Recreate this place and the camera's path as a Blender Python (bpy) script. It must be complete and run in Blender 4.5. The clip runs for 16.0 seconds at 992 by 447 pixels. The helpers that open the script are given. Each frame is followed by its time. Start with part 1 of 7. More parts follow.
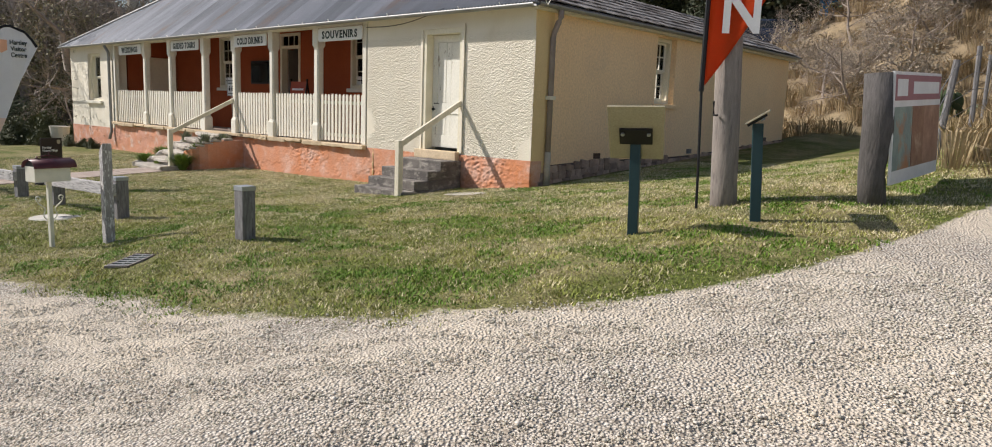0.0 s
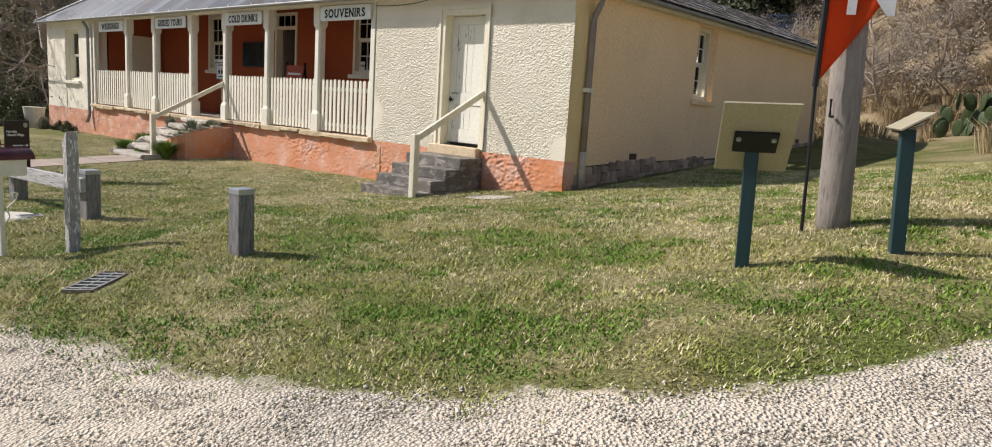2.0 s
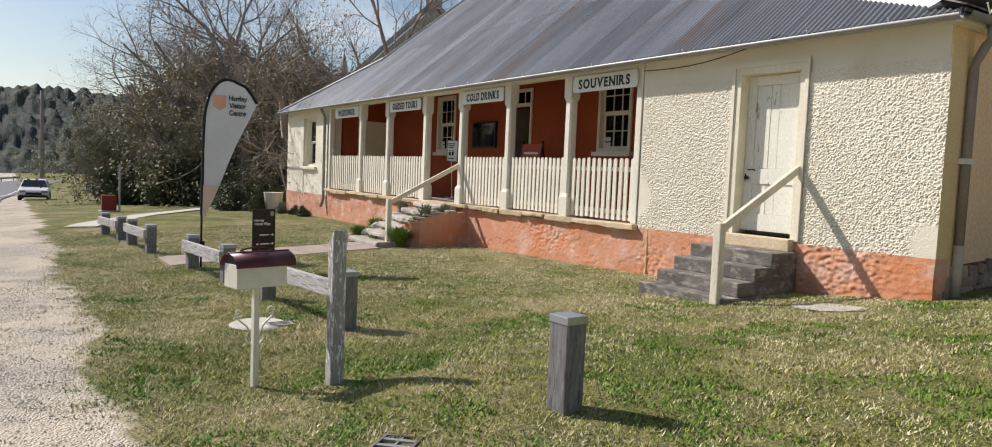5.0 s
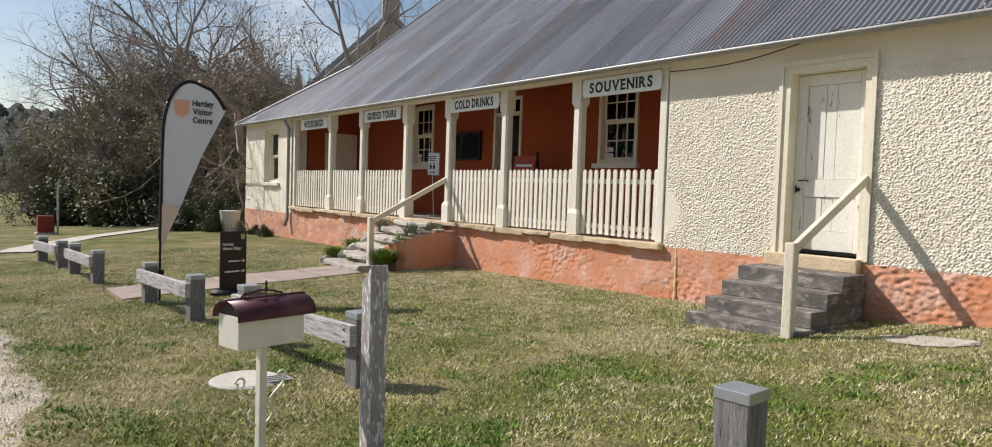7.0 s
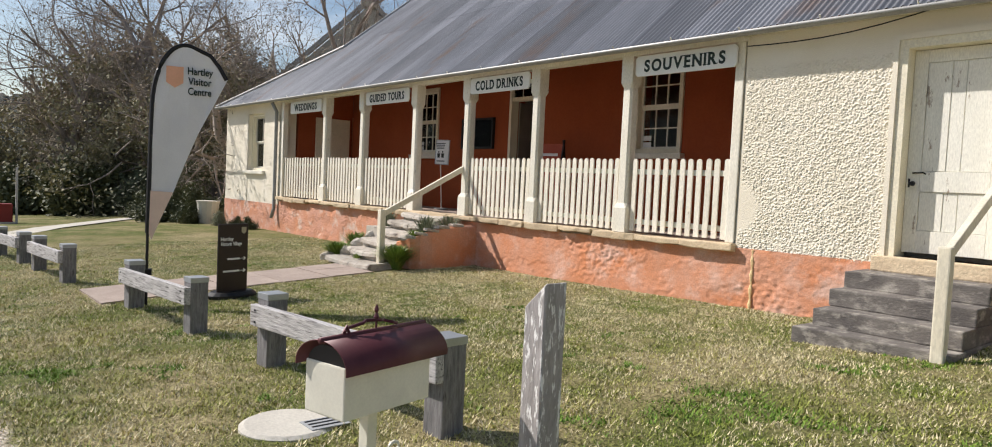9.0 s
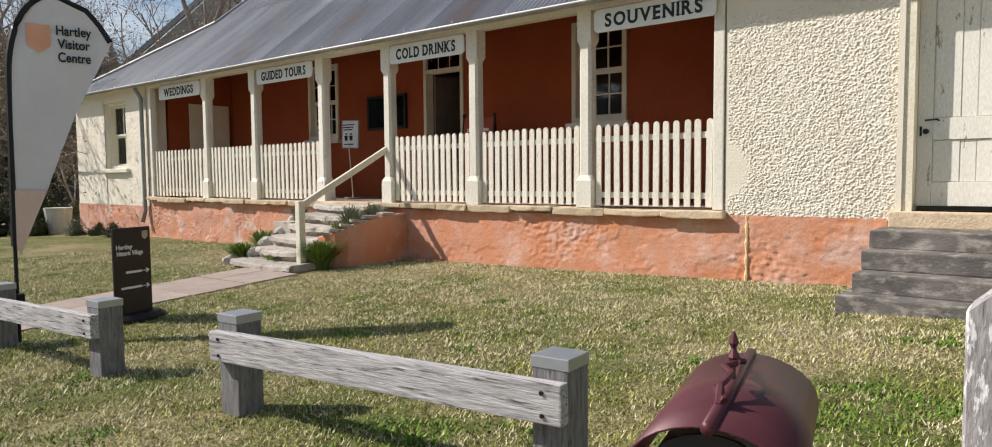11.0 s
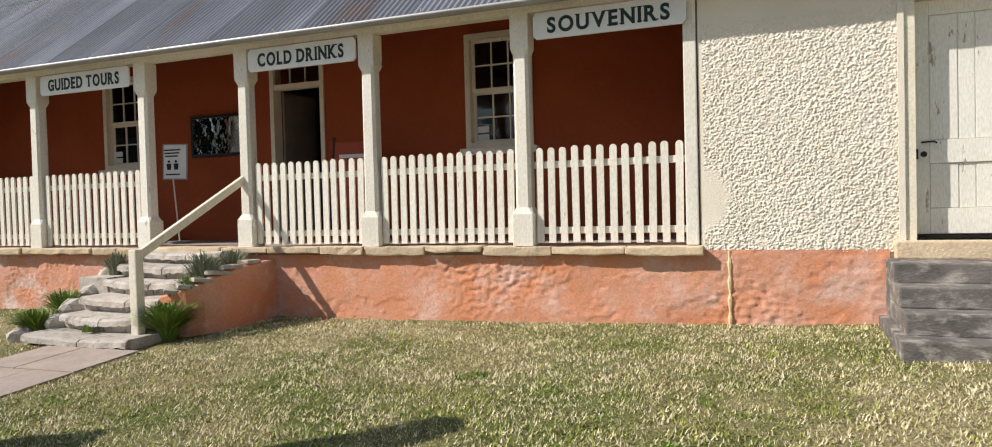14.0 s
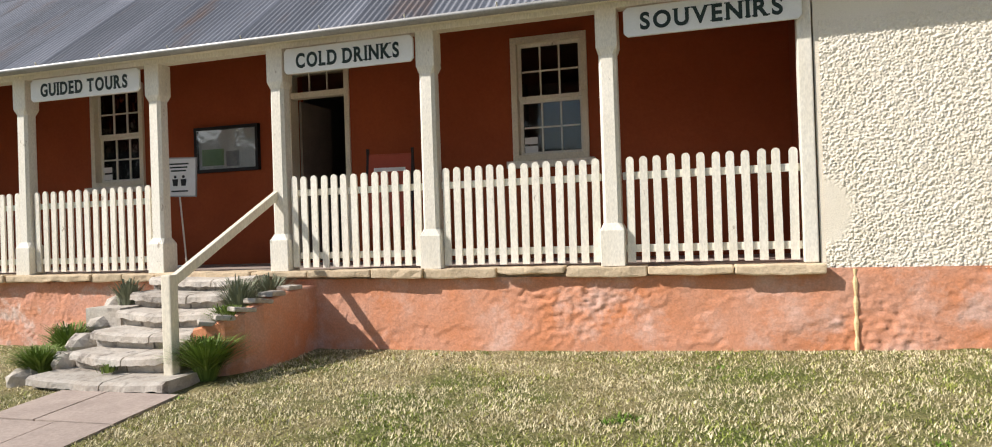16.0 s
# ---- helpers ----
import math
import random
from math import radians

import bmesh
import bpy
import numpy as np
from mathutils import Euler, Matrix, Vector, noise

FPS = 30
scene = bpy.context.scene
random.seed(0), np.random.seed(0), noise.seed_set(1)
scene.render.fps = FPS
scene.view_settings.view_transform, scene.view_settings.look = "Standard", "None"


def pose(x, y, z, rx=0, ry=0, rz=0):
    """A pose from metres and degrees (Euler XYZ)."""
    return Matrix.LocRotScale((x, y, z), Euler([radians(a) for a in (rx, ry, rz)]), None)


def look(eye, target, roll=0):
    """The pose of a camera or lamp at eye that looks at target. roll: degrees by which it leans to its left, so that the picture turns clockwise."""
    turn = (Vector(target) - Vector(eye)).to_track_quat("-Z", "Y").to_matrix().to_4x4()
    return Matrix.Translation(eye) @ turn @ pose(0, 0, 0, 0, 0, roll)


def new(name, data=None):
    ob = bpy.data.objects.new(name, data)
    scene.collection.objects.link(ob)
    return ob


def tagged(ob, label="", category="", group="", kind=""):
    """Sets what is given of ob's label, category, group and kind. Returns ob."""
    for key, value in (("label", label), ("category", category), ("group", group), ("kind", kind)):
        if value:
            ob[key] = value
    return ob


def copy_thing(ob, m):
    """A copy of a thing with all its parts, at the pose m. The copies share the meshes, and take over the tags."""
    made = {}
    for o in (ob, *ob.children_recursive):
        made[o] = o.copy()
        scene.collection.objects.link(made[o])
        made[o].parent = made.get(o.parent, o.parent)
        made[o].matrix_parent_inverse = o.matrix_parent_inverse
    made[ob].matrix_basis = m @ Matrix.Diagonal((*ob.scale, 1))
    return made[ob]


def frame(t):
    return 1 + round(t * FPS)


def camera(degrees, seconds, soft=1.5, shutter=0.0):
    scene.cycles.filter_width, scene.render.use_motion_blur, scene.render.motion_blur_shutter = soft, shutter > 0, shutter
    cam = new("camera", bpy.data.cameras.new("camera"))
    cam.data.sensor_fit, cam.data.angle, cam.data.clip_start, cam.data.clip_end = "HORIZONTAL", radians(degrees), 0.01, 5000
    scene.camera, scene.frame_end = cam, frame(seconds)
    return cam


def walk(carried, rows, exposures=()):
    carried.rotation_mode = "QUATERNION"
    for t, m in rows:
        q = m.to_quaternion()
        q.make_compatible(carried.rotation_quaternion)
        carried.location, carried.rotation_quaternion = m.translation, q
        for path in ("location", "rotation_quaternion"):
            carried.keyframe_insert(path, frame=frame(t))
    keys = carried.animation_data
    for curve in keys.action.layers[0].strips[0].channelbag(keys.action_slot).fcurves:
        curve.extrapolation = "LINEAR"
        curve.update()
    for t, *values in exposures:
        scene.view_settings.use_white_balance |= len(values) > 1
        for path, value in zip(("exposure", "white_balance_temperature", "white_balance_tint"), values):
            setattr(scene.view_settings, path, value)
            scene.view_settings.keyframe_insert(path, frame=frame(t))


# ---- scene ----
cam = camera(68.9, 16.0, soft=1.0)
PATH = [
    (0, (0.91, 0.965, 1.412), (-0.418, 2.43, 1.11), 2.2),
    (0.5, (0.54, 1.076, 1.416), (-0.854, 2.471, 1.082), 1.2),
    (1, (0.212, 1.311, 1.407), (-1.123, 2.775, 1.135), 5.2),
    (1.5, (-0.151, 1.485, 1.393), (-1.44, 2.994, 1.152), 4.4),
    (2, (-0.511, 1.62, 1.39), (-1.807, 3.11, 1.068), 3.7),
    (2.5, (-0.946, 1.765, 1.38), (-2.414, 3.104, 1.145), 5.0),
    (3, (-1.34, 1.86, 1.352), (-2.895, 3.101, 1.144), 4.1),
    (3.5, (-1.742, 1.918, 1.353), (-3.363, 3.061, 1.099), 3.0),
    (4, (-2.155, 2.062, 1.35), (-3.839, 3.125, 1.163), 3.9),
    (4.5, (-2.577, 2.115, 1.355), (-4.272, 3.168, 1.215), 3.3),
    (5, (-2.985, 2.097, 1.365), (-4.641, 3.209, 1.225), 2.4),
    (7.5, (-4.973, 2.232, 1.318), (-6.502, 3.518, 1.227), 1.0),
    (8, (-5.387, 2.21, 1.309), (-6.828, 3.585, 1.136), -0.2),
    (8.5, (-5.797, 2.256, 1.275), (-7.344, 3.524, 1.235), 1.0),
    (9, (-6.258, 2.324, 1.227), (-7.784, 3.613, 1.121), 2.7),
    (11.5, (-8.371, 2.416, 1.056), (-9.476, 4.077, 0.92), -0.3),
    (12, (-8.783, 2.432, 1.078), (-9.69, 4.208, 0.926), 1.0),
    (12.5, (-9.177, 2.532, 1.07), (-10.026, 4.337, 0.921), -0.9),
    (13, (-9.556, 2.733, 1.075), (-10.366, 4.561, 0.995), 0.3),
    (13.5, (-9.912, 2.89, 1.079), (-10.673, 4.739, 1.021), 1.7),
    (14, (-10.298, 2.977, 1.093), (-11.032, 4.837, 1.043), -1.5),
    (14.5, (-10.696, 3.088, 1.057), (-11.468, 4.93, 1.153), -1.3),
    (15, (-11.1, 3.149, 1.055), (-11.873, 4.994, 1.085), 1.5),
    (15.5, (-11.465, 3.194, 1.041), (-12.178, 5.061, 0.969), -0.0),
    (16, (-11.794, 3.321, 1.061), (-12.396, 5.228, 1.071), -1.9),
]
walk(cam, [(t, look(eye, target, roll)) for t, eye, target, roll in PATH], [(0.0, 0.06), (1.5, 0.10), (3.0, 0.14), (5.0, 0.07), (8.0, 0.08), (9.0, 0.18), (12.0, 0.05), (14.5, 0.16), (16.0, 0.27)])

# ---- world, sun ----
SUN_AZ = math.atan2(-0.53, -0.848)
SUN_EL = radians(40)
world = bpy.data.worlds.new("sky")
scene.world = world
world.use_nodes = True
wn, wl = world.node_tree.nodes, world.node_tree.links
wn.clear()
w_out = wn.new("ShaderNodeOutputWorld")
w_bg = wn.new("ShaderNodeBackground")
w_bg.inputs["Strength"].default_value = 0.095
w_sky = wn.new("ShaderNodeTexSky")
w_sky.sky_type = "NISHITA"
w_sky.sun_disc = False
w_sky.sun_elevation = SUN_EL
w_sky.sun_rotation = math.pi / 2 - SUN_AZ
w_sky.dust_density = 1.0
w_co = wn.new("ShaderNodeTexCoord")
w_map = wn.new("ShaderNodeMapping")
w_map.inputs["Scale"].default_value = (1.0, 1.0, 3.2)
w_cloud = wn.new("ShaderNodeTexNoise")
w_cloud.inputs["Scale"].default_value = 2.3
w_cloud.inputs["Detail"].default_value = 7.0
w_cloud.inputs["Roughness"].default_value = 0.58
w_ramp = wn.new("ShaderNodeValToRGB")
w_ramp.color_ramp.elements[0].position = 0.52
w_ramp.color_ramp.elements[1].position = 0.74
w_mix = wn.new("ShaderNodeMixRGB")
w_mix.inputs["Color2"].default_value = (8.6, 8.9, 9.3, 1)
wl.new(w_co.outputs["Generated"], w_map.inputs["Vector"])
wl.new(w_map.outputs["Vector"], w_cloud.inputs["Vector"])
wl.new(w_cloud.outputs["Fac"], w_ramp.inputs["Fac"])
wl.new(w_ramp.outputs["Color"], w_mix.inputs["Fac"])
wl.new(w_sky.outputs["Color"], w_mix.inputs["Color1"])
wl.new(w_mix.outputs["Color"], w_bg.inputs["Color"])
wl.new(w_bg.outputs["Background"], w_out.inputs["Surface"])

sun_data = bpy.data.lights.new("sun", "SUN")
sun_data.energy, sun_data.angle, sun_data.color = 5.0, radians(0.53), (1.0, 0.935, 0.885)
sun = new("sun", sun_data)
sun_dir = Vector((math.cos(SUN_AZ) * math.cos(SUN_EL), math.sin(SUN_AZ) * math.cos(SUN_EL), math.sin(SUN_EL)))
sun.matrix_basis = look(sun_dir * 60, (0, 0, 0))


# ---- materials ----
def material(name, base, second=None, scale=3.0, rough=0.8, metal=0.0, bump=0.0, bump_scale=40.0, fine=0.12, island=False,
             spots=None, spot_scale=2.0, spot_at=(0.55, 0.7), stretch=(1, 1, 1), spec=0.3, obj_random=0.0):
    """A procedural surface: two colours mixed by a broad noise, a finer grain, optional stains and relief."""
    m = bpy.data.materials.new(name)
    m.use_nodes = True
    n, l = m.node_tree.nodes, m.node_tree.links
    bsdf = n["Principled BSDF"]
    bsdf.inputs["Roughness"].default_value = rough
    bsdf.inputs["Metallic"].default_value = metal
    bsdf.inputs["Specular IOR Level"].default_value = spec
    geo = n.new("ShaderNodeNewGeometry")
    mp = n.new("ShaderNodeMapping")
    mp.inputs["Scale"].default_value = stretch
    l.new(geo.outputs["Position"], mp.inputs["Vector"])

    def noise_of(s, detail=4.0, r=0.6):
        t = n.new("ShaderNodeTexNoise")
        t.inputs["Scale"].default_value, t.inputs["Detail"].default_value, t.inputs["Roughness"].default_value = s, detail, r
        l.new(mp.outputs["Vector"], t.inputs["Vector"])
        return t.outputs["Fac"]

    def mixed(fac, a, b, kind="MIX"):
        x = n.new("ShaderNodeMixRGB")
        x.blend_type = kind
        for sock, v in ((x.inputs["Fac"], fac), (x.inputs["Color1"], a), (x.inputs["Color2"], b)):
            if isinstance(v, bpy.types.NodeSocket):
                l.new(v, sock)
            elif isinstance(v, (int, float)):
                sock.default_value = v
            else:
                sock.default_value = (*v, 1)
        return x.outputs["Color"]

    def ramp(fac, lo, hi):
        r = n.new("ShaderNodeMapRange")
        r.inputs["From Min"].default_value, r.inputs["From Max"].default_value = lo, hi
        l.new(fac, r.inputs["Value"])
        return r.outputs["Result"]

    col = mixed(ramp(noise_of(scale), 0.35, 0.65), base, second or [c * 0.8 for c in base])
    if island:
        col = mixed(ramp(geo.outputs["Random Per Island"], 0, 1), col, mixed(1.0, col, [0.5, 0.52, 0.46], "MULTIPLY"))
    if obj_random:
        info = n.new("ShaderNodeObjectInfo")
        shade = mixed(info.outputs["Random"], [1 - obj_random] * 3, [1 + obj_random] * 3)
        col = mixed(1.0, col, shade, "MULTIPLY")
    if spots:
        col = mixed(ramp(noise_of(spot_scale, 6.0, 0.65), *spot_at), col, spots)
    if fine:
        grain = mixed(ramp(noise_of(bump_scale * 1.7, 3.0), 0.3, 0.7), [1 - fine] * 3, [1 + fine] * 3)
        col = mixed(1.0, col, grain, "MULTIPLY")
    l.new(col, bsdf.inputs["Base Color"])
    if bump:
        b = n.new("ShaderNodeBump")
        b.inputs["Strength"].default_value, b.inputs["Distance"].default_value = 1.0, bump
        l.new(noise_of(bump_scale, 5.0), b.inputs["Height"])
        l.new(b.outputs["Normal"], bsdf.inputs["Normal"])
    return m


def plain(name, color, rough=0.5, metal=0.0):
    return material(name, color, [c * 0.9 for c in color], scale=6, rough=rough, metal=metal, fine=0.04, bump_scale=60)


def glass(name, tint=(0.02, 0.025, 0.03)):
    m = bpy.data.materials.new(name)
    m.use_nodes = True
    n, l = m.node_tree.nodes, m.node_tree.links
    n.clear()
    out = n.new("ShaderNodeOutputMaterial")
    mix = n.new("ShaderNodeMixShader")
    fres = n.new("ShaderNodeFresnel")
    fres.inputs["IOR"].default_value = 1.5
    clear = n.new("ShaderNodeBsdfTransparent")
    clear.inputs["Color"].default_value = (0.96, 0.97, 0.97, 1)
    gloss = n.new("ShaderNodeBsdfGlossy")
    gloss.inputs["Roughness"].default_value = 0.02
    geo = n.new("ShaderNodeNewGeometry")
    wave = n.new("ShaderNodeTexNoise")
    wave.inputs["Scale"].default_value = 5.0
    bump = n.new("ShaderNodeBump")
    bump.inputs["Distance"].default_value = 0.004
    l.new(geo.outputs["Position"], wave.inputs["Vector"])
    l.new(wave.outputs["Fac"], bump.inputs["Height"])
    l.new(bump.outputs["Normal"], gloss.inputs["Normal"])
    l.new(fres.outputs["Fac"], mix.inputs["Fac"])
    l.new(clear.outputs["BSDF"], mix.inputs[1])
    l.new(gloss.outputs["BSDF"], mix.inputs[2])
    l.new(mix.outputs["Shader"], out.inputs["Surface"])
    return m


M_STUCCO = material("cream_roughcast", (0.82, 0.76, 0.635), (0.77, 0.705, 0.57), 1.2, 0.9, bump=0.004, bump_scale=70, spots=(0.68, 0.60, 0.45), spot_scale=0.9, spot_at=(0.6, 0.8))
M_CREAM = material("cream_limewash", (0.95, 0.705, 0.44), (0.90, 0.645, 0.39), 0.7, 0.92, bump=0.006, bump_scale=14, spots=(0.76, 0.57, 0.38), spot_scale=0.8, spot_at=(0.58, 0.85))
M_QUOIN = material("ochre_smooth_render", (0.80, 0.61, 0.33), (0.74, 0.55, 0.29), 1.0, 0.9, bump=0.003, bump_scale=25)
M_ORANGE = material("terracotta_plinth_paint", (0.64, 0.255, 0.12), (0.62, 0.33, 0.225), 1.6, 0.95, bump=0.006, bump_scale=30, spots=(0.67, 0.43, 0.34), spot_scale=1.9, spot_at=(0.50, 0.66))
M_PINKPLINTH = material("faded_pink_plinth_paint", (0.62, 0.33, 0.24), (0.60, 0.27, 0.15), 2.2, 0.95, bump=0.01, bump_scale=26, spots=(0.66, 0.50, 0.42), spot_scale=2.6, spot_at=(0.52, 0.66))
M_RED = material("red_ochre_wall", (0.36, 0.086, 0.030), (0.31, 0.071, 0.025), 1.3, 0.95, bump=0.004, bump_scale=16, fine=0.06)
M_TRIM = material("cream_joinery_paint", (0.80, 0.765, 0.665), (0.74, 0.695, 0.58), 3, 0.6, bump=0.0015, bump_scale=30, spots=(0.42, 0.36, 0.28), spot_scale=11, spot_at=(0.645, 0.69), stretch=(1.3, 1.3, 0.5), obj_random=0.06)
M_TRIM2 = material("yellow_cream_frame_paint", (0.80, 0.745, 0.59), (0.74, 0.68, 0.52), 3, 0.65, bump=0.0015, bump_scale=30)
M_DOOR = material("worn_white_door_paint", (0.80, 0.78, 0.70), (0.74, 0.72, 0.63), 2, 0.6, bump=0.0015, bump_scale=40, spots=(0.36, 0.30, 0.23), spot_scale=9, spot_at=(0.625, 0.665), stretch=(1.2, 1, 0.32))
M_OLDDOOR = material("dull_brown_door_paint", (0.24, 0.20, 0.165), (0.20, 0.165, 0.135), 3, 0.7, bump=0.002, bump_scale=30)
M_IRON = material("galvanised_iron", (0.235, 0.245, 0.27), (0.165, 0.175, 0.195), 1.1, 0.62, 0.25, bump=0.001, bump_scale=60, spots=(0.19, 0.135, 0.11), spot_scale=0.9, spot_at=(0.57, 0.74), stretch=(1.6, 0.4, 0.4), obj_random=0.22)
M_IRON2 = material("old_rusted_iron", (0.30, 0.28, 0.27), (0.12, 0.10, 0.09), 3.0, 0.7, 0.2, bump=0.003, bump_scale=20, spots=(0.10, 0.06, 0.045), spot_scale=2.0, spot_at=(0.45, 0.6), obj_random=0.2)
M_SHINGLE = material("old_timber_shingle", (0.30, 0.28, 0.27), (0.15, 0.135, 0.125), 3.0, 0.85, bump=0.003, bump_scale=30, spots=(0.09, 0.07, 0.06), spot_scale=3.0, spot_at=(0.5, 0.62), obj_random=0.35)
M_SLATEDARK = plain("dark_lead", (0.035, 0.034, 0.036), 0.7)
M_WHITEIRON = material("white_painted_iron", (0.66, 0.67, 0.64), (0.56, 0.57, 0.55), 2.0, 0.55, bump=0.002, bump_scale=20, spots=(0.45, 0.44, 0.40), spot_scale=2.5)
M_GUTTER = material("grey_gutter_metal", (0.34, 0.34, 0.33), (0.28, 0.28, 0.27), 3, 0.5, 0.3, bump_scale=30)
M_PIPE = material("purple_grey_pipe", (0.34, 0.29, 0.28), (0.28, 0.23, 0.22), 4, 0.6, 0.1)
M_PIPEFOOT = material("dull_cream_pipe_paint", (0.56, 0.50, 0.40), (0.48, 0.42, 0.33), 5, 0.7)
M_SANDSTONE = material("sandstone_edging", (0.62, 0.50, 0.34), (0.54, 0.42, 0.28), 5, 0.95, bump=0.01, bump_scale=24, obj_random=0.14)
M_STEP = material("grey_weathered_concrete", (0.20, 0.18, 0.16), (0.105, 0.095, 0.088), 2.5, 0.95, bump=0.006, bump_scale=30, spots=(0.40, 0.37, 0.32), spot_scale=6, spot_at=(0.50, 0.70), stretch=(1, 1, 2))
M_STONE = material("worn_grey_stone", (0.52, 0.48, 0.42), (0.42, 0.37, 0.31), 5, 0.95, bump=0.014, bump_scale=22, spots=(0.20, 0.175, 0.15), spot_scale=7, spot_at=(0.54, 0.68), obj_random=0.15)
M_RUBBLE = material("dark_rubble_stone", (0.50, 0.36, 0.27), (0.30, 0.22, 0.18), 4, 0.95, bump=0.01, bump_scale=20, obj_random=0.3)
M_RUBBLEGAP = material("dark_earthy_mortar", (0.16, 0.12, 0.095), (0.11, 0.085, 0.07), 5, 0.95, bump=0.01, bump_scale=30)
M_FLAG = material("flagstone", (0.40, 0.325, 0.275), (0.33, 0.265, 0.225), 3, 0.95, bump=0.005, bump_scale=20, obj_random=0.12)
M_TIMBER = material("grey_weathered_timber", (0.58, 0.56, 0.55), (0.34, 0.325, 0.32), 4, 0.9, bump=0.006, bump_scale=6, stretch=(0.35, 17, 17), spots=(0.12, 0.11, 0.105), spot_scale=3.4, spot_at=(0.54, 0.64))
M_POST = material("dark_weathered_post", (0.25, 0.24, 0.24), (0.15, 0.145, 0.145), 6, 0.9, bump=0.006, bump_scale=16, stretch=(6, 6, 1), spots=(0.08, 0.075, 0.07), spot_scale=8, spot_at=(0.55, 0.7))
M_PEEL = material("grey_post_with_peeling_paint", (0.39, 0.365, 0.355), (0.29, 0.27, 0.26), 6, 0.9, bump=0.006, bump_scale=16, stretch=(4, 4, 1), spots=(0.74, 0.73, 0.71), spot_scale=13, spot_at=(0.545, 0.575))
M_BARK = material("power_pole_wood", (0.30, 0.265, 0.235), (0.23, 0.20, 0.18), 5, 0.9, bump=0.008, bump_scale=14, stretch=(6, 6, 0.8), spots=(0.14, 0.12, 0.11), spot_scale=5, spot_at=(0.58, 0.7))
M_ZINC = plain("zinc_cap", (0.42, 0.44, 0.46), 0.5, 0.7)
M_TEAL = plain("dark_teal_powder_coat", (0.022, 0.055, 0.062), 0.45)
M_BEIGE = material("beige_panel_back", (0.42, 0.38, 0.27), (0.38, 0.34, 0.24), 3, 0.5, 0.1)
M_BLACK = plain("black_plastic", (0.015, 0.015, 0.016), 0.5)
M_WHITE = plain("white_vinyl", (0.78, 0.78, 0.77), 0.5)
M_BANNER = material("white_banner_cloth", (0.70, 0.70, 0.71), (0.64, 0.64, 0.66), 2, 0.8, fine=0.03)
M_ORFLAG = material("orange_flag_cloth", (0.80, 0.10, 0.018), (0.72, 0.085, 0.015), 2, 0.8, fine=0.03)
M_SIGN = material("white_sign_board", (0.80, 0.80, 0.76), (0.74, 0.74, 0.70), 3, 0.5, fine=0.03)
M_INK = plain("dark_green_lettering", (0.02, 0.035, 0.03), 0.6)
M_MAROON = material("maroon_metal", (0.085, 0.022, 0.028), (0.11, 0.035, 0.04), 5, 0.42, 0.1, fine=0.05)
M_MAILCREAM = plain("cream_enamel", (0.76, 0.74, 0.63), 0.4)
M_BROWNSIGN = plain("dark_brown_sign", (0.030, 0.021, 0.018), 0.5)
M_PINK = plain("peach_print", (0.78, 0.42, 0.27), 0.6)
M_PAPER = plain("white_paper", (0.80, 0.80, 0.78), 0.7)
M_GREENMAP = plain("green_map_print", (0.30, 0.45, 0.22), 0.7)
M_GREY = plain("mid_grey_print", (0.35, 0.36, 0.37), 0.7)
M_RUSTBOARD = plain("red_brown_chalkboard", (0.42, 0.085, 0.045), 0.6)
# indoor dimness is put into this plaster colour
M_DARKROOM = material("plaster_darkened_for_dim_room", (0.30, 0.27, 0.23), (0.26, 0.23, 0.20), 1, 0.95)
M_GLASS = glass("window_glass")
M_CONC = material("pale_concrete", (0.56, 0.53, 0.46), (0.48, 0.45, 0.39), 3, 0.95, bump=0.004, bump_scale=30)
M_LEAFD = material("dark_leaf", (0.15, 0.165, 0.085), (0.11, 0.12, 0.06), 2, 0.7, island=True, fine=0)
M_NEEDLE = material("dark_conifer_needles", (0.085, 0.100, 0.052), (0.062, 0.075, 0.040), 2, 0.7, island=True, fine=0)
M_LEAFB = material("bronze_leaf", (0.48, 0.40, 0.30), (0.37, 0.31, 0.23), 1.2, 0.8, island=True, fine=0)
M_LEAFO = material("olive_leaf", (0.38, 0.355, 0.22), (0.30, 0.27, 0.17), 1.2, 0.8, island=True, fine=0)
M_TWIG = material("grey_twig_bark", (0.34, 0.29, 0.25), (0.26, 0.22, 0.19), 3, 0.95, bump=0.004, bump_scale=20)
M_TWIGL = material("pale_twig_bark", (0.36, 0.30, 0.25), (0.28, 0.23, 0.19), 3, 0.95)
M_PLANT = material("green_strap_leaf", (0.27, 0.37, 0.08), (0.20, 0.29, 0.06), 6, 0.55, island=True, fine=0)
M_GREYPLANT = material("grey_green_herb_leaf", (0.32, 0.34, 0.24), (0.25, 0.27, 0.18), 6, 0.7, island=True, fine=0)
M_STRAW = material("dry_tussock", (0.60, 0.46, 0.28), (0.42, 0.31, 0.185), 2, 0.85, island=True, fine=0)
M_CACTUS = material("cactus_pad", (0.06, 0.085, 0.035), (0.045, 0.065, 0.03), 5, 0.5)
M_CARW = plain("white_car_paint", (0.75, 0.76, 0.78), 0.25)
M_CARD = plain("dark_blue_car_paint", (0.03, 0.04, 0.07), 0.25)
M_BLUE = plain("blue_tarpaulin", (0.05, 0.28, 0.62), 0.6)
M_TYRE = plain("tyre_rubber", (0.02, 0.02, 0.02), 0.85)
M_CARGLASS = plain("tinted_glass", (0.02, 0.025, 0.03), 0.08)
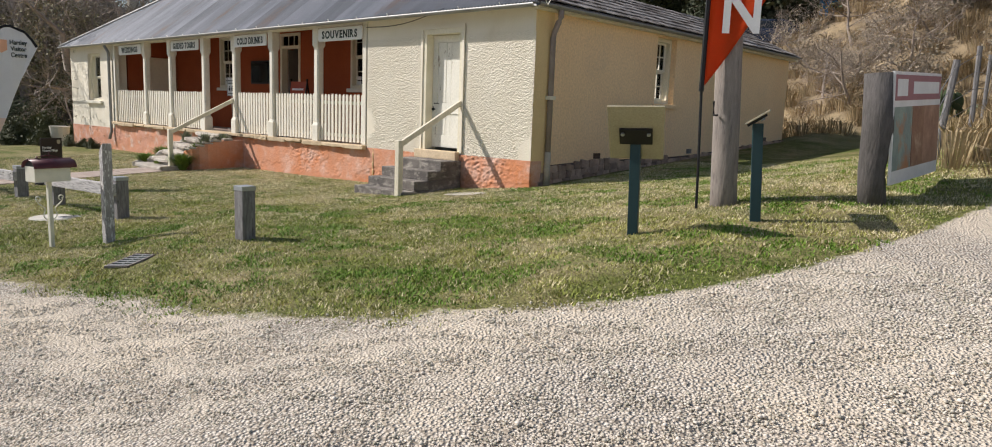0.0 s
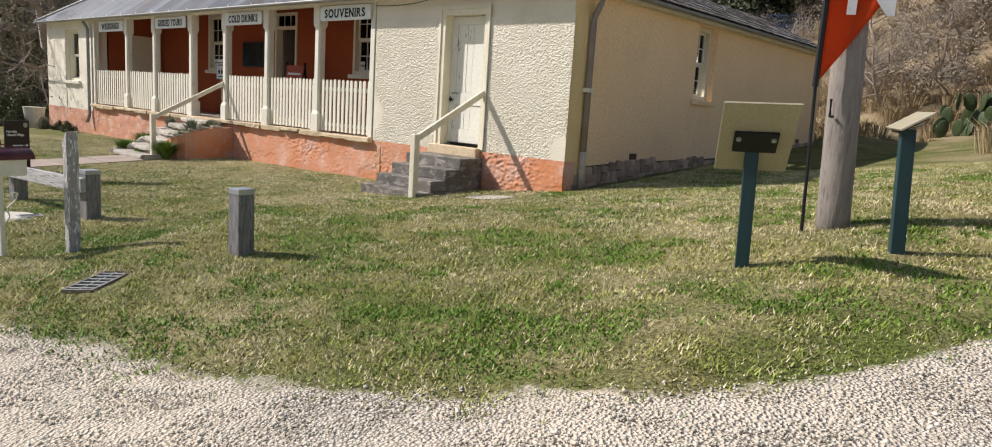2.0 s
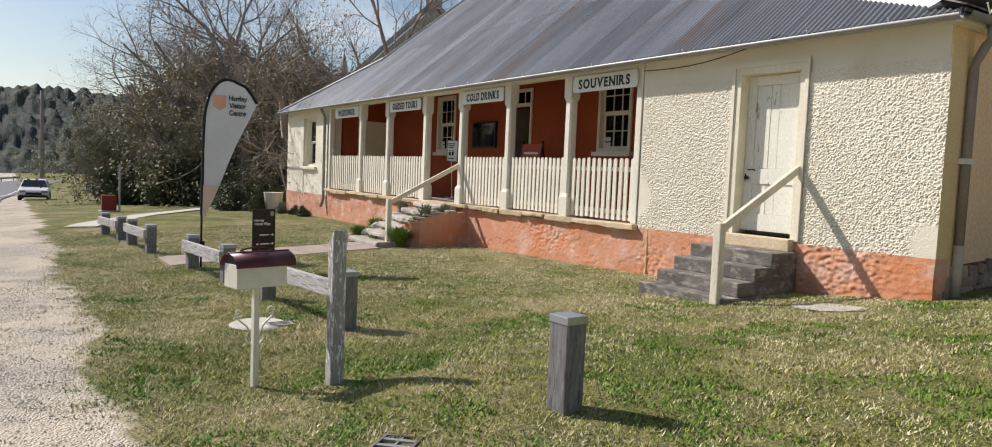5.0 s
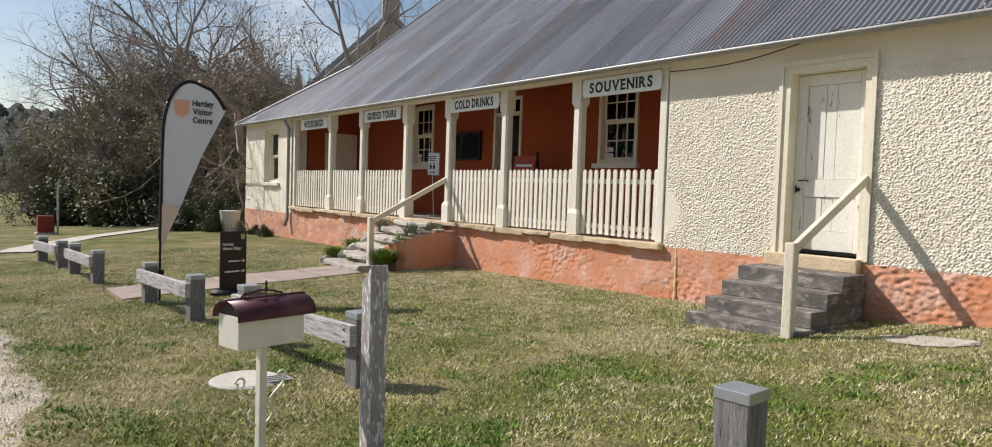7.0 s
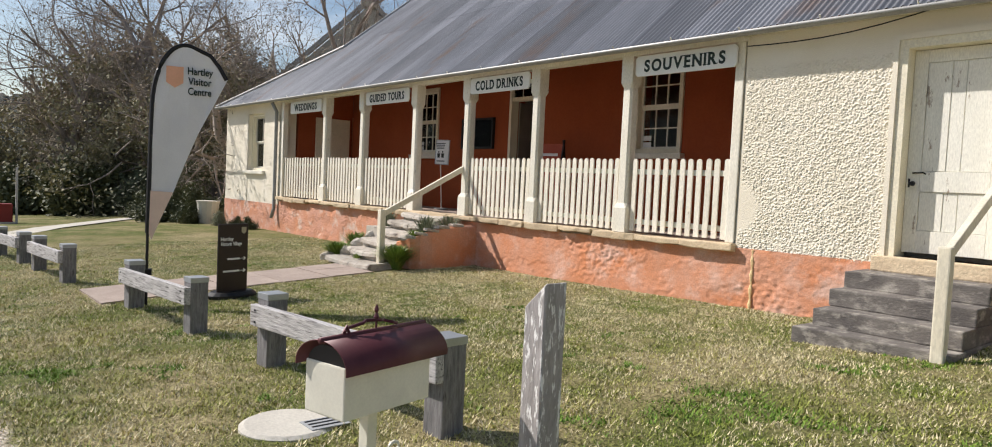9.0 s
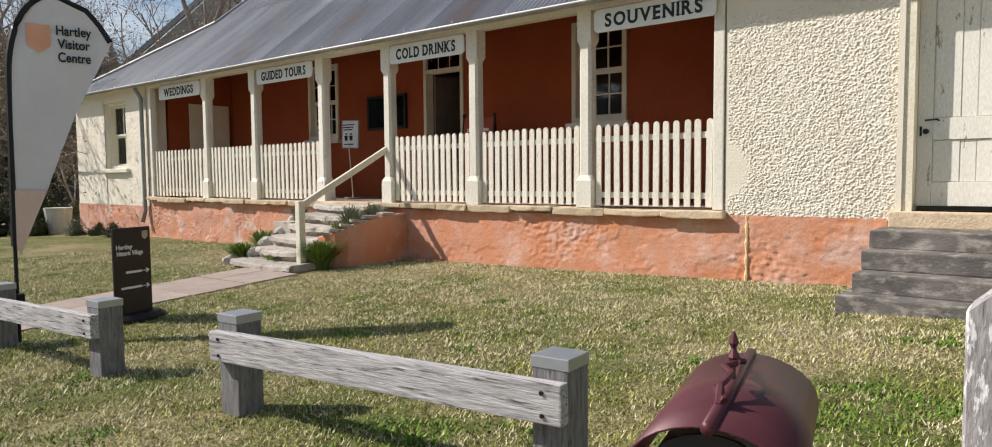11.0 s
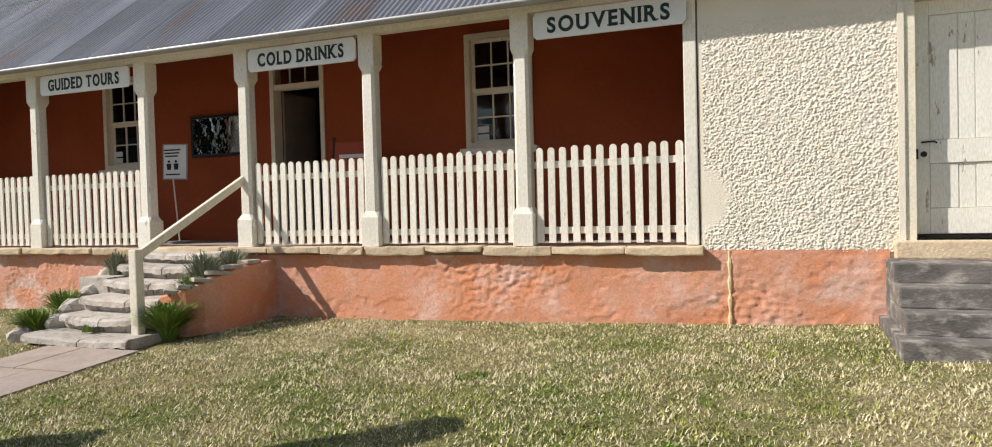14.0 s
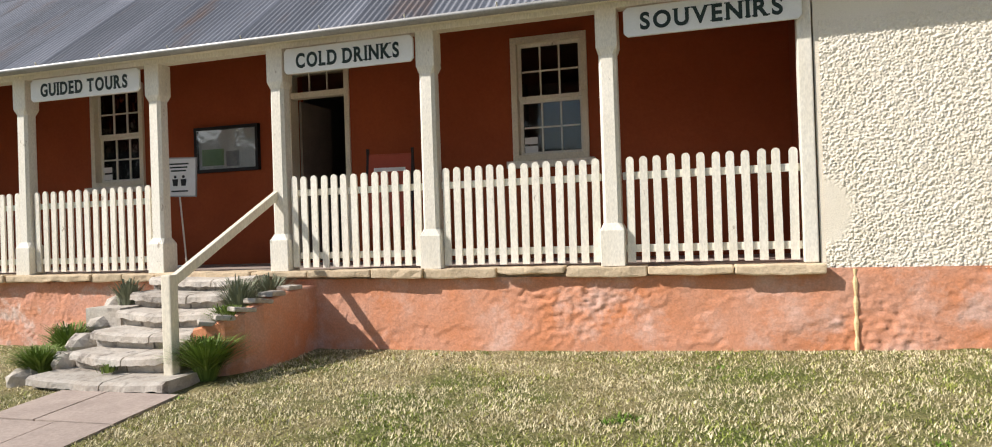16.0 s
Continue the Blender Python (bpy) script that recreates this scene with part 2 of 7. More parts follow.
M_ASPHALT = material("road_asphalt", (0.16, 0.16, 0.165), (0.13, 0.13, 0.135), 0.8, 0.85, bump=0.004, bump_scale=60)
M_LINE = plain("white_road_paint", (0.75, 0.75, 0.73), 0.7)
M_PALING = material("grey_paling", (0.15, 0.135, 0.125), (0.10, 0.09, 0.085), 4, 0.95, stretch=(4, 4, 1), obj_random=0.25)
M_SLATE = material("grey_slate_roof", (0.44, 0.43, 0.42), (0.36, 0.35, 0.345), 2, 0.8, bump=0.01, bump_scale=6)
M_SSTONE = material("pale_church_stone", (0.48, 0.43, 0.36), (0.40, 0.355, 0.30), 2, 0.95, bump=0.01, bump_scale=6)
# the bluish cast is distance haze put into the woods' colour
M_WOODS = material("far_woods_hazed_green", (0.036, 0.050, 0.046), (0.058, 0.068, 0.054), 0.05, 0.95, bump=0.6, bump_scale=0.7, fine=0.3, spots=(0.085, 0.088, 0.06), spot_scale=0.02, spot_at=(0.5, 0.66))
M_CLOVER = material("clover_leaf", (0.16, 0.30, 0.03), (0.24, 0.37, 0.05), 2.0, 0.7, island=True, fine=0)
M_GRASS = material("lawn_blades", (0.29, 0.35, 0.06), (0.43, 0.43, 0.115), 0.9, 0.75, island=True, fine=0.2, bump_scale=3.0, spots=(0.52, 0.48, 0.18), spot_scale=0.45, spot_at=(0.50, 0.72))
M_DRYGRASS = material("dry_lawn_blades", (0.92, 0.80, 0.53), (0.78, 0.665, 0.41), 1.3, 0.8, island=True, fine=0.2, bump_scale=3.0)
M_PEBBLE = material("crushed_gravel", (0.80, 0.73, 0.64), (0.66, 0.59, 0.51), 4, 0.95, island=True, fine=0.1)


# ---- ground shape ----
def smooth01(u):
    u = np.clip(u, 0, 1)
    return u * u * (3 - 2 * u)


def ground_z(x, y):
    """Height of the ground: a lawn that falls to the west and a bank that climbs behind the cottage's east end."""
    x, y = np.asarray(x, float), np.asarray(y, float)
    s = -0.16 + 0.022 * (np.maximum(x, -14) + 10) + 0.008 * (np.minimum(x, -14) + 14) + 0.0068 * np.clip(np.minimum(x, -2) + 10.5, 0, 9) ** 2
    s = s + 0.03 * np.clip(x + 26, -60, 0)
    t = 0.03 + 0.085 * smooth01((x + 11) / 9.5)
    z = s - np.clip(x + 1.5, 0, 30) * 0.02 + t * (np.clip(y, -12, 26) - 7)
    bank = 9.0 * smooth01((y - 21.5) / 22) * smooth01((x + 22) / 14) + 3.0 * smooth01((y - 14) / 14) * smooth01((x + 1.5) / 8)
    easing = 0.5 * smooth01((x + 6.6) / 2.0) * (1 - smooth01((x + 2.2) / 2.5))
    z = z - easing * t * (np.clip(y, 9, 26) - 9)
    z = z - 0.11 * np.exp(-((x + 8.2) / 1.0) ** 2 - ((y - 3.85) / 0.8) ** 2)
    hump = 0.09 * np.exp(-((x + 7.0) / 1.5) ** 2 - ((y - 4.6) / 1.2) ** 2)
    return z + bank + hump


def lawn_edge(x):
    """The y south of which the ground is gravel."""
    x = np.asarray(x, float)
    return 2.72 + 0.12 * np.clip(x + 5.4, 0, 9) ** 2 + 0.06 * np.exp(np.clip((x + 2.75) * 1.5, -9, 5)) + 0.45 * np.exp(-((x + 4.0) / 1.6) ** 2) + 0.10 * np.sin(x * 0.9) + 0.07 * np.sin(x * 2.3 + 1)


def gz(x, y):
    return float(ground_z(x, y))


# ---- builders ----
def world_of(ob):
    m = ob.matrix_basis
    return world_of(ob.parent) @ ob.matrix_parent_inverse @ m if ob.parent else m.copy()


def adopt(ob, parent):
    if parent is not None:
        ob.parent = parent
        ob.matrix_parent_inverse = world_of(parent).inverted()
    return ob


def part(name, bm, mat, parent=None, label="", m=None, smooth=False, kind=""):
    """Links a bmesh as one mesh object under a thing or a part, in world coordinates (moved by m)."""
    if m is not None:
        bm.transform(m)
    data = bpy.data.meshes.new(name)
    bm.to_mesh(data)
    bm.free()
    data.materials.append(mat)
    if smooth:
        data.polygons.foreach_set("use_smooth", [True] * len(data.polygons))
    return adopt(tagged(new(name, data), label, kind=kind), parent)


def raw(name, verts, faces, mat, parent=None, label="", smooth=False, kind=""):
    data = bpy.data.meshes.new(name)
    data.from_pydata(verts, [], faces)
    data.materials.append(mat)
    if smooth:
        data.polygons.foreach_set("use_smooth", [True] * len(data.polygons))
    return adopt(tagged(new(name, data), label, kind=kind), parent)


def piece(name, data, parent, m):
    """One of many alike pieces, on shared mesh data, at the world pose m."""
    ob = new(name, data)
    adopt(ob, parent)
    ob.matrix_basis = m
    return ob


def mesh_of(bm, name, mat):
    data = bpy.data.meshes.new(name)
    bm.to_mesh(data)
    bm.free()
    data.materials.append(mat)
    return data


def thing(name, label, category, base=(0, 0, 0), group="", kind=""):
    ob = new(name)
    ob.empty_display_size = 0.2
    ob.matrix_basis = Matrix.Translation(base)
    return tagged(ob, label, category, group, kind)


def box(x0, x1, y0, y1, z0, z1, bevel=0.0, bm=None):
    made = bm or bmesh.new()
    vs = [made.verts.new((x, y, z)) for x in (x0, x1) for y in (y0, y1) for z in (z0, z1)]
    fs = [made.faces.new([vs[i] for i in f]) for f in ((0, 1, 3, 2), (4, 6, 7, 5), (0, 4, 5, 1), (2, 3, 7, 6), (0, 2, 6, 4), (1, 5, 7, 3))]
    if bevel:
        bmesh.ops.bevel(made, geom=list({e for f in fs for e in f.edges}), offset=bevel, segments=2, affect="EDGES", profile=0.6)
    return made


def prism(outline, depth, bm=None, bevel=0.0):
    """An outline in x, z pushed back along y by depth."""
    made = bm or bmesh.new()
    front = [made.verts.new((x, 0, z)) for x, z in outline]
    back = [made.verts.new((x, depth, z)) for x, z in outline]
    k = len(outline)
    fs = [made.faces.new(front), made.faces.new(back[::-1])]
    fs += [made.faces.new((front[i], back[i], back[(i + 1) % k], front[(i + 1) % k])) for i in range(k)]
    bmesh.ops.recalc_face_normals(made, faces=fs)
    if bevel:
        bmesh.ops.bevel(made, geom=list({e for f in fs for e in f.edges}), offset=bevel, segments=1, affect="EDGES")
    return made


def tube(points, radii, sides=8, bm=None, caps=True):
    made = bm or bmesh.new()
    pts = [Vector(p) for p in points]
    if isinstance(radii, (int, float)):
        radii = [radii] * len(pts)
    rings = []
    for i, p in enumerate(pts):
        d = (pts[min(i + 1, len(pts) - 1)] - pts[max(i - 1, 0)]).normalized()
        a = d.orthogonal().normalized() if abs(d.z) < 0.95 else Vector((1, 0, 0))
        a = (a - d * a.dot(d)).normalized()
        if abs(d.z) < 0.95:
            a = d.cross(Vector((0, 0, 1))).normalized()
        b = d.cross(a)
        rings.append([made.verts.new(p + (a * math.cos(k * math.tau / sides) + b * math.sin(k * math.tau / sides)) * radii[i]) for k in range(sides)])
    for r, q in zip(rings, rings[1:]):
        for k in range(sides):
            made.faces.new((r[k], r[(k + 1) % sides], q[(k + 1) % sides], q[k]))
    if caps:
        made.faces.new(rings[0][::-1])
        made.faces.new(rings[-1])
    bmesh.ops.recalc_face_normals(made, faces=made.faces)
    return made


def lettering(words, size, mat, parent, m, label="", stretch=1.0, name="lettering", width=None):
    """Words in the built-in font, standing in the local x, z plane and facing -y."""
    curve = bpy.data.curves.new("words", "FONT")
    curve.body, curve.size, curve.align_x, curve.align_y, curve.extrude = words, size, "CENTER", "CENTER", 0.002
    curve.offset = size * 0.02
    ob = bpy.data.objects.new("words", curve)
    data = bpy.data.meshes.new_from_object(ob)
    bpy.data.objects.remove(ob)
    data.name = name
    if width:
        xs = [v.co.x for v in data.vertices]
        stretch = width / (max(xs) - min(xs))
    data.transform(m @ pose(0, 0, 0, 90) @ Matrix.Diagonal((stretch, 1, 1, 1)))
    data.materials.clear()
    data.materials.append(mat)
    return adopt(tagged(new(name, data), label), parent)


SERIFS = {"I": "bt", "N": "lLR", "R": "lrL", "E": "lL", "D": "lL", "L": "lL", "K": "lrLR", "T": "b", "U": "LR", "V": "LR", "W": "LR"}


def serif_lettering(words, size, mat, parent, m, label, width):
    """Capitals set one by one in the built-in font, with slab serifs added at the ends of the stems."""
    bm, at = bmesh.new(), 0.0
    for ch in words:
        if ch == " ":
            at += size * 0.30
            continue
        curve = bpy.data.curves.new("letter", "FONT")
        curve.body, curve.size, curve.extrude, curve.offset = ch, size, 0.002, size * 0.032
        ob = bpy.data.objects.new("letter", curve)
        data = bpy.data.meshes.new_from_object(ob)
        bpy.data.objects.remove(ob)
        xs, ys = [v.co.x for v in data.vertices], [v.co.y for v in data.vertices]
        lo, hi, top = min(xs), max(xs), max(ys)
        data.transform(Matrix.Translation((at - lo, 0, 0)))
        bm.from_mesh(data)
        st = size * 0.055
        for s in SERIFS.get(ch, ""):
            cx = at + {"l": st, "L": st, "r": hi - lo - st, "R": hi - lo - st, "b": (hi - lo) / 2, "t": (hi - lo) / 2}[s]
            base = top - size * 0.05 if s in "LRt" else 0.0
            box(cx - size * 0.125, cx + size * 0.125, base, base + size * 0.05, -0.002, 0.0025, bm=bm)
        at += hi - lo + size * 0.15
    wide = at - size * 0.15
    bm.transform(m @ pose(0, 0, 0, 90) @ Matrix.Diagonal((width / wide, 1, 1, 1)) @ Matrix.Translation((-wide / 2, -size * 0.36, 0)))
    return part("lettering", bm, mat, parent, label)


def relief(name, x0, x1, z0, z1, y, step, height, mat, parent, label="", taper=None):
    """A wall face standing at y, facing -y, with its roughness as real relief. height(x, z) gives metres towards -y."""
    nx, nz = max(2, int((x1 - x0) / step)), 44 if callable(z0) else max(2, int(((z1(x0) if callable(z1) else z1) - z0) / step))
    verts, faces = [], []
    for i in range(nx + 1):
        x = x0 + (x1 - x0) * i / nx
        lo, hi = (z0(x) if callable(z0) else z0), (z1(x) if callable(z1) else z1)
        for j in range(nz + 1):
            z = lo + (hi - lo) * j / nz
            edge = min(1.0, 12.0 * min(i, nx - i) / nx + 0.15) if taper else 1.0
            verts.append((x, y - height(x, z) * edge, z))
    for i in range(nx):
        for j in range(nz):
            a = i * (nz + 1) + j
            faces.append((a, a + nz + 1, a + nz + 2, a + 1))
    return raw(name, verts, faces, mat, parent, label, smooth=True)


def wall_around(x0, x1, y0, y1, z0, z1, openings, bm=None):
    """A wall in the x, z plane, y0 to y1 thick, with rectangular openings (x0, x1, z0, z1) through it."""
    made = bm or bmesh.new()
    at = x0
    for a, b, c, d in sorted(openings):
        if a > at:
            box(at, a, y0, y1, z0, z1, bm=made)
        if c > z0:
            box(a, b, y0, y1, z0, c, bm=made)
        if d < z1:
            box(a, b, y0, y1, d, z1, bm=made)
        at = b
    if at < x1:
        box(at, x1, y0, y1, z0, z1, bm=made)
    bmesh.ops.remove_doubles(made, verts=made.verts[:], dist=0.0005)
    return made


# ---- ground ----
def spaced(lo, hi, near, far_step):
    """Grid lines: fine in the near stretch, then ever wider out to lo and hi."""
    a, b, step = near
    mid = list(np.arange(a, b + 1e-6, step))
    up, d = [], step
    v = b
    while v < hi:
        d = min(d * 1.35, far_step)
        v += d
        up.append(v)
    down, d = [], step
    v = a
    while v > lo:
        d = min(d * 1.35, far_step)
        v -= d
        down.append(v)
    return np.array(down[::-1] + mid + up)


def build_ground():
    xs, ys = spaced(-900, 900, (-30, 3, 0.16), 60), spaced(-900, 900, (-1.5, 12, 0.16), 60)
    gx, gy = np.meshgrid(xs, ys, indexing="ij")
    z = ground_z(gx, gy)
    rnd = np.random.RandomState(4)
    near = (gx > -31) & (gx < 4) & (gy > -2) & (gy < 13)
    z = z + near * rnd.normal(0, 0.006, z.shape)
    nx, ny = gx.shape
    verts = np.stack([gx, gy, z], -1).reshape(-1, 3)
    idx = np.arange(nx * ny).reshape(nx, ny)
    faces = np.stack([idx[:-1, :-1], idx[1:, :-1], idx[1:, 1:], idx[:-1, 1:]], -1).reshape(-1, 4)
    ob = raw("ground", verts.tolist(), faces.tolist(), M_GROUND, None, "patchy green and straw lawn meeting pale crushed gravel", smooth=True, kind="structure")
    tagged(ob, category="ground")
    edge = lawn_edge(gx) - gy + 0.0
    gravel = smooth01(edge / 0.7 + 0.5)
    dry = smooth01((gy - 20.5) / 4) * smooth01((gx + 30) / 8) + smooth01((gx + 1.6) / 2) * smooth01((gy - 9) / 4)
    dry_attr = ob.data.attributes.new("dry", "FLOAT", "POINT")
    dry_attr.data.foreach_set("value", np.clip(dry, 0, 1).reshape(-1).astype(np.float32))
    attr = ob.data.attributes.new("gravel", "FLOAT", "POINT")
    attr.data.foreach_set("value", gravel.reshape(-1).astype(np.float32))
    return ob


def ground_material():
    m = bpy.data.materials.new("lawn_and_gravel")
    m.use_nodes = True
    n, l = m.node_tree.nodes, m.node_tree.links
    bsdf = n["Principled BSDF"]
    bsdf.inputs["Roughness"].default_value = 0.95
    bsdf.inputs["Specular IOR Level"].default_value = 0.15
    geo = n.new("ShaderNodeNewGeometry")

    def tex(kind, scale, detail=5.0):
        t = n.new(kind)
        t.inputs["Scale"].default_value = scale
        if kind == "ShaderNodeTexNoise":
            t.inputs["Detail"].default_value = detail
            t.inputs["Roughness"].default_value = 0.62
        l.new(geo.outputs["Position"], t.inputs["Vector"])
        return t

    def mix(fac, a, b, kind="MIX"):
        x = n.new("ShaderNodeMixRGB")
        x.blend_type = kind
        for s, v in ((x.inputs[0], fac), (x.inputs[1], a), (x.inputs[2], b)):
            if isinstance(v, tuple):
                s.default_value = (*v, 1)
            elif isinstance(v, (int, float)):
                s.default_value = v
            else:
                l.new(v, s)
        return x.outputs[0]

    def span(v, lo, hi):
        r = n.new("ShaderNodeMapRange")
        r.inputs["From Min"].default_value, r.inputs["From Max"].default_value = lo, hi
        l.new(v, r.inputs["Value"])
        return r.outputs["Result"]

    grass = mix(span(tex("ShaderNodeTexNoise", 0.9).outputs["Fac"], 0.38, 0.62), (0.16, 0.19, 0.05), (0.34, 0.29, 0.14))
    grass = mix(span(tex("ShaderNodeTexNoise", 0.45).outputs["Fac"], 0.52, 0.72), grass, (0.46, 0.385, 0.22))
    grass = mix(span(tex("ShaderNodeTexNoise", 45.0, 3.0).outputs["Fac"], 0.35, 0.65), grass, mix(1.0, grass, (0.28, 0.28, 0.25), "MULTIPLY"))
    dry = n.new("ShaderNodeAttribute")
    dry.attribute_name = "dry"
    straw = mix(span(tex("ShaderNodeTexNoise", 1.6).outputs["Fac"], 0.35, 0.65), (0.36, 0.28, 0.17), (0.20, 0.15, 0.10))
    grass = mix(dry.outputs["Fac"], grass, straw)
    stones = tex("ShaderNodeTexVoronoi", 54.0)
    pebble = mix(span(stones.outputs["Color"], 0.1, 0.9), (0.52, 0.46, 0.38), (0.78, 0.71, 0.62))
    pebble = mix(span(stones.outputs["Distance"], 0.25, 0.75), pebble, mix(1.0, pebble, (0.42, 0.40, 0.38), "MULTIPLY"))
    worn = mix(span(tex("ShaderNodeTexNoise", 0.6).outputs["Fac"], 0.42, 0.60), pebble, mix(0.7, pebble, (0.70, 0.60, 0.47)))
    at = n.new("ShaderNodeAttribute")
    at.attribute_name = "gravel"
    add = n.new("ShaderNodeMath")
    l.new(at.outputs["Fac"], add.inputs[0])
    l.new(span(tex("ShaderNodeTexNoise", 2.2, 8.0).outputs["Fac"], 0.2, 0.8), add.inputs[1])
    mask = span(add.outputs[0], 0.88, 1.12)
    l.new(mix(mask, grass, worn), bsdf.inputs["Base Color"])
    bump = n.new("ShaderNodeBump")
    bump.inputs["Distance"].default_value = 0.02
    hgt = mix(mask, tex("ShaderNodeTexNoise", 38.0, 4.0).outputs["Fac"], stones.outputs["Distance"])
    l.new(hgt, bump.inputs["Height"])
    l.new(bump.outputs["Normal"], bsdf.inputs["Normal"])
    return m


M_GROUND = ground_material()
build_ground()

# ---- cottage ----
FRONT, BACK, EAST, WEST, REAR = 10.1, 12.15, -6.68, -28.1, 20.7
VER0, VER1, FLOOR = -24.2, -11.03, 0.665
PITCH, EAVE_Y, EAVE_Z = 0.80, 9.86, 3.14
GABLE_W, GABLE_E, RIDGE_Y = -24.4, -12.0, 15.6
POSTS = (-12.79, -14.62, -16.38, -18.02, -20.04, -21.77)
cottage = thing("cottage", "long cream roughcast cottage with verandah and iron roof", "house", (-17.0, 12.0, 0.0))


def roof_z(y):
    return EAVE_Z + PITCH * (y - EAVE_Y)


def rough(x, z):
    """Thrown roughcast: packed irregular lumps, smoothed over in one patched spot."""
    p = Vector((x * 62, 3.3, z * 62))
    v = noise.noise(p) + 0.6 * noise.noise(p * 1.9 + Vector((5, 0, 0))) + 0.35 * noise.noise(p * 0.42)
    patch = min(1.0, max(0.0, (math.hypot(x + 10.98, (z - 1.1) * 0.8) - 0.19) * 14)) * min(1.0, max(0.1, (math.hypot((x + 6.72) * 1.2, z - 0.78) - 0.2) * 14))
    return 0.012 + 0.0085 * max(-0.8, min(1.1, v * 1.3)) * patch


def lumpy(x, z):
    """Old plaster over rubble: broad swells, flakes fallen off with sharp edges, a few crumbling patches."""
    p = Vector((x * 1.7, 7.1, z * 2.6))
    flake = noise.noise(p * 0.9 + Vector((9, 0, 0))) + 0.35 * noise.noise(p * 5.5)
    step = min(1.0, max(0.0, (flake - 0.16) * 14))
    worn = min(1.0, max(0.0, noise.noise(p * 0.42 + Vector((4, 0, 0))) * 3.0 - 0.35))
    crumb = noise.noise(p * 9) + 0.6 * noise.noise(p * 19)
    return 0.028 + 0.012 * noise.noise(p) - 0.007 * step + worn * 0.014 * crumb + 0.0036 * crumb


def ragged(x):
    return 2.74 + 0.03 * noise.noise(Vector((x * 9, 1.0, 0.0)))


def build_walls():
    door = (-9.3, -8.28, 0.70, 2.86)
    part("front_wall", wall_around(VER1 + 0.02, EAST, FRONT, FRONT + 0.45, -0.6, 3.2, [door]), M_STUCCO, cottage, "cream rendered front wall with a roughcast face")
    relief("roughcast_face", VER1 + 0.06, -9.33, 0.60, ragged, FRONT - 0.003, 0.0066, rough, M_STUCCO, cottage, "deeply textured cream roughcast")
    relief("roughcast_face", -8.25, EAST + 0.03, 0.62, ragged, FRONT - 0.003, 0.0066, rough, M_STUCCO, cottage, "deeply textured cream roughcast")
    relief("roughcast_face", WEST + 0.02, -26.42, 0.42, 3.15, FRONT - 0.003, 0.03, rough, M_STUCCO, cottage, "textured cream roughcast")
    relief("roughcast_face", -25.28, VER0 - 0.05, 0.42, 3.15, FRONT - 0.003, 0.03, rough, M_STUCCO, cottage, "textured cream roughcast")
    part("quoin_strip", box(EAST - 0.1, EAST + 0.022, FRONT + 0.008, FRONT + 0.46, 0.3, 3.12, 0.006), M_QUOIN, cottage, "smooth ochre corner strip")
    win_w = (-26.4, -25.3, 1.32, 2.88)
    part("west_wing_wall", wall_around(WEST, VER0, FRONT, FRONT + 0.4, -0.8, 3.25, [win_w]), M_STUCCO, cottage, "cream roughcast wall of the west wing")
    side = wall_around(FRONT + 0.45, REAR, -0.4, 0, -0.2, 3.16, [(13.9, 14.66, 1.72, 3.03)])
    part("east_wall", side, M_CREAM, cottage, "smooth yellow-cream limewashed side wall", m=Matrix(((0, 1, 0, EAST), (1, 0, 0, 0), (0, 0, 1, 0), (0, 0, 0, 1))))
    part("rear_wall", box(WEST, EAST - 0.4, REAR - 0.4, REAR, -0.5, 3.2), M_CREAM, cottage)
    part("west_wall", box(WEST, WEST + 0.4, FRONT + 0.4, REAR - 0.4, -0.8, 3.2), M_CREAM, cottage)
    openings = [(-14.31, -13.34, 1.88, 3.44), (-17.6, -16.62, FLOOR, 3.36), (-21.1, -20.1, 1.87, 3.42)]
    part("verandah_back_wall", wall_around(VER0, VER1, BACK, BACK + 0.4, -0.4, 4.9, openings), M_RED, cottage, "red ochre wall under the verandah roof")
    slope = [(FRONT + 0.46, -0.4), (BACK - 0.001, -0.4), (BACK - 0.001, roof_z(BACK) - 0.1), (FRONT + 0.46, roof_z(FRONT + 0.46) - 0.1)]
    part("verandah_end_wall", prism(slope, 0.35), M_RED, cottage, "red ochre end wall", m=Matrix(((0, 1, 0, VER1), (1, 0, 0, 0), (0, 0, 1, 0), (0, 0, 0, 1))))
    part("verandah_end_wall", prism(slope, 0.3), M_RED, cottage, "red ochre end wall beside a cream doorway", m=Matrix(((0, 1, 0, VER0 - 0.31), (1, 0, 0, 0), (0, 0, 1, 0), (0, 0, 0, 1))))
    part("end_door", box(VER0 - 0.008, VER0 + 0.03, 11.05, 12.05, FLOOR, 2.80, 0.01), M_TRIM2, cottage, "plain cream end door")
    for gx0, gx1 in ((GABLE_W, GABLE_W + 0.3), (GABLE_E - 0.3, GABLE_E)):
        gable = prism([(BACK + 0.5, 3.0), (REAR, 3.0), (REAR, 3.5), (RIDGE_Y, roof_z(RIDGE_Y) - 0.14), (BACK + 0.5, roof_z(BACK + 0.5) - 0.14)], gx1 - gx0)
        part("gable_wall", gable, M_CREAM, cottage, m=Matrix(((0, 1, 0, gx0), (1, 0, 0, 0), (0, 0, 1, 0), (0, 0, 0, 1))))
    # plinth
    low = lambda x: gz(x, FRONT) - 0.15
    relief("plinth", VER0, -17.9, low, 0.57, FRONT, 0.022, lambda x, z: 1.4 * lumpy(x * 1.7 + 3, z * 1.5) - 0.01, M_PINKPLINTH, cottage, "crumbling pinkish plinth")
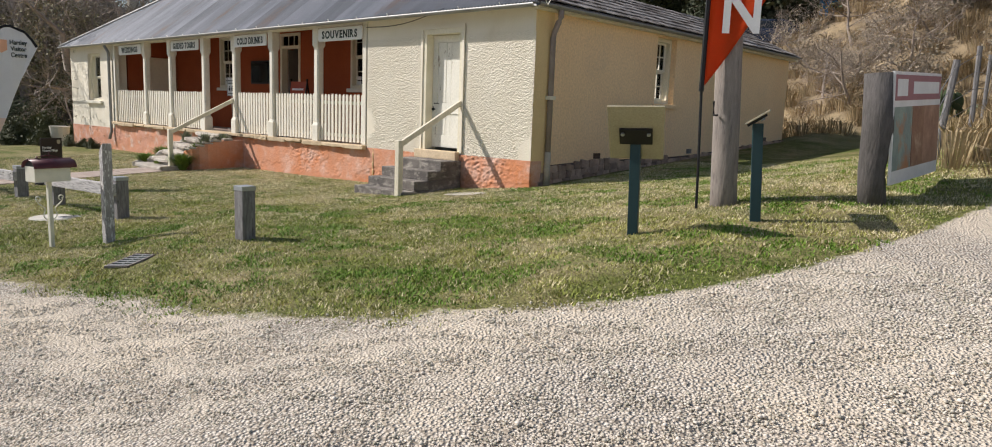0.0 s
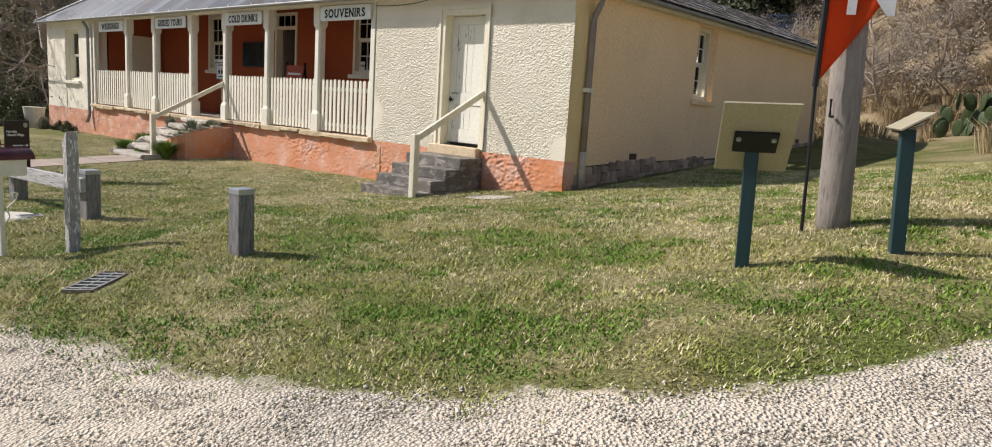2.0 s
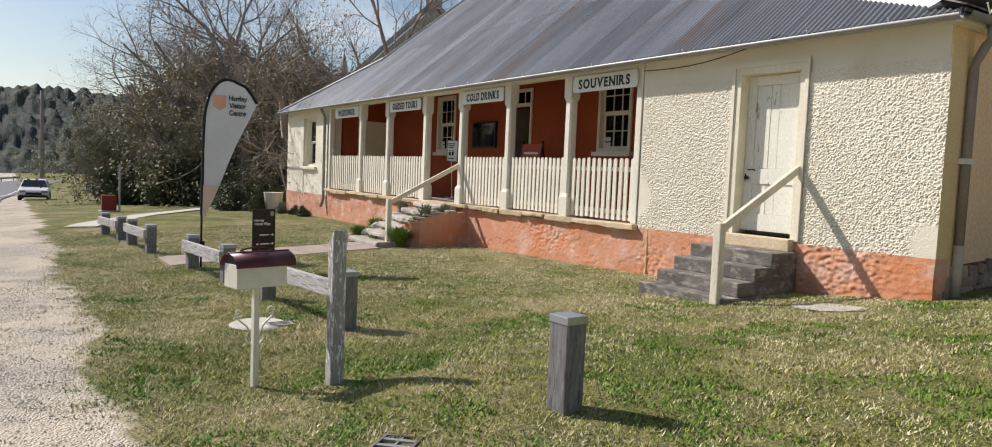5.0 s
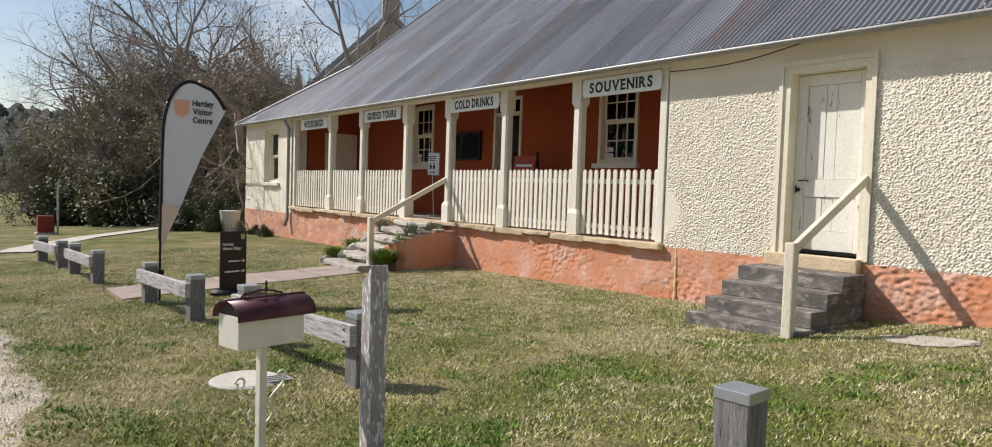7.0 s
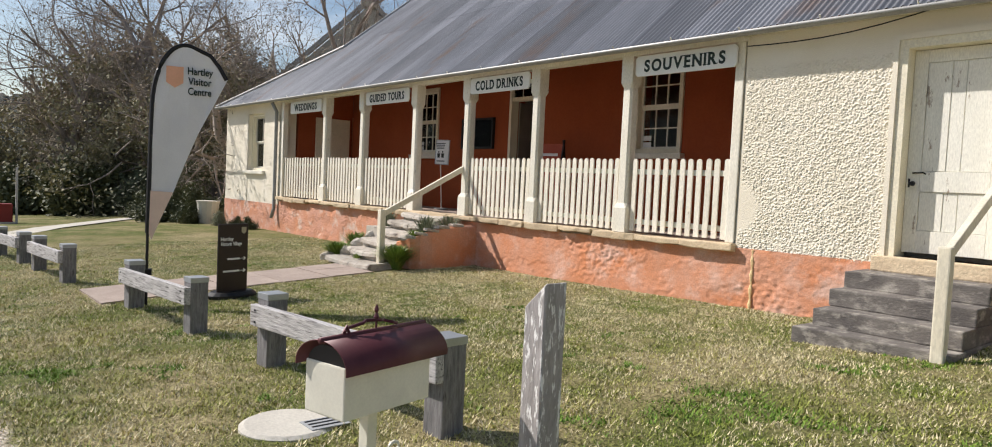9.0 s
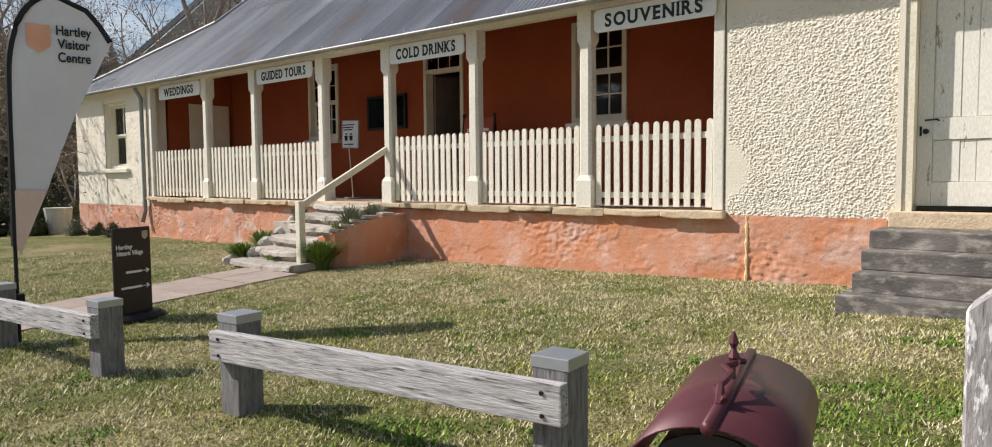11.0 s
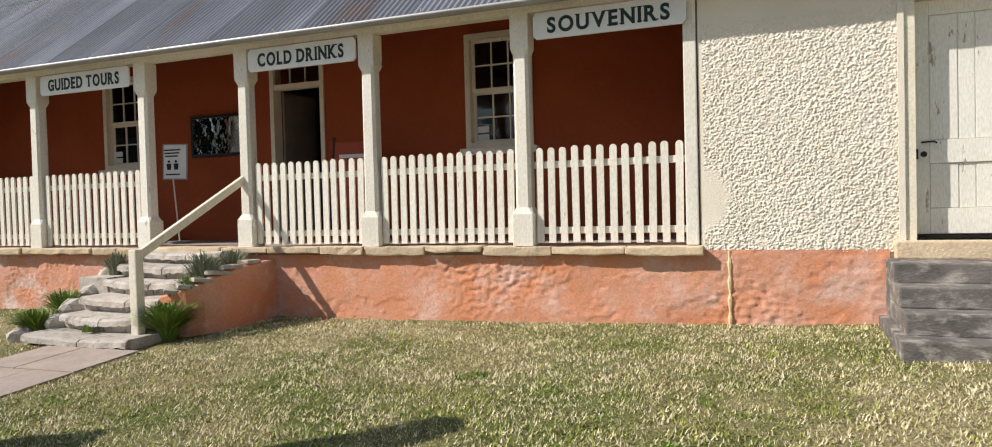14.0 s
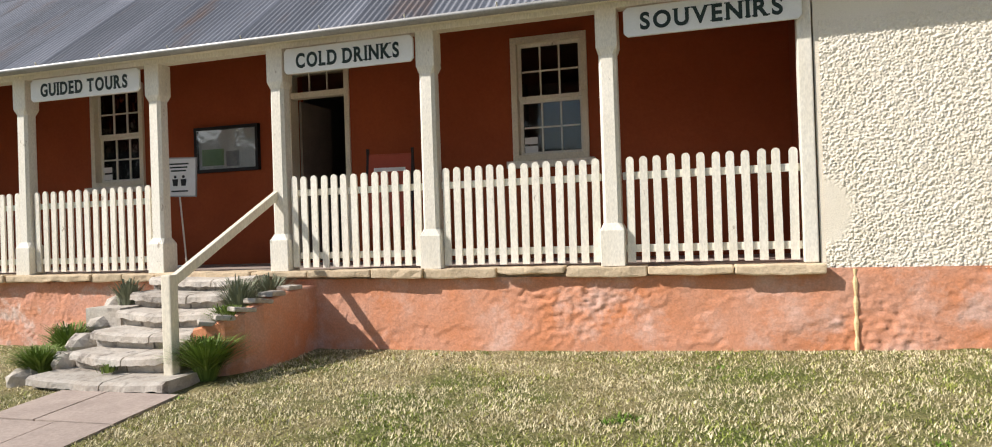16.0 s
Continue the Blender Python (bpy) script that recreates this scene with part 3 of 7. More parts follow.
    relief("plinth", -17.9, -9.42, low, lambda x: 0.62 - (0.05 if x < VER1 else 0.0), FRONT + 0.0, 0.019, lumpy, M_ORANGE, cottage, "flaking terracotta-painted plinth")
    part("plinth_corner", box(-6.99, EAST + 0.03, FRONT - 0.012, FRONT + 0.28, gz(EAST, FRONT) - 0.2, 0.655, 0.02), M_ORANGE, cottage, "terracotta-painted corner of the plinth")
    relief("plinth", -8.30, EAST + 0.03, low, 0.655, FRONT + 0.0, 0.019, lumpy, M_ORANGE, cottage, "flaking terracotta-painted plinth")
    relief("plinth", WEST + 0.01, VER0 - 0.01, low, 0.46, FRONT + 0.0, 0.03, lumpy, M_PINKPLINTH, cottage, "eroded pinkish plinth")
    part("plinth_core", box(VER0, VER1 + 0.3, FRONT + 0.04, FRONT + 0.3, -0.7, 0.55), M_ORANGE, cottage)
    part("plinth_joint", tube([(-10.755 + 0.022 * noise.noise(Vector((0, 0, z * 6))), FRONT - 0.026, z) for z in np.linspace(-0.25, 0.61, 16)], [0.017 + 0.007 * math.sin(k * 2.1) for k in range(16)], 7), M_QUOIN, cottage, "pale mortar joint in the plinth")
    part("verandah_floor", box(VER0 + 0.02, VER1 - 0.02, FRONT + 0.1, BACK, 0.3, FLOOR - 0.012), M_FLAG, cottage, "stone-paved verandah floor")


def build_side_rubble():
    """A low course of rubble along the foot of the side wall, thinning out as the ground climbs."""
    rnd = random.Random(3)
    y0, y1 = FRONT + 0.2, REAR - 0.05
    crest = lambda y: gz(EAST, y) + 0.34 - 0.25 * smooth01((y - y0) / 6.0)
    ys = np.linspace(y0, y1, 30)
    strip = [(y, gz(EAST, y) - 0.2) for y in ys] + [(y, crest(y) - 0.02) for y in ys[::-1]]
    base = part("rubble_base", prism(strip, 0.2), M_RUBBLEGAP, cottage, "dark rubble footing", m=Matrix(((0, 1, 0, EAST - 0.19), (1, 0, 0, 0), (0, 0, 1, 0), (0, 0, 0, 1))))
    kinds = []
    for k in range(4):
        bm = box(-0.5, 0.5, -0.5, 0.5, -0.5, 0.5, 0.16)
        for v in bm.verts:
            v.co += Vector(noise.noise_vector(v.co * 2.1 + Vector((k * 5, 0, 0)))) * 0.16
        kinds.append(mesh_of(bm, "stone", M_RUBBLE))
    for row in range(3):
        y = y0 + 0.06 * row
        while y < y1:
            wdt, h = rnd.uniform(0.10, 0.30), rnd.uniform(0.10, 0.15)
            z = gz(EAST, y) - 0.02 + row * 0.118
            if z + h * 0.55 < crest(y) + 0.03:
                piece("stone", rnd.choice(kinds), base, Matrix.Translation((EAST + 0.012, y + wdt / 2, z + h / 2 - 0.03)) @ pose(0, 0, 0, rnd.uniform(-9, 9), 0, 0) @ Matrix.Diagonal((0.07, wdt, h, 1)))
            y += wdt + rnd.uniform(0.0, 0.03)


WAVE = 0.0762


def corrugated(name, origin, along, up, width, length, mat, parent, phase=0.0, cut=None, lift=0.0):
    """A corrugated sheet: ribs run along 'up' from origin; cut(u) gives the length at u across, if it is not straight."""
    along, up = Vector(along).normalized(), Vector(up).normalized()
    nrm = along.cross(up).normalized()
    n = max(6, int(round(width / WAVE * 6)))
    verts, faces = [], []
    for i in range(n + 1):
        u = width * i / n
        w = 0.012 * math.cos((u + phase) / WAVE * math.tau) + lift
        lo, hi = (0.0, length) if cut is None else cut(u)
        p = Vector(origin) + along * u + nrm * w
        verts += [tuple(p + up * lo), tuple(p + up * hi)]
    for i in range(n):
        faces.append((2 * i, 2 * i + 2, 2 * i + 3, 2 * i + 1))
    return raw(name, verts, faces, mat, parent, smooth=True)


def build_roof():
    roof = part("roof", box(-24.3, -11.0, RIDGE_Y - 0.16, RIDGE_Y + 0.16, roof_z(RIDGE_Y) - 0.04, roof_z(RIDGE_Y) + 0.05, 0.02), M_IRON, cottage, "weathered corrugated iron roof with rust patches")
    k = math.hypot(1, PITCH)
    up = (0, 1 / k, PITCH / k)
    x0, x1 = WEST - 0.25, EAST + 0.2
    full = (RIDGE_Y - EAVE_Y) * k
    s_w, s_e = 0.42, 0.31

    def top(x):
        if x < GABLE_W:
            return min(full, (x - x0) * s_w / PITCH * k)
        if x > GABLE_E:
            return min(full, (x1 - x) * s_e / PITCH * k)
        return full

    laps = (0.0, 3.05, full)
    sheet = WAVE * 9
    x, count = x0, 0
    while x < x1:
        w = min(sheet + WAVE * 0.5, x1 - x)
        for row in range(2):
            a, b = laps[row] - (0.12 if row else 0), laps[row + 1]
            if max(top(x), top(x + w)) <= a + 0.02:
                continue
            cut = lambda u, x=x, a=a, b=b: (min(a, top(x + u)), min(b, top(x + u)))
            corrugated("sheet", (x, EAVE_Y, EAVE_Z), (1, 0, 0), up, w, b, M_IRON, roof, x - x0, cut, 0.006 * row + 0.003 * (count % 2))
        x += sheet
        count += 1
    # rear slope
    part("rear_slope", prism([(RIDGE_Y, roof_z(RIDGE_Y) - 0.03), (REAR + 0.3, roof_z(RIDGE_Y) - PITCH * (REAR + 0.3 - RIDGE_Y)), (REAR + 0.3, roof_z(RIDGE_Y) - PITCH * (REAR + 0.3 - RIDGE_Y) - 0.06), (RIDGE_Y, roof_z(RIDGE_Y) - 0.12)], GABLE_E - GABLE_W), M_IRON, roof, m=Matrix(((0, 1, 0, GABLE_W), (1, 0, 0, 0), (0, 0, 1, 0), (0, 0, 0, 1))))
    # lean-to slope at the west end
    kk, run, y = math.hypot(1, s_w), GABLE_W - x0, EAVE_Y
    while y < REAR + 0.3:
        cut = lambda u, y=y: (0.0, max(0.0, min(run, (y + u - EAVE_Y) * PITCH / s_w, (REAR + 0.35 - y - u) * PITCH / s_w)) * kk)
        corrugated("sheet", (x0, y, EAVE_Z + 0.012), (0, 1, 0), (1 / kk, 0, s_w / kk), min(sheet + WAVE * 0.5, REAR + 0.35 - y), run, M_IRON, roof, y, cut, -0.002)
        y += sheet
    hip_w = [(x0, EAVE_Y, EAVE_Z + 0.03), (GABLE_W, EAVE_Y + (GABLE_W - x0) * s_w / PITCH, EAVE_Z + (GABLE_W - x0) * s_w + 0.03)]
    part("hip_flashing", tube(hip_w, 0.05, 8), M_GUTTER, roof, "pale grey hip flashing")
    # east end: low shingled slope, a white board up the hip, a flat deck behind
    rnd = random.Random(14)
    shingle = mesh_of(box(-0.5, 0.5, -0.5, 0.5, -0.5, 0.5), "shingle", M_SHINGLE)
    low = math.hypot(1, 0.45)
    y = EAVE_Y
    slope_e = part("shingle_slope", prism([(EAVE_Y, 0), (REAR + 0.3, 0), (REAR + 0.3, 0.9), (REAR - 1.0, 2.0 * low), (EAVE_Y + 3.65, 2.0 * low)], 0.03), M_SHINGLE, roof, "old grey timber shingles along the side eave", m=Matrix(((0, -0.45 / low, -1 / low, x1 + 0.02), (1, 0, 0, 0), (0, -1 / low, 0.45 / low, EAVE_Z + 0.03), (0, 0, 0, 1))))
    for row in range(7):
        y = EAVE_Y - 0.02 + 0.1 * (row % 2) + max(0.0, row * 0.28 - 0.1) / 0.55
        while y < REAR - 0.2:
            wdt = rnd.uniform(0.16, 0.30)
            r = row * 0.28 + rnd.uniform(-0.02, 0.02)
            piece("shingle", shingle, slope_e, Matrix.Translation((x1 + 0.03 - r - 0.16, y + wdt / 2, EAVE_Z + 0.045 + 0.45 * (r + 0.16) + rnd.uniform(0, 0.008))) @ pose(0, 0, 0, rnd.uniform(-1.5, 1.5), math.degrees(math.atan(0.45)) - 3.5, 0) @ Matrix.Diagonal((0.36, wdt - 0.008, 0.016, 1)))
            y += wdt
    cap = Vector((x1 - 0.08, EAVE_Y + 0.12, EAVE_Z + 0.10))
    far = Vector((GABLE_E - 0.02, EAVE_Y + (x1 - GABLE_E) * s_e / PITCH, EAVE_Z + (x1 - GABLE_E) * s_e))
    bm = bmesh.new()
    lo_e, hi_e = Vector((0, -0.03, -0.05)), Vector((0, 0.10, 0.26))
    ring = [[bm.verts.new(p + o) for o in (lo_e, lo_e + Vector((0, 0.05, 0)), hi_e + Vector((0, 0.05, 0)), hi_e)] for p in (cap - Vector((0.0, 0, 0.1)), far)]
    for i in range(4):
        bm.faces.new((ring[0][i], ring[0][(i + 1) % 4], ring[1][(i + 1) % 4], ring[1][i]))
    bm.faces.new(ring[0][::-1])
    bm.faces.new(ring[1])
    bmesh.ops.recalc_face_normals(bm, faces=bm.faces)
    part("hip_board", bm, M_WHITEIRON, roof, "flat white-painted hip board")
    part("hip_edge", tube([cap + hi_e + Vector((0, -0.01, -0.12)), far + hi_e + Vector((0, -0.01, 0))], 0.028, 6), M_GUTTER, roof, "grey rolled edge of the hip board")
    part("corner_cap", tube([(x1 - 0.42, EAVE_Y + 0.10, EAVE_Z + 0.06), (x1 - 0.20, EAVE_Y + 0.14, EAVE_Z + 0.13), (x1 - 0.02, EAVE_Y + 0.16, EAVE_Z + 0.17), (x1 + 0.0, EAVE_Y + 0.5, EAVE_Z + 0.13)], [0.03, 0.075, 0.085, 0.05], 8), M_SLATEDARK, roof, "dark lead cap at the corner", smooth=True)
    deck = prism([(GABLE_E, far.y + 0.1), (x1 - 1.95, EAVE_Y + 3.6), (x1 - 1.95, REAR - 1.0), (GABLE_E, REAR - 1.0)], 0.05)
    part("deck", deck, M_IRON2, roof, "flat iron deck behind the hip", m=Matrix(((1, 0, 0, 0), (0, 0, 1, 0), (0, 1, 0, EAVE_Z + 0.84), (0, 0, 0, 1))))
    for gx in (GABLE_W, GABLE_E):
        verge = [(gx, EAVE_Y + 2.0, roof_z(EAVE_Y + 2.0) + 0.02), (gx, RIDGE_Y, roof_z(RIDGE_Y) + 0.02)]
        part("barge_flashing", tube(verge, 0.05, 6), M_GUTTER if gx < -20 else M_IRON2, roof)
    part("barge_flashing", tube([(GABLE_E + 0.03, RIDGE_Y, roof_z(RIDGE_Y) - 0.02), (GABLE_E + 0.03, REAR + 0.3, roof_z(RIDGE_Y) - PITCH * (REAR + 0.3 - RIDGE_Y))], 0.07, 6), M_SLATEDARK, roof, "dark verge of the rear slope")
    # lining under the verandah roof, wall plate, gutters
    lining = prism([(EAVE_Y + 0.14, roof_z(EAVE_Y + 0.14) - 0.05), (BACK + 0.2, roof_z(BACK + 0.2) - 0.05), (BACK + 0.2, roof_z(BACK + 0.2) - 0.09), (EAVE_Y + 0.14, roof_z(EAVE_Y + 0.14) - 0.09)], VER1 - VER0)
    part("verandah_lining", lining, M_RED, cottage, m=Matrix(((0, 1, 0, VER0), (1, 0, 0, 0), (0, 0, 1, 0), (0, 0, 0, 1))))
    part("verandah_plate", box(VER0, VER1 + 0.05, FRONT - 0.03, FRONT + 0.12, 3.06, 3.19, 0.01), M_TRIM, cottage, "cream timber beam on the posts")
    part("soffit", box(WEST - 0.2, EAST + 0.15, EAVE_Y + 0.06, FRONT + 0.02, 3.115, 3.14), M_TRIM, cottage)
    part("side_fascia", box(EAST + 0.02, EAST + 0.16, EAVE_Y + 0.1, REAR + 0.2, 3.06, 3.15), M_TRIM, cottage)

    def gutter(p, q, down=0.0):
        bm = bmesh.new()
        p, q = Vector(p), Vector(q)
        d = (q - p).normalized()
        s = d.cross(Vector((0, 0, 1)))
        rows = []
        for end in (p, q):
            row = [end + s * (0.055 * math.cos(a)) + Vector((0, 0, 0.05 * math.sin(a))) for a in np.linspace(-math.pi, 0, 7)]
            row += [end + s * (0.062 * math.cos(a)) + Vector((0, 0, 0.057 * math.sin(a))) for a in np.linspace(0, -math.pi, 7)]
            rows.append([bm.verts.new(v) for v in row])
        for i in range(14):
            bm.faces.new((rows[0][i], rows[1][i], rows[1][(i + 1) % 14], rows[0][(i + 1) % 14]))
        bmesh.ops.recalc_face_normals(bm, faces=bm.faces)
        return bm

    g = part("gutter", gutter((x0, EAVE_Y - 0.035, 3.13), (x1, EAVE_Y - 0.035, 3.115)), M_GUTTER, cottage, "half-round grey gutter", smooth=True)
    part("gutter", gutter((x1 + 0.03, EAVE_Y, 3.135), (x1 + 0.03, REAR, 3.15)), M_GUTTER, cottage, "half-round grey gutter", smooth=True)
    bm = tube([(0, 0.06, 0.02), (0, 0.0, -0.062), (0, -0.062, 0.01), (0, -0.075, 0.03)], 0.008, 5)
    clip = mesh_of(bm, "gutter_clip", M_TRIM)
    for i in range(24):
        piece("gutter_clip", clip, g, Matrix.Translation((x0 + 0.5 + i * 0.94, EAVE_Y - 0.035, 3.127)))


def post_mesh():
    """A stop-chamfered verandah post: square foot and head, octagonal shaft."""
    bm = bmesh.new()

    def ring(z, half, cham):
        c = half - cham
        return [bm.verts.new((x, y, z)) for x, y in ((-c, -half), (c, -half), (half, -c), (half, c), (c, half), (-c, half), (-half, c), (-half, -c))]

    h = 3.06 - FLOOR
    rings = [ring(z, a, b) for z, a, b in ((0, 0.112, 0.006), (0.33, 0.112, 0.006), (0.40, 0.085, 0.03), (h - 0.42, 0.082, 0.03), (h - 0.35, 0.10, 0.008), (h, 0.10, 0.006))]
    for r, q in zip(rings, rings[1:]):
        for i in range(8):
            bm.faces.new((r[i], r[(i + 1) % 8], q[(i + 1) % 8], q[i]))
    bm.faces.new(rings[0][::-1])
    bm.faces.new(rings[-1])
    return mesh_of(bm, "verandah_post", M_TRIM)


def build_verandah():
    data = post_mesh()
    for x in POSTS:
        ob = piece("verandah_post", data, cottage, Matrix.Translation((x, FRONT + 0.06, FLOOR)))
        tagged(ob, "cream stop-chamfered timber verandah post")
    for x in (VER1 - 0.055, VER0 + 0.1):
        part("wall_post", box(x - 0.06, x + 0.06, FRONT - 0.02, FRONT + 0.12, FLOOR, 3.06, 0.012), M_TRIM, cottage, "cream half post against the wall")
    # picket panels
    bm = bmesh.new()
    w, t, top = 0.036, 0.022, 0.985
    outline = [(-w, 0)] + [(w, 0)] + [(w * math.cos(a), top - w + w * math.sin(a)) for a in np.linspace(0, math.pi, 7)]
    prism(outline, t, bm)
    pick = mesh_of(bm, "picket", M_TRIM)
    edges = [VER1 - 0.115] + list(POSTS) + [VER0 + 0.16]
    counts = (12, 14, 13, 0, 14, 12, 15)
    rnd = random.Random(8)
    for (a, b), n in zip(zip(edges, edges[1:]), counts):
        if not n:
            continue
        hi, lo = a - (0.1 if a != edges[0] else 0), b + (0.1 if b != edges[-1] else 0)
        panel = part("picket_panel", box(lo, hi, FRONT + 0.055, FRONT + 0.095, FLOOR + 0.12, FLOOR + 0.19, 0.005), M_TRIM, cottage, "cream round-topped picket railing")
        part("rail", box(lo, hi, FRONT + 0.055, FRONT + 0.095, FLOOR + 0.80, FLOOR + 0.87, 0.005), M_TRIM, panel)
        for i in range(n):
            x = lo + (hi - lo) * (i + 0.5) / n
            piece("picket", pick, panel, pose(x, FRONT + 0.03, FLOOR + 0.03 + rnd.uniform(-0.006, 0.006), 0, rnd.uniform(-0.5, 0.5), 0))
    # sandstone edging, one slab after another
    edging = part("verandah_edging", box(VER0, VER1 + 0.02, FRONT + 0.0, FRONT + 0.2, 0.52, 0.645), M_SANDSTONE, cottage, "worn sandstone edging slabs")
    x = VER0 + 0.01
    while x < VER1 + 0.02:
        ln = min(rnd.uniform(0.42, 0.8), VER1 + 0.05 - x)
        if ln < 0.15:
            break
        hgt = rnd.uniform(0.055, 0.105)
        bm = box(x + 0.006, x + ln - 0.006, FRONT - 0.10 - rnd.uniform(0, 0.05), FRONT + 0.18, FLOOR - hgt, FLOOR + rnd.uniform(-0.012, 0.006), 0.016)
        bmesh.ops.subdivide_edges(bm, edges=[e for e in bm.edges if e.calc_length() > 0.25], cuts=4)
        for v in bm.verts:
            v.co += Vector(noise.noise_vector(v.co * 9)) * 0.016
        part("edging_slab", bm, M_SANDSTONE, edging)
        x += ln


def sash_window(name, m, w, h, cols, rows, label, mat=M_TRIM, sill=True, deep=0.16, blind=False):
    """A sash window in local x, z from its lower left corner, facing -y, with its frame, two sashes, bars and panes."""
    f = 0.075
    win = part(name, wall_around(0, w, -0.02, deep, 0, h, [(f, w - f, f, h - f)]), M_TRIM2, cottage, label, m=m)
    iw, ih = w - 2 * f, h - 2 * f
    for s, y in ((0, 0.10), (1, 0.065)):
        z0 = f + s * ih / 2
        b = 0.042
        sash = part("sash", wall_around(f, w - f, y, y + 0.035, z0, z0 + ih / 2, [(f + b, w - f - b, z0 + b, z0 + ih / 2 - b)]), mat, win, "white-painted sash", m=m)
        gw, gh = (iw - 2 * b) / cols, (ih / 2 - 2 * b) / (rows / 2)
        for c in range(1, cols):
            bars = box(f + b + c * gw - 0.010, f + b + c * gw + 0.010, y + 0.003, y + 0.03, z0 + b, z0 + ih / 2 - b)
            part("glazing_bar", bars, mat, win, m=m)
        for r in range(1, rows // 2):
            for c in range(cols):
                bars = box(f + b + c * gw + 0.010, f + b + (c + 1) * gw - 0.010, y + 0.004, y + 0.029, z0 + b + r * gh - 0.010, z0 + b + r * gh + 0.010)
                part("glazing_bar", bars, mat, win, m=m)
        for c in range(cols):
            for r in range(rows // 2):
                bm = box(f + b + c * gw + 0.001, f + b + (c + 1) * gw - 0.001, y + 0.014, y + 0.018, z0 + b + r * gh + 0.001, z0 + b + (r + 1) * gh - 0.001)
                pane = part("pane", bm, M_GLASS, win, m=m @ pose(0, 0, 0))
                pane.visible_shadow = False
    if sill:
        part("sill", box(-0.07, w + 0.07, -0.10, deep, -0.09, -0.001, 0.012), mat, win, "painted window sill", m=m)
    return win


def build_windows():
    sash_window("window", Matrix.Translation((-14.31, BACK - 0.02, 1.88)), 0.97, 1.56, 3, 4, "twelve-pane sash window with cream frame")
    sash_window("window", Matrix.Translation((-21.1, BACK - 0.02, 1.87)), 1.0, 1.55, 3, 4, "twelve-pane sash window with cream frame")
    sash_window("window", Matrix.Translation((-26.4, FRONT + 0.12, 1.32)), 1.1, 1.56, 2, 2, "deep-set two-light window of the west wing")
    part("west_sill", box(-26.55, -25.15, FRONT - 0.10, FRONT + 0.12, 1.22, 1.315, 0.015), M_TRIM, cottage, "thick white sill")
    sash_window("window", Matrix(((0, -1, 0, EAST - 0.14), (1, 0, 0, 13.9), (0, 0, 1, 1.72), (0, 0, 0, 1))), 0.76, 1.31, 3, 4, "deep-set twelve-pane side window", sill=False)
    part("side_sill", box(EAST - 0.14, EAST + 0.05, 13.82, 14.74, 1.63, 1.715, 0.012), M_CREAM, cottage, "cream stone sill")


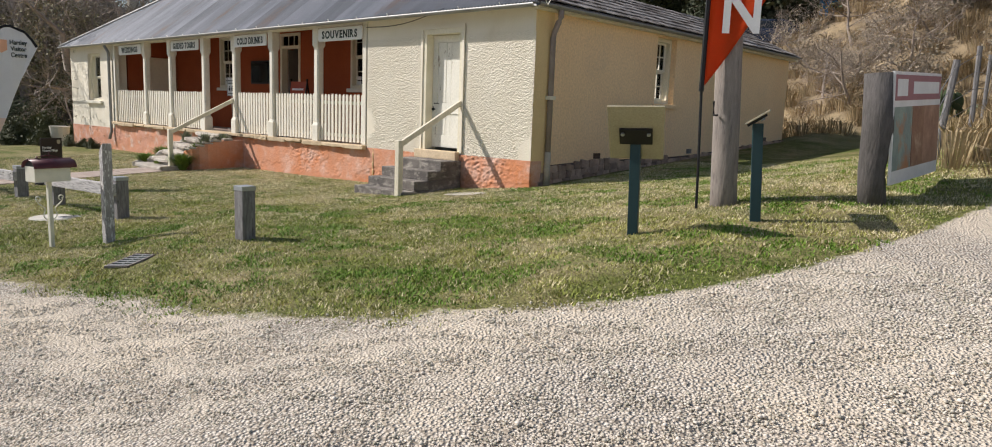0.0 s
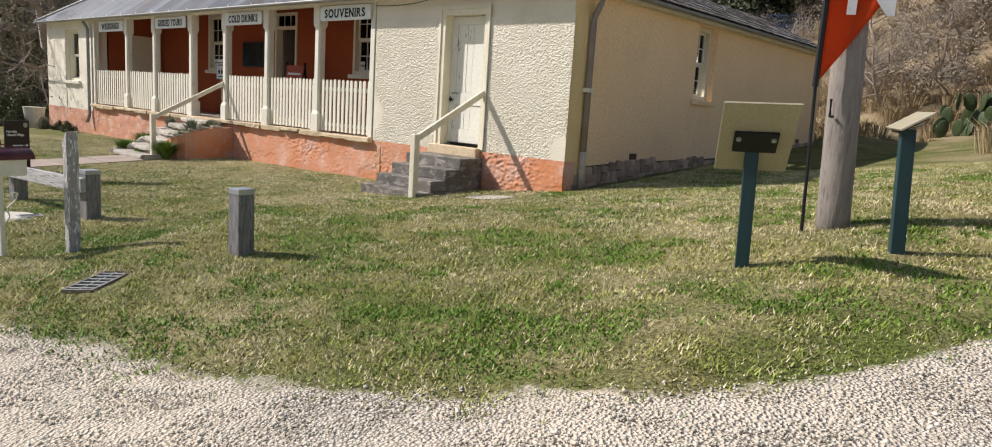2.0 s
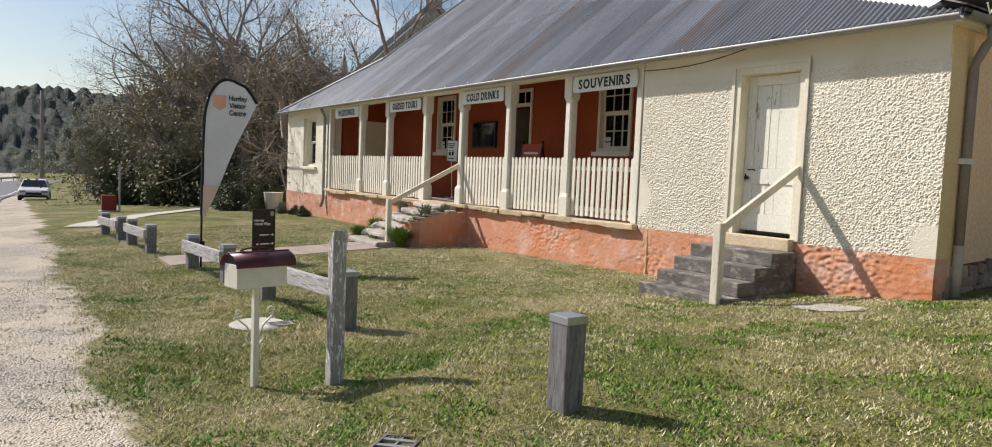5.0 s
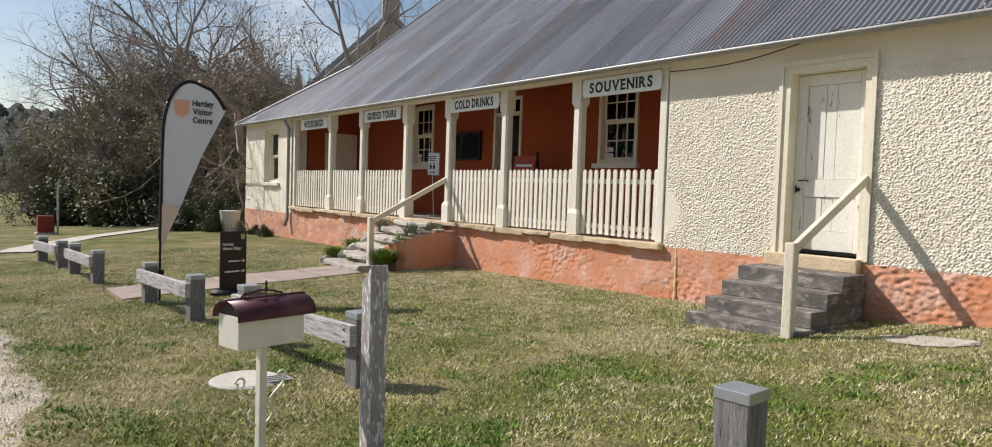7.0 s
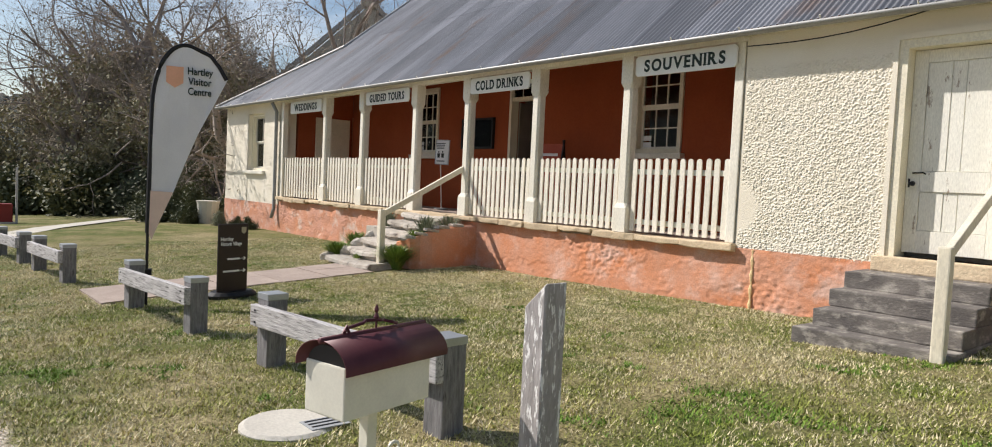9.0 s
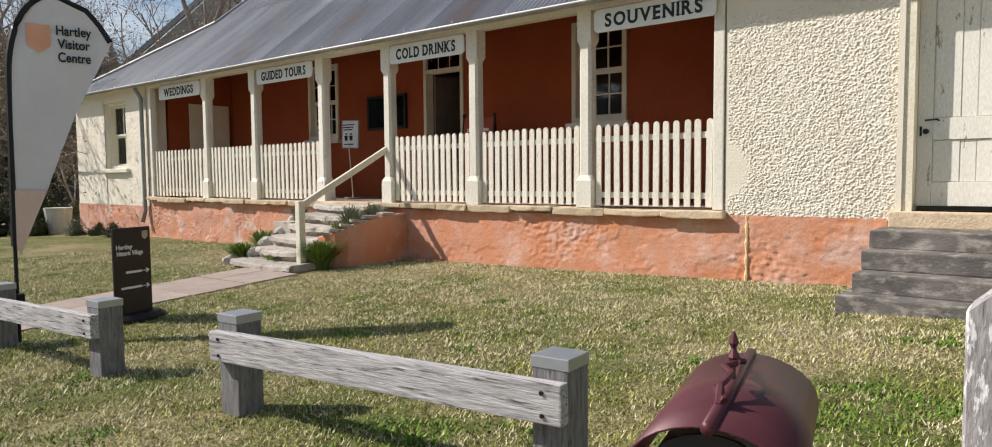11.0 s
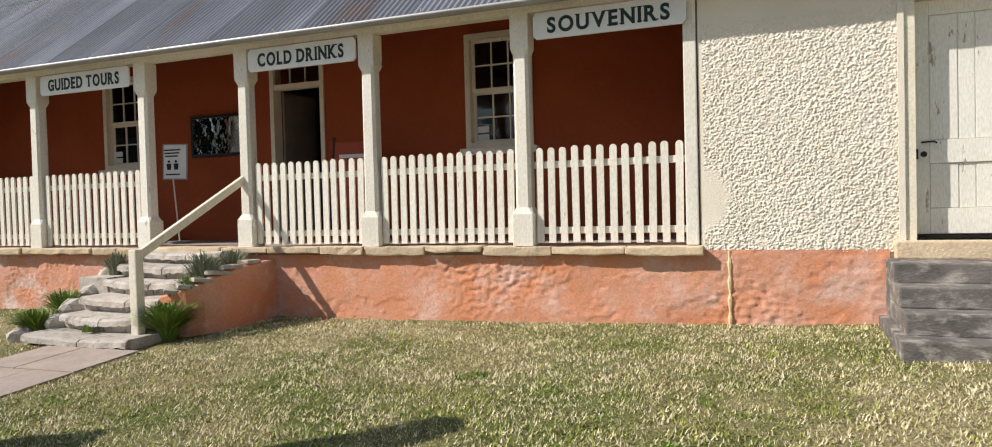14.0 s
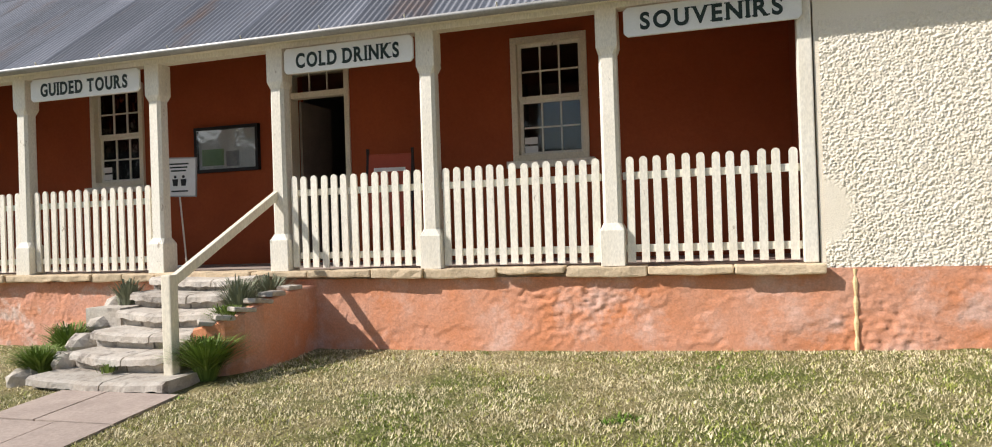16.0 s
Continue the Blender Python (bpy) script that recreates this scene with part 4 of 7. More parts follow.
def build_doors():
    # white plank door of the east wing
    x0, x1, z0, z1 = -9.3, -8.28, 0.70, 2.86
    part("door_frame", wall_around(x0, x1, FRONT - 0.03, FRONT + 0.24, z0, z1, [(x0 + 0.085, x1 - 0.07, z0, z1 - 0.085)]), M_TRIM2, cottage, "cream door frame")
    part("door_trim", wall_around(x0 - 0.05, x1 + 0.05, FRONT - 0.05, FRONT - 0.031, z0 - 0.02, z1 + 0.06, [(x0 + 0.0, x1 - 0.0, z0 - 0.02, z1 - 0.0)]), M_STUCCO, cottage, "smooth cream render round the door")
    a, b, lo, hi = x0 + 0.088, x1 - 0.073, 0.745, 2.77
    inset = FRONT + 0.10
    door = part("door", box(a, b, inset + 0.06, inset + 0.10, lo, hi), M_DOOR, cottage, "white-painted plank door with worn paint")
    y0, y1 = inset + 0.034, inset + 0.062
    for sx in (a, b - 0.125):
        part("stile", box(sx, sx + 0.125, y0, y1, lo, hi, 0.004), M_DOOR, door)
    for zz, hh in ((lo + 0.003, 0.22), (1.36, 0.20), (hi - 0.13, 0.127)):
        part("door_rail", box(a + 0.126, b - 0.126, y0, y1, zz, zz + hh, 0.004), M_DOOR, door)
    wide = b - a - 0.256
    for u0, u1, back in ((0.0, 0.36, 0.0), (0.36, 0.57, 0.004), (0.57, 1.0, 0.001)):
        for zz, hh in ((lo + 0.228, 1.352 - lo - 0.227), (1.567, hi - 0.13 - 1.572)):
            part("plank", box(a + 0.128 + u0 * wide + 0.004, a + 0.128 + u1 * wide - 0.004, inset + 0.048 + back, inset + 0.061, zz, zz + hh, 0.003), M_DOOR, door)
    part("door_knob", tube([(a + 0.075, y0, 1.44), (a + 0.075, y0 - 0.03, 1.44), (a + 0.075, y0 - 0.035, 1.44), (a + 0.075, y0 - 0.065, 1.44)], [0.012, 0.012, 0.027, 0.02], 10), M_BLACK, door, "dark metal door knob")
    part("key_plate", box(a + 0.02, a + 0.038, y0 - 0.006, y0, 1.40, 1.49, 0.002), M_BLACK, door)
    part("door_bolt", tube([(a + 0.06, y0 - 0.012, 1.545), (a + 0.16, y0 - 0.012, 1.55), (a + 0.18, y0 - 0.005, 1.535)], 0.008, 6), M_BLACK, door, "thin dark bolt")
    part("threshold", box(-9.39, -8.29, FRONT - 0.14, FRONT + 0.24, 0.545, 0.70, 0.015), M_SANDSTONE, cottage, "sandstone door threshold")
    # sheet behind the door, its dark colour standing in for indoor shade
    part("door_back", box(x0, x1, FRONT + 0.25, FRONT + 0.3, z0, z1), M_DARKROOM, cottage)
    # open doorway under the verandah with its fanlight
    dx0, dx1 = -17.6, -16.62
    part("doorway_frame", wall_around(dx0, dx1, BACK - 0.03, BACK + 0.16, FLOOR, 3.36, [(dx0 + 0.07, dx1 - 0.07, FLOOR, 3.29)]), M_TRIM2, cottage, "cream frame of the open doorway")
    part("transom", box(dx0 + 0.071, dx1 - 0.071, BACK - 0.02, BACK + 0.12, 2.95, 3.03, 0.006), M_TRIM2, cottage)
    fw = (dx1 - dx0 - 0.142) / 3
    for i in range(3):
        part("fanlight_pane", box(dx0 + 0.072 + i * fw, dx0 + 0.07 + (i + 1) * fw - 0.014, BACK + 0.03, BACK + 0.035, 3.032, 3.288), M_GLASS, cottage).visible_shadow = False
        if i:
            part("fanlight_bar", box(dx0 + 0.058 + i * fw, dx0 + 0.071 + i * fw, BACK + 0.02, BACK + 0.05, 3.031, 3.289), M_TRIM, cottage)
    part("open_door", box(dx0 + 0.075, dx0 + 0.115, BACK + 0.17, BACK + 0.98, FLOOR + 0.02, 2.94, 0.004), M_OLDDOOR, cottage, "dull brown door standing open inwards")
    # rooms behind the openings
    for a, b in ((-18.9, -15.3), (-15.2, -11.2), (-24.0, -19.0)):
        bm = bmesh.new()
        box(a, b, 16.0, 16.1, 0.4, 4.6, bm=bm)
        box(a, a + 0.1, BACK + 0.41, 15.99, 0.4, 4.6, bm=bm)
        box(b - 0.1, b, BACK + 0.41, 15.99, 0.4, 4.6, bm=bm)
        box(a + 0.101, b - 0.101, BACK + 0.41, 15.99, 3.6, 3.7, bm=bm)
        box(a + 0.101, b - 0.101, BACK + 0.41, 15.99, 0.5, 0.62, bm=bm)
        part("inner_room", bm, M_DARKROOM, cottage, "room seen through the opening, its dimness put into the plaster colour")
    # single dark sheets that stand in for the shaded rooms behind two windows
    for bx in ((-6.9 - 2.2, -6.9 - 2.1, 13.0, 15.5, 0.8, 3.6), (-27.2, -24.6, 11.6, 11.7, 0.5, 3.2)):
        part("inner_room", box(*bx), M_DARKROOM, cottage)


def build_pipes():
    x, yp = EAST + 0.075, FRONT + 0.37
    part("downpipe", tube([(x + 0.14, yp, 3.09), (x + 0.14, yp, 2.97), (x + 0.10, yp, 2.90), (x + 0.02, yp, 2.74), (x, yp, 2.66), (x, yp, 0.78)], 0.047, 10), M_PIPE, cottage, "purple-grey downpipe at the corner", smooth=True)
    part("pipe_bracket", box(x - 0.075, x + 0.055, yp - 0.07, yp + 0.07, 1.66, 1.72, 0.005), M_TRIM, cottage)
    part("pipe_shoe", tube([(x, yp, 0.80), (x, yp, gz(x, yp) - 0.05)], 0.053, 10), M_PIPEFOOT, cottage, "cream-painted foot of the downpipe", smooth=True)
    vent = box(EAST - 0.01, EAST + 0.016, 0.0, 0.20, 0.0, 0.10)
    for y in (11.9, 15.4, 17.6, 19.4):
        part("wall_vent", vent.copy(), M_IRON2, cottage, "small rusty air brick", m=Matrix.Translation((0, y, gz(EAST, y) + 0.36 - 0.25 * float(smooth01((y - 10.3) / 6.0)))))
    part("downpipe", tube([(-24.32, EAVE_Y + 0.02, 3.07), (-24.32, FRONT - 0.09, 2.85), (-24.32, FRONT - 0.09, 0.35), (-24.32, FRONT - 0.16, 0.1)], 0.045, 10), M_GUTTER, cottage, "grey downpipe by the verandah", smooth=True)
    ch = part("chimney", box(-24.3, -23.6, 15.2, 15.95, 6.2, 8.9, 0.02), M_STUCCO, cottage, "cream rendered chimney")
    part("chimney_cap", box(-24.37, -23.53, 15.13, 16.02, 8.75, 8.95, 0.02), M_STUCCO, ch)
    cable = [(-10.98 + 2.5 * u, FRONT - 0.05 - 0.26 * u, 2.99 + 0.17 * u - 0.10 * math.sin(math.pi * u)) for u in np.linspace(0, 1, 9)]
    part("service_cable", tube(cable, 0.007, 5), M_BLACK, cottage, "thin black cable under the eave")


build_walls()
build_roof()
build_verandah()
build_windows()
build_doors()
build_pipes()


# ---- things on the cottage ----
def hanging_sign(x0, x1, words, z0=2.765, z1=3.035, lean=0.0):
    w, h, c = x1 - x0, z1 - z0, 0.035
    m = pose(x0, FRONT - 0.075, z0, 0, lean, 0)
    sign = thing("hanging_sign", "white signboard with dark serif lettering between verandah posts", "sign", (x0 + w / 2, FRONT - 0.07, z0), "signboards under the verandah eave")
    outline = [(c, 0), (w - c, 0), (w, c), (w, h - c), (w - c, h), (c, h), (0, h - c), (0, c)]
    part("board", prism(outline, 0.03, bevel=0.003), M_SIGN, sign, m=m)
    serif_lettering(words, h * 0.78, M_INK, sign, m @ Matrix.Translation((w / 2, -0.004, h * 0.5)), "dark green-black serif capitals", w * (0.72 if len(words) < 9 else 0.8))


hanging_sign(-12.62, -11.10, "SOUVENIRS", lean=0.0)
hanging_sign(-16.23, -14.73, "COLD DRINKS")
hanging_sign(-19.80, -18.16, "GUIDED TOURS")
hanging_sign(-23.52, -21.84, "WEDDINGS", 2.75, 3.04)


def notice_board():
    x0, x1, z0, z1 = -19.15, -18.06, 1.99, 2.65
    y = BACK
    board = thing("notice_board", "black-framed glazed notice board with map and papers", "notice board", (-18.6, y, z0))
    part("frame", wall_around(x0, x1, y - 0.07, y - 0.003, z0, z1, [(x0 + 0.045, x1 - 0.045, z0 + 0.045, z1 - 0.045)]), M_BLACK, board)
    part("backing", box(x0 + 0.046, x1 - 0.046, y - 0.02, y - 0.004, z0 + 0.046, z1 - 0.046), M_PAPER, board, "pale backing sheet")
    for a, b, c, d, mat in ((0.10, 0.48, 0.10, 0.34, M_GREENMAP), (0.52, 0.74, 0.08, 0.30, M_GREY), (0.78, 1.02, 0.10, 0.56, M_WHITE), (0.12, 0.45, 0.38, 0.56, M_WHITE), (0.52, 0.74, 0.34, 0.56, M_WHITE)):
        part("paper", box(x0 + a, x0 + b, y - 0.024, y - 0.0205, z0 + c, z0 + d), mat, board)
    part("glass", box(x0 + 0.046, x1 - 0.046, y - 0.062, y - 0.058, z0 + 0.046, z1 - 0.046), M_GLASS, board).visible_shadow = False


def toilet_sign():
    m = pose(-18.65, 11.2, FLOOR, 0, 0, 8)
    s = thing("standing_sign", "white notice with two black figure symbols on a thin stand", "sign", (-18.62, 11.2, FLOOR))
    part("panel", box(-0.19, 0.19, -0.012, 0.0, 0.95, 1.44, 0.004), M_WHITE, s, m=m @ pose(0, 0, 0, 0, 2, 0))
    part("border", wall_around(-0.205, 0.205, -0.016, 0.004, 0.935, 1.455, [(-0.19, 0.19, 0.95, 1.44)]), M_GREY, s, m=m @ pose(0, 0, 0, 0, 2, 0))
    for i in range(3):
        part("text_bar", box(-0.14 + 0.01 * i, 0.14 - 0.02 * i, -0.016, -0.013, 1.36 - i * 0.045, 1.38 - i * 0.045), M_INK, s, m=m)
    for dx in (-0.06, 0.06):
        bm = prism([(dx - 0.03, 1.08), (dx + 0.03, 1.08), (dx + 0.042, 1.17), (dx - 0.042, 1.17)], 0.003)
        tube([(dx, 0.0, 1.20), (dx, 0.003, 1.20)], 0.02, 10, bm)
        part("symbol", bm, M_BLACK, s, m=m @ Matrix.Translation((0, -0.016, 0)))
    part("text_bar", box(-0.12, 0.12, -0.016, -0.013, 1.0, 1.02), M_INK, s, m=m)
    part("stem", tube([(-0.02, 0.012, 0.96), (0.05, 0.02, 0.03)], 0.011, 8), M_TRIM, s, m=m)
    part("foot", box(-0.1, 0.2, -0.06, 0.1, 0.0, 0.022, 0.006), M_GREY, s, m=m)


def chalkboard():
    m = pose(-15.75, 11.55, FLOOR, 0, 0, 12)
    s = thing("a_frame_board", "red-brown A-frame sandwich board on the verandah floor", "sandwich board", (-15.75, 11.55, FLOOR))
    for side in (-1, 1):
        leg = m @ pose(0, side * 0.26, 0, side * 11, 0, 0)
        part("board_panel", box(-0.27, 0.27, -0.012, 0.012, 0.45, 1.38, 0.004), M_RUSTBOARD, s, m=leg.copy())
        for dx in (-0.30, 0.27):
            part("leg", box(dx, dx + 0.03, -0.015, 0.015, 0.0, 1.45, 0.003), M_BROWNSIGN, s, m=leg.copy())
        part("text_bar", box(-0.2, 0.2, -0.017, -0.013, 1.15, 1.2), M_PAPER, s, m=leg.copy())


def window_stickers():
    for x, z, n in ((-14.18, 1.99, 2), (-20.98, 1.99, 2)):
        s = thing("window_sticker", "small white stickers inside the lower window pane", "sticker", (x, BACK + 0.1, z))
        for i in range(n):
            part("sheet", box(x, x + 0.17, BACK + 0.072, BACK + 0.074, z + i * 0.11, z + 0.085 + i * 0.11), M_WHITE, s)


notice_board()
toilet_sign()
chalkboard()
window_stickers()


def handrail(name_label, foot, top_z, head, base_z):
    x, y = foot
    rail = thing("handrail", name_label, "handrail", (x, y, base_z), "cream timber stair handrails")
    bm = box(x - 0.05, x + 0.05, y - 0.05, y + 0.05, base_z - 0.15, top_z + 0.02, 0.014)
    part("post", bm, M_PEELCREAM, rail, "cream post with cracked paint")
    p, q = Vector((x, y, top_z - 0.06)), Vector(head)
    d = q - p
    ang = math.degrees(math.atan2(d.z, math.hypot(d.x, d.y)))
    yaw = math.degrees(math.atan2(d.y, d.x))
    part("rail", box(0, d.length, -0.028, 0.028, -0.045, 0.045, 0.008), M_PEELCREAM, rail, m=pose(p.x, p.y, p.z, 0, 0, yaw) @ pose(0, 0, 0, 0, -ang, 0))


M_PEELCREAM = material("weathered_cream_rail_paint", (0.74, 0.69, 0.56), (0.66, 0.60, 0.47), 4, 0.7, bump=0.002, bump_scale=30, spots=(0.36, 0.31, 0.25), spot_scale=7, spot_at=(0.63, 0.72), stretch=(1, 1, 0.4))
handrail("cream timber handrail of the entrance steps", (-16.43, 8.48), 0.72, (-16.42, FRONT + 0.02, 1.50), -0.22)
handrail("weathered cream handrail beside the concrete steps", (-8.30, 8.69), 0.89, (-8.29, FRONT - 0.02, 1.57), -0.04)


def side_steps():
    steps = thing("side_steps", "four dark weathered concrete steps below the white door", "steps", (-8.85, 9.3, -0.05))
    for i, (y, z) in enumerate(((8.70, 0.06), (8.96, 0.222), (9.26, 0.384), (9.56, 0.545))):
        x0 = -9.52 if i == 0 else -9.46
        bm = box(x0, -8.22 + (0.02 if i == 0 else 0), y, FRONT - 0.05, (-0.25 if i == 0 else z - 0.162), z, 0.012)
        for v in bm.verts:
            v.co += Vector(noise.noise_vector(v.co * 5)) * (0.02 if i == 0 else 0.006)
        part("step", bm, M_STEP, steps)


def entrance_steps():
    steps = thing("entrance_steps", "worn grey stone steps up to the verandah", "steps", (-17.1, 9.0, -0.2))
    rnd = random.Random(5)
    rows = ((8.16, -0.12, -17.72, -16.22), (8.52, 0.035, -17.62, -16.5), (8.84, 0.19, -17.66, -16.5), (9.15, 0.345, -17.72, -16.5), (9.46, 0.50, -17.8, -16.5), (9.76, 0.635, -17.85, -16.5))
    for i, (y, z, a, b) in enumerate(rows):
        cutx = a + (b - a) * rnd.uniform(0.4, 0.65)
        for s0, s1 in ((a, cutx - 0.008), (cutx + 0.008, b)):
            bm = bmesh.new()
            n = 14
            depth = 0.45 if i else 0.5
            cols = []
            for k in range(n + 1):
                x = s0 + (s1 - s0) * k / n
                bow = -0.05 * math.sin(math.pi * (x - a) / (b - a)) if i else 0.0
                sag = -0.03 * math.sin(math.pi * (x - a) / (b - a))
                wob = noise.noise(Vector((x * 4, y * 3, 1.0))) * 0.05
                chip = noise.noise(Vector((x * 11, y * 7, 4.0))) * 0.02
                cols.append([bm.verts.new(p) for p in ((x, y + bow + wob + 0.06, z - 0.19), (x, y + bow + wob + 0.045, z - 0.085 + sag + chip), (x, y + bow + wob - 0.022, z - 0.075 + sag + chip), (x, y + bow + wob - 0.015, z - 0.022 + sag), (x, y + bow + wob + 0.025, z + sag), (x, y + depth, z + sag * 0.3), (x, y + depth, z - 0.19))])
            for p, q in zip(cols, cols[1:]):
                for j in range(7):
                    bm.faces.new((p[j], q[j], q[(j + 1) % 7], p[(j + 1) % 7]))
            bm.faces.new(cols[0])
            bm.faces.new(cols[-1][::-1])
            bmesh.ops.recalc_face_normals(bm, faces=bm.faces)
            part("tread", bm, M_STONE, steps)
    part("core", box(-17.6, -16.52, 9.0, FRONT + 0.02, -0.4, 0.16), M_STONE, steps)
    planter = thing("planter_wall", "low stepped terracotta-painted planter wall beside the steps", "planter", (-16.05, 9.4, -0.2))
    # one curved wall, falling towards its front end, with worn stones laid on top
    plan = [(-16.03, FRONT - 0.02), (-16.03, 9.7), (-16.03, 9.4), (-16.05, 9.2), (-16.12, 9.05), (-16.23, 8.95), (-16.36, 8.90), (-16.49, 8.89)]
    tops = (0.51, 0.50, 0.47, 0.42, 0.36, 0.30, 0.25, 0.22)
    bm, rings, inner = bmesh.new(), [], []
    for k, ((px, py), tz) in enumerate(zip(plan, tops)):
        qx, qy = plan[min(k + 1, 7)]
        rx, ry = plan[max(k - 1, 0)]
        side = Vector((qy - ry, rx - qx, 0)).normalized() * 0.075
        c = Vector((px, py, 0))
        wob = noise.noise(Vector((px * 3, py * 3, 0))) * 0.015
        rings.append([bm.verts.new(c + o * (1 + wob) + Vector((0, 0, zz))) for o, zz in ((side, -0.45), (-side, -0.45), (-side, tz - 0.02), (-side * 0.7, tz), (side * 0.7, tz), (side, tz - 0.02))])
        inner.append(c + side)
    for p, q in zip(rings, rings[1:]):
        for k in range(6):
            bm.faces.new((p[k], p[(k + 1) % 6], q[(k + 1) % 6], q[k]))
    bm.faces.new(rings[0])
    bm.faces.new(rings[-1][::-1])
    bmesh.ops.recalc_face_normals(bm, faces=bm.faces)
    part("wall", bm, M_ORANGE, planter)
    for y0, y1, z in ((8.96, 9.25, 0.17), (9.251, 9.6, 0.29), (9.601, FRONT - 0.04, 0.40)):
        part("soil", box(-16.5, -16.11, y0, y1, -0.3, z, 0.02), M_RUBBLE, planter, "dark planter soil")
    for k in range(1, 7):
        (px, py), tz = plan[k], tops[k]
        bm = box(-0.085, 0.085, -0.11, 0.11, -0.01, 0.035, 0.014)
        for v in bm.verts:
            v.co += Vector(noise.noise_vector(v.co * 12 + Vector((k * 3, 0, 0)))) * 0.014
        part("coping_stone", bm, M_STONE, planter, m=pose(px, py, tz, -8 if k > 2 else 0, 0, -12 * max(0, k - 2)))
    for x, y, z, r in ((-17.78, 8.62, 0.0, 0.13), (-17.86, 8.9, 0.12, 0.15), (-17.98, 9.3, 0.26, 0.16), (-18.1, 9.65, 0.42, 0.17), (-18.0, 8.35, -0.12, 0.13)):
        bm = bmesh.new()
        bmesh.ops.create_icosphere(bm, subdivisions=2, radius=1.0)
        for v in bm.verts:
            v.co *= 1 + 0.25 * noise.noise(v.co * 1.6 + Vector((x, y, z)))
        ob = part("kerb_stone", bm, M_STONE, None, m=pose(x, y, z - 0.08, 0, 0, x * 90) @ Matrix.Diagonal((r, r * 1.2, r * 0.8, 1)))
        tagged(ob, "rough grey stone edging the entrance steps", "stone", "stones edging the steps")
    part("core_block", box(-18.15, -17.7, 9.2, FRONT, -0.4, 0.36), M_STONE, steps)


side_steps()
entrance_steps()


# ---- barrier rails, posts, mailbox ----
def square_post(name, x, y, z0, z1, half, mat, label, category, group="", yaw=0.0, parent=None, cap=True):
    m = pose(x, y, 0, 0, 0, yaw)
    post = parent or thing(name, label, category, (x, y, z0), group)
    part("post" if parent else "shaft", box(-half, half, -half, half, z0 - 0.2, z1, 0.008), mat, post, m=m)
    if cap:
        part("cap", box(-half - 0.004, half + 0.004, -half - 0.004, half + 0.004, z1 - 0.045, z1 + 0.004, 0.004), M_ZINC, post, "weathered zinc cap", m=m)
    return post


def barrier(a, b, h=0.54):
    ax, ay = a
    bx, by = b
    yaw = math.degrees(math.atan2(by - ay, bx - ax))
    rail = thing("barrier_rail", "low weathered timber barrier with dark posts on the lawn", "barrier", ((ax + bx) / 2, (ay + by) / 2, gz((ax + bx) / 2, ay)), "low timber barriers along the lawn")
    za, zb = gz(ax, ay), gz(bx, by)
    square_post("", ax, ay, za, za + h, 0.083, M_POST, "", "", yaw=yaw, parent=rail)
    square_post("", bx, by, zb, zb + h, 0.083, M_POST, "", "", yaw=yaw, parent=rail)
    p, q = Vector((ax, ay, za + h - 0.175)), Vector((bx, by, zb + h - 0.175))
    d = (q - p)
    slope = math.degrees(math.atan2(d.z, math.hypot(d.x, d.y)))
    bm = bmesh.new()
    box(-0.085, d.length + 0.085, -0.145, -0.0835, -0.075, 0.09, 0.008, bm)
    part("rail", bm, M_TIMBER, rail, "silver-grey cracked timber rail", m=Matrix.Translation(p) @ pose(0, 0, 0, 0, 0, yaw) @ pose(0, 0, 0, 0, -slope, 0))
    for end in (0.0, d.length):
        for dz in (-0.04, 0.05):
            part("bolt", tube([(end, -0.146, dz), (end, -0.153, dz)], 0.009, 8), M_BLACK, rail, m=Matrix.Translation(p) @ pose(0, 0, 0, 0, 0, yaw) @ pose(0, 0, 0, 0, -slope, 0))


barrier((-11.66, 4.64), (-9.58, 4.80), 0.57)
barrier((-15.0, 4.45), (-13.27, 4.57), 0.53)
barrier((-18.95, 4.08), (-17.40, 4.20), 0.52)
barrier((-21.45, 3.85), (-20.05, 4.02), 0.50)
square_post("bollard", -6.28, 4.86, gz(-6.28, 4.86), 0.535, 0.078, M_POST, "grey weathered square timber bollard with zinc cap", "bollard", yaw=4)


def old_post():
    x, y = -8.08, 4.11
    post = thing("old_gate_post", "tall grey timber post with peeling white paint", "post", (x, y, gz(x, y)))
    bm = bmesh.new()
    prism([(-0.053, gz(x, y) - 0.2), (0.053, gz(x, y) - 0.2), (0.053, 0.90), (-0.053, 0.80)], 0.106, bm, bevel=0.006)
    part("shaft", bm, M_PEEL, post, m=pose(x, y - 0.053, 0, 0, 0, 0))


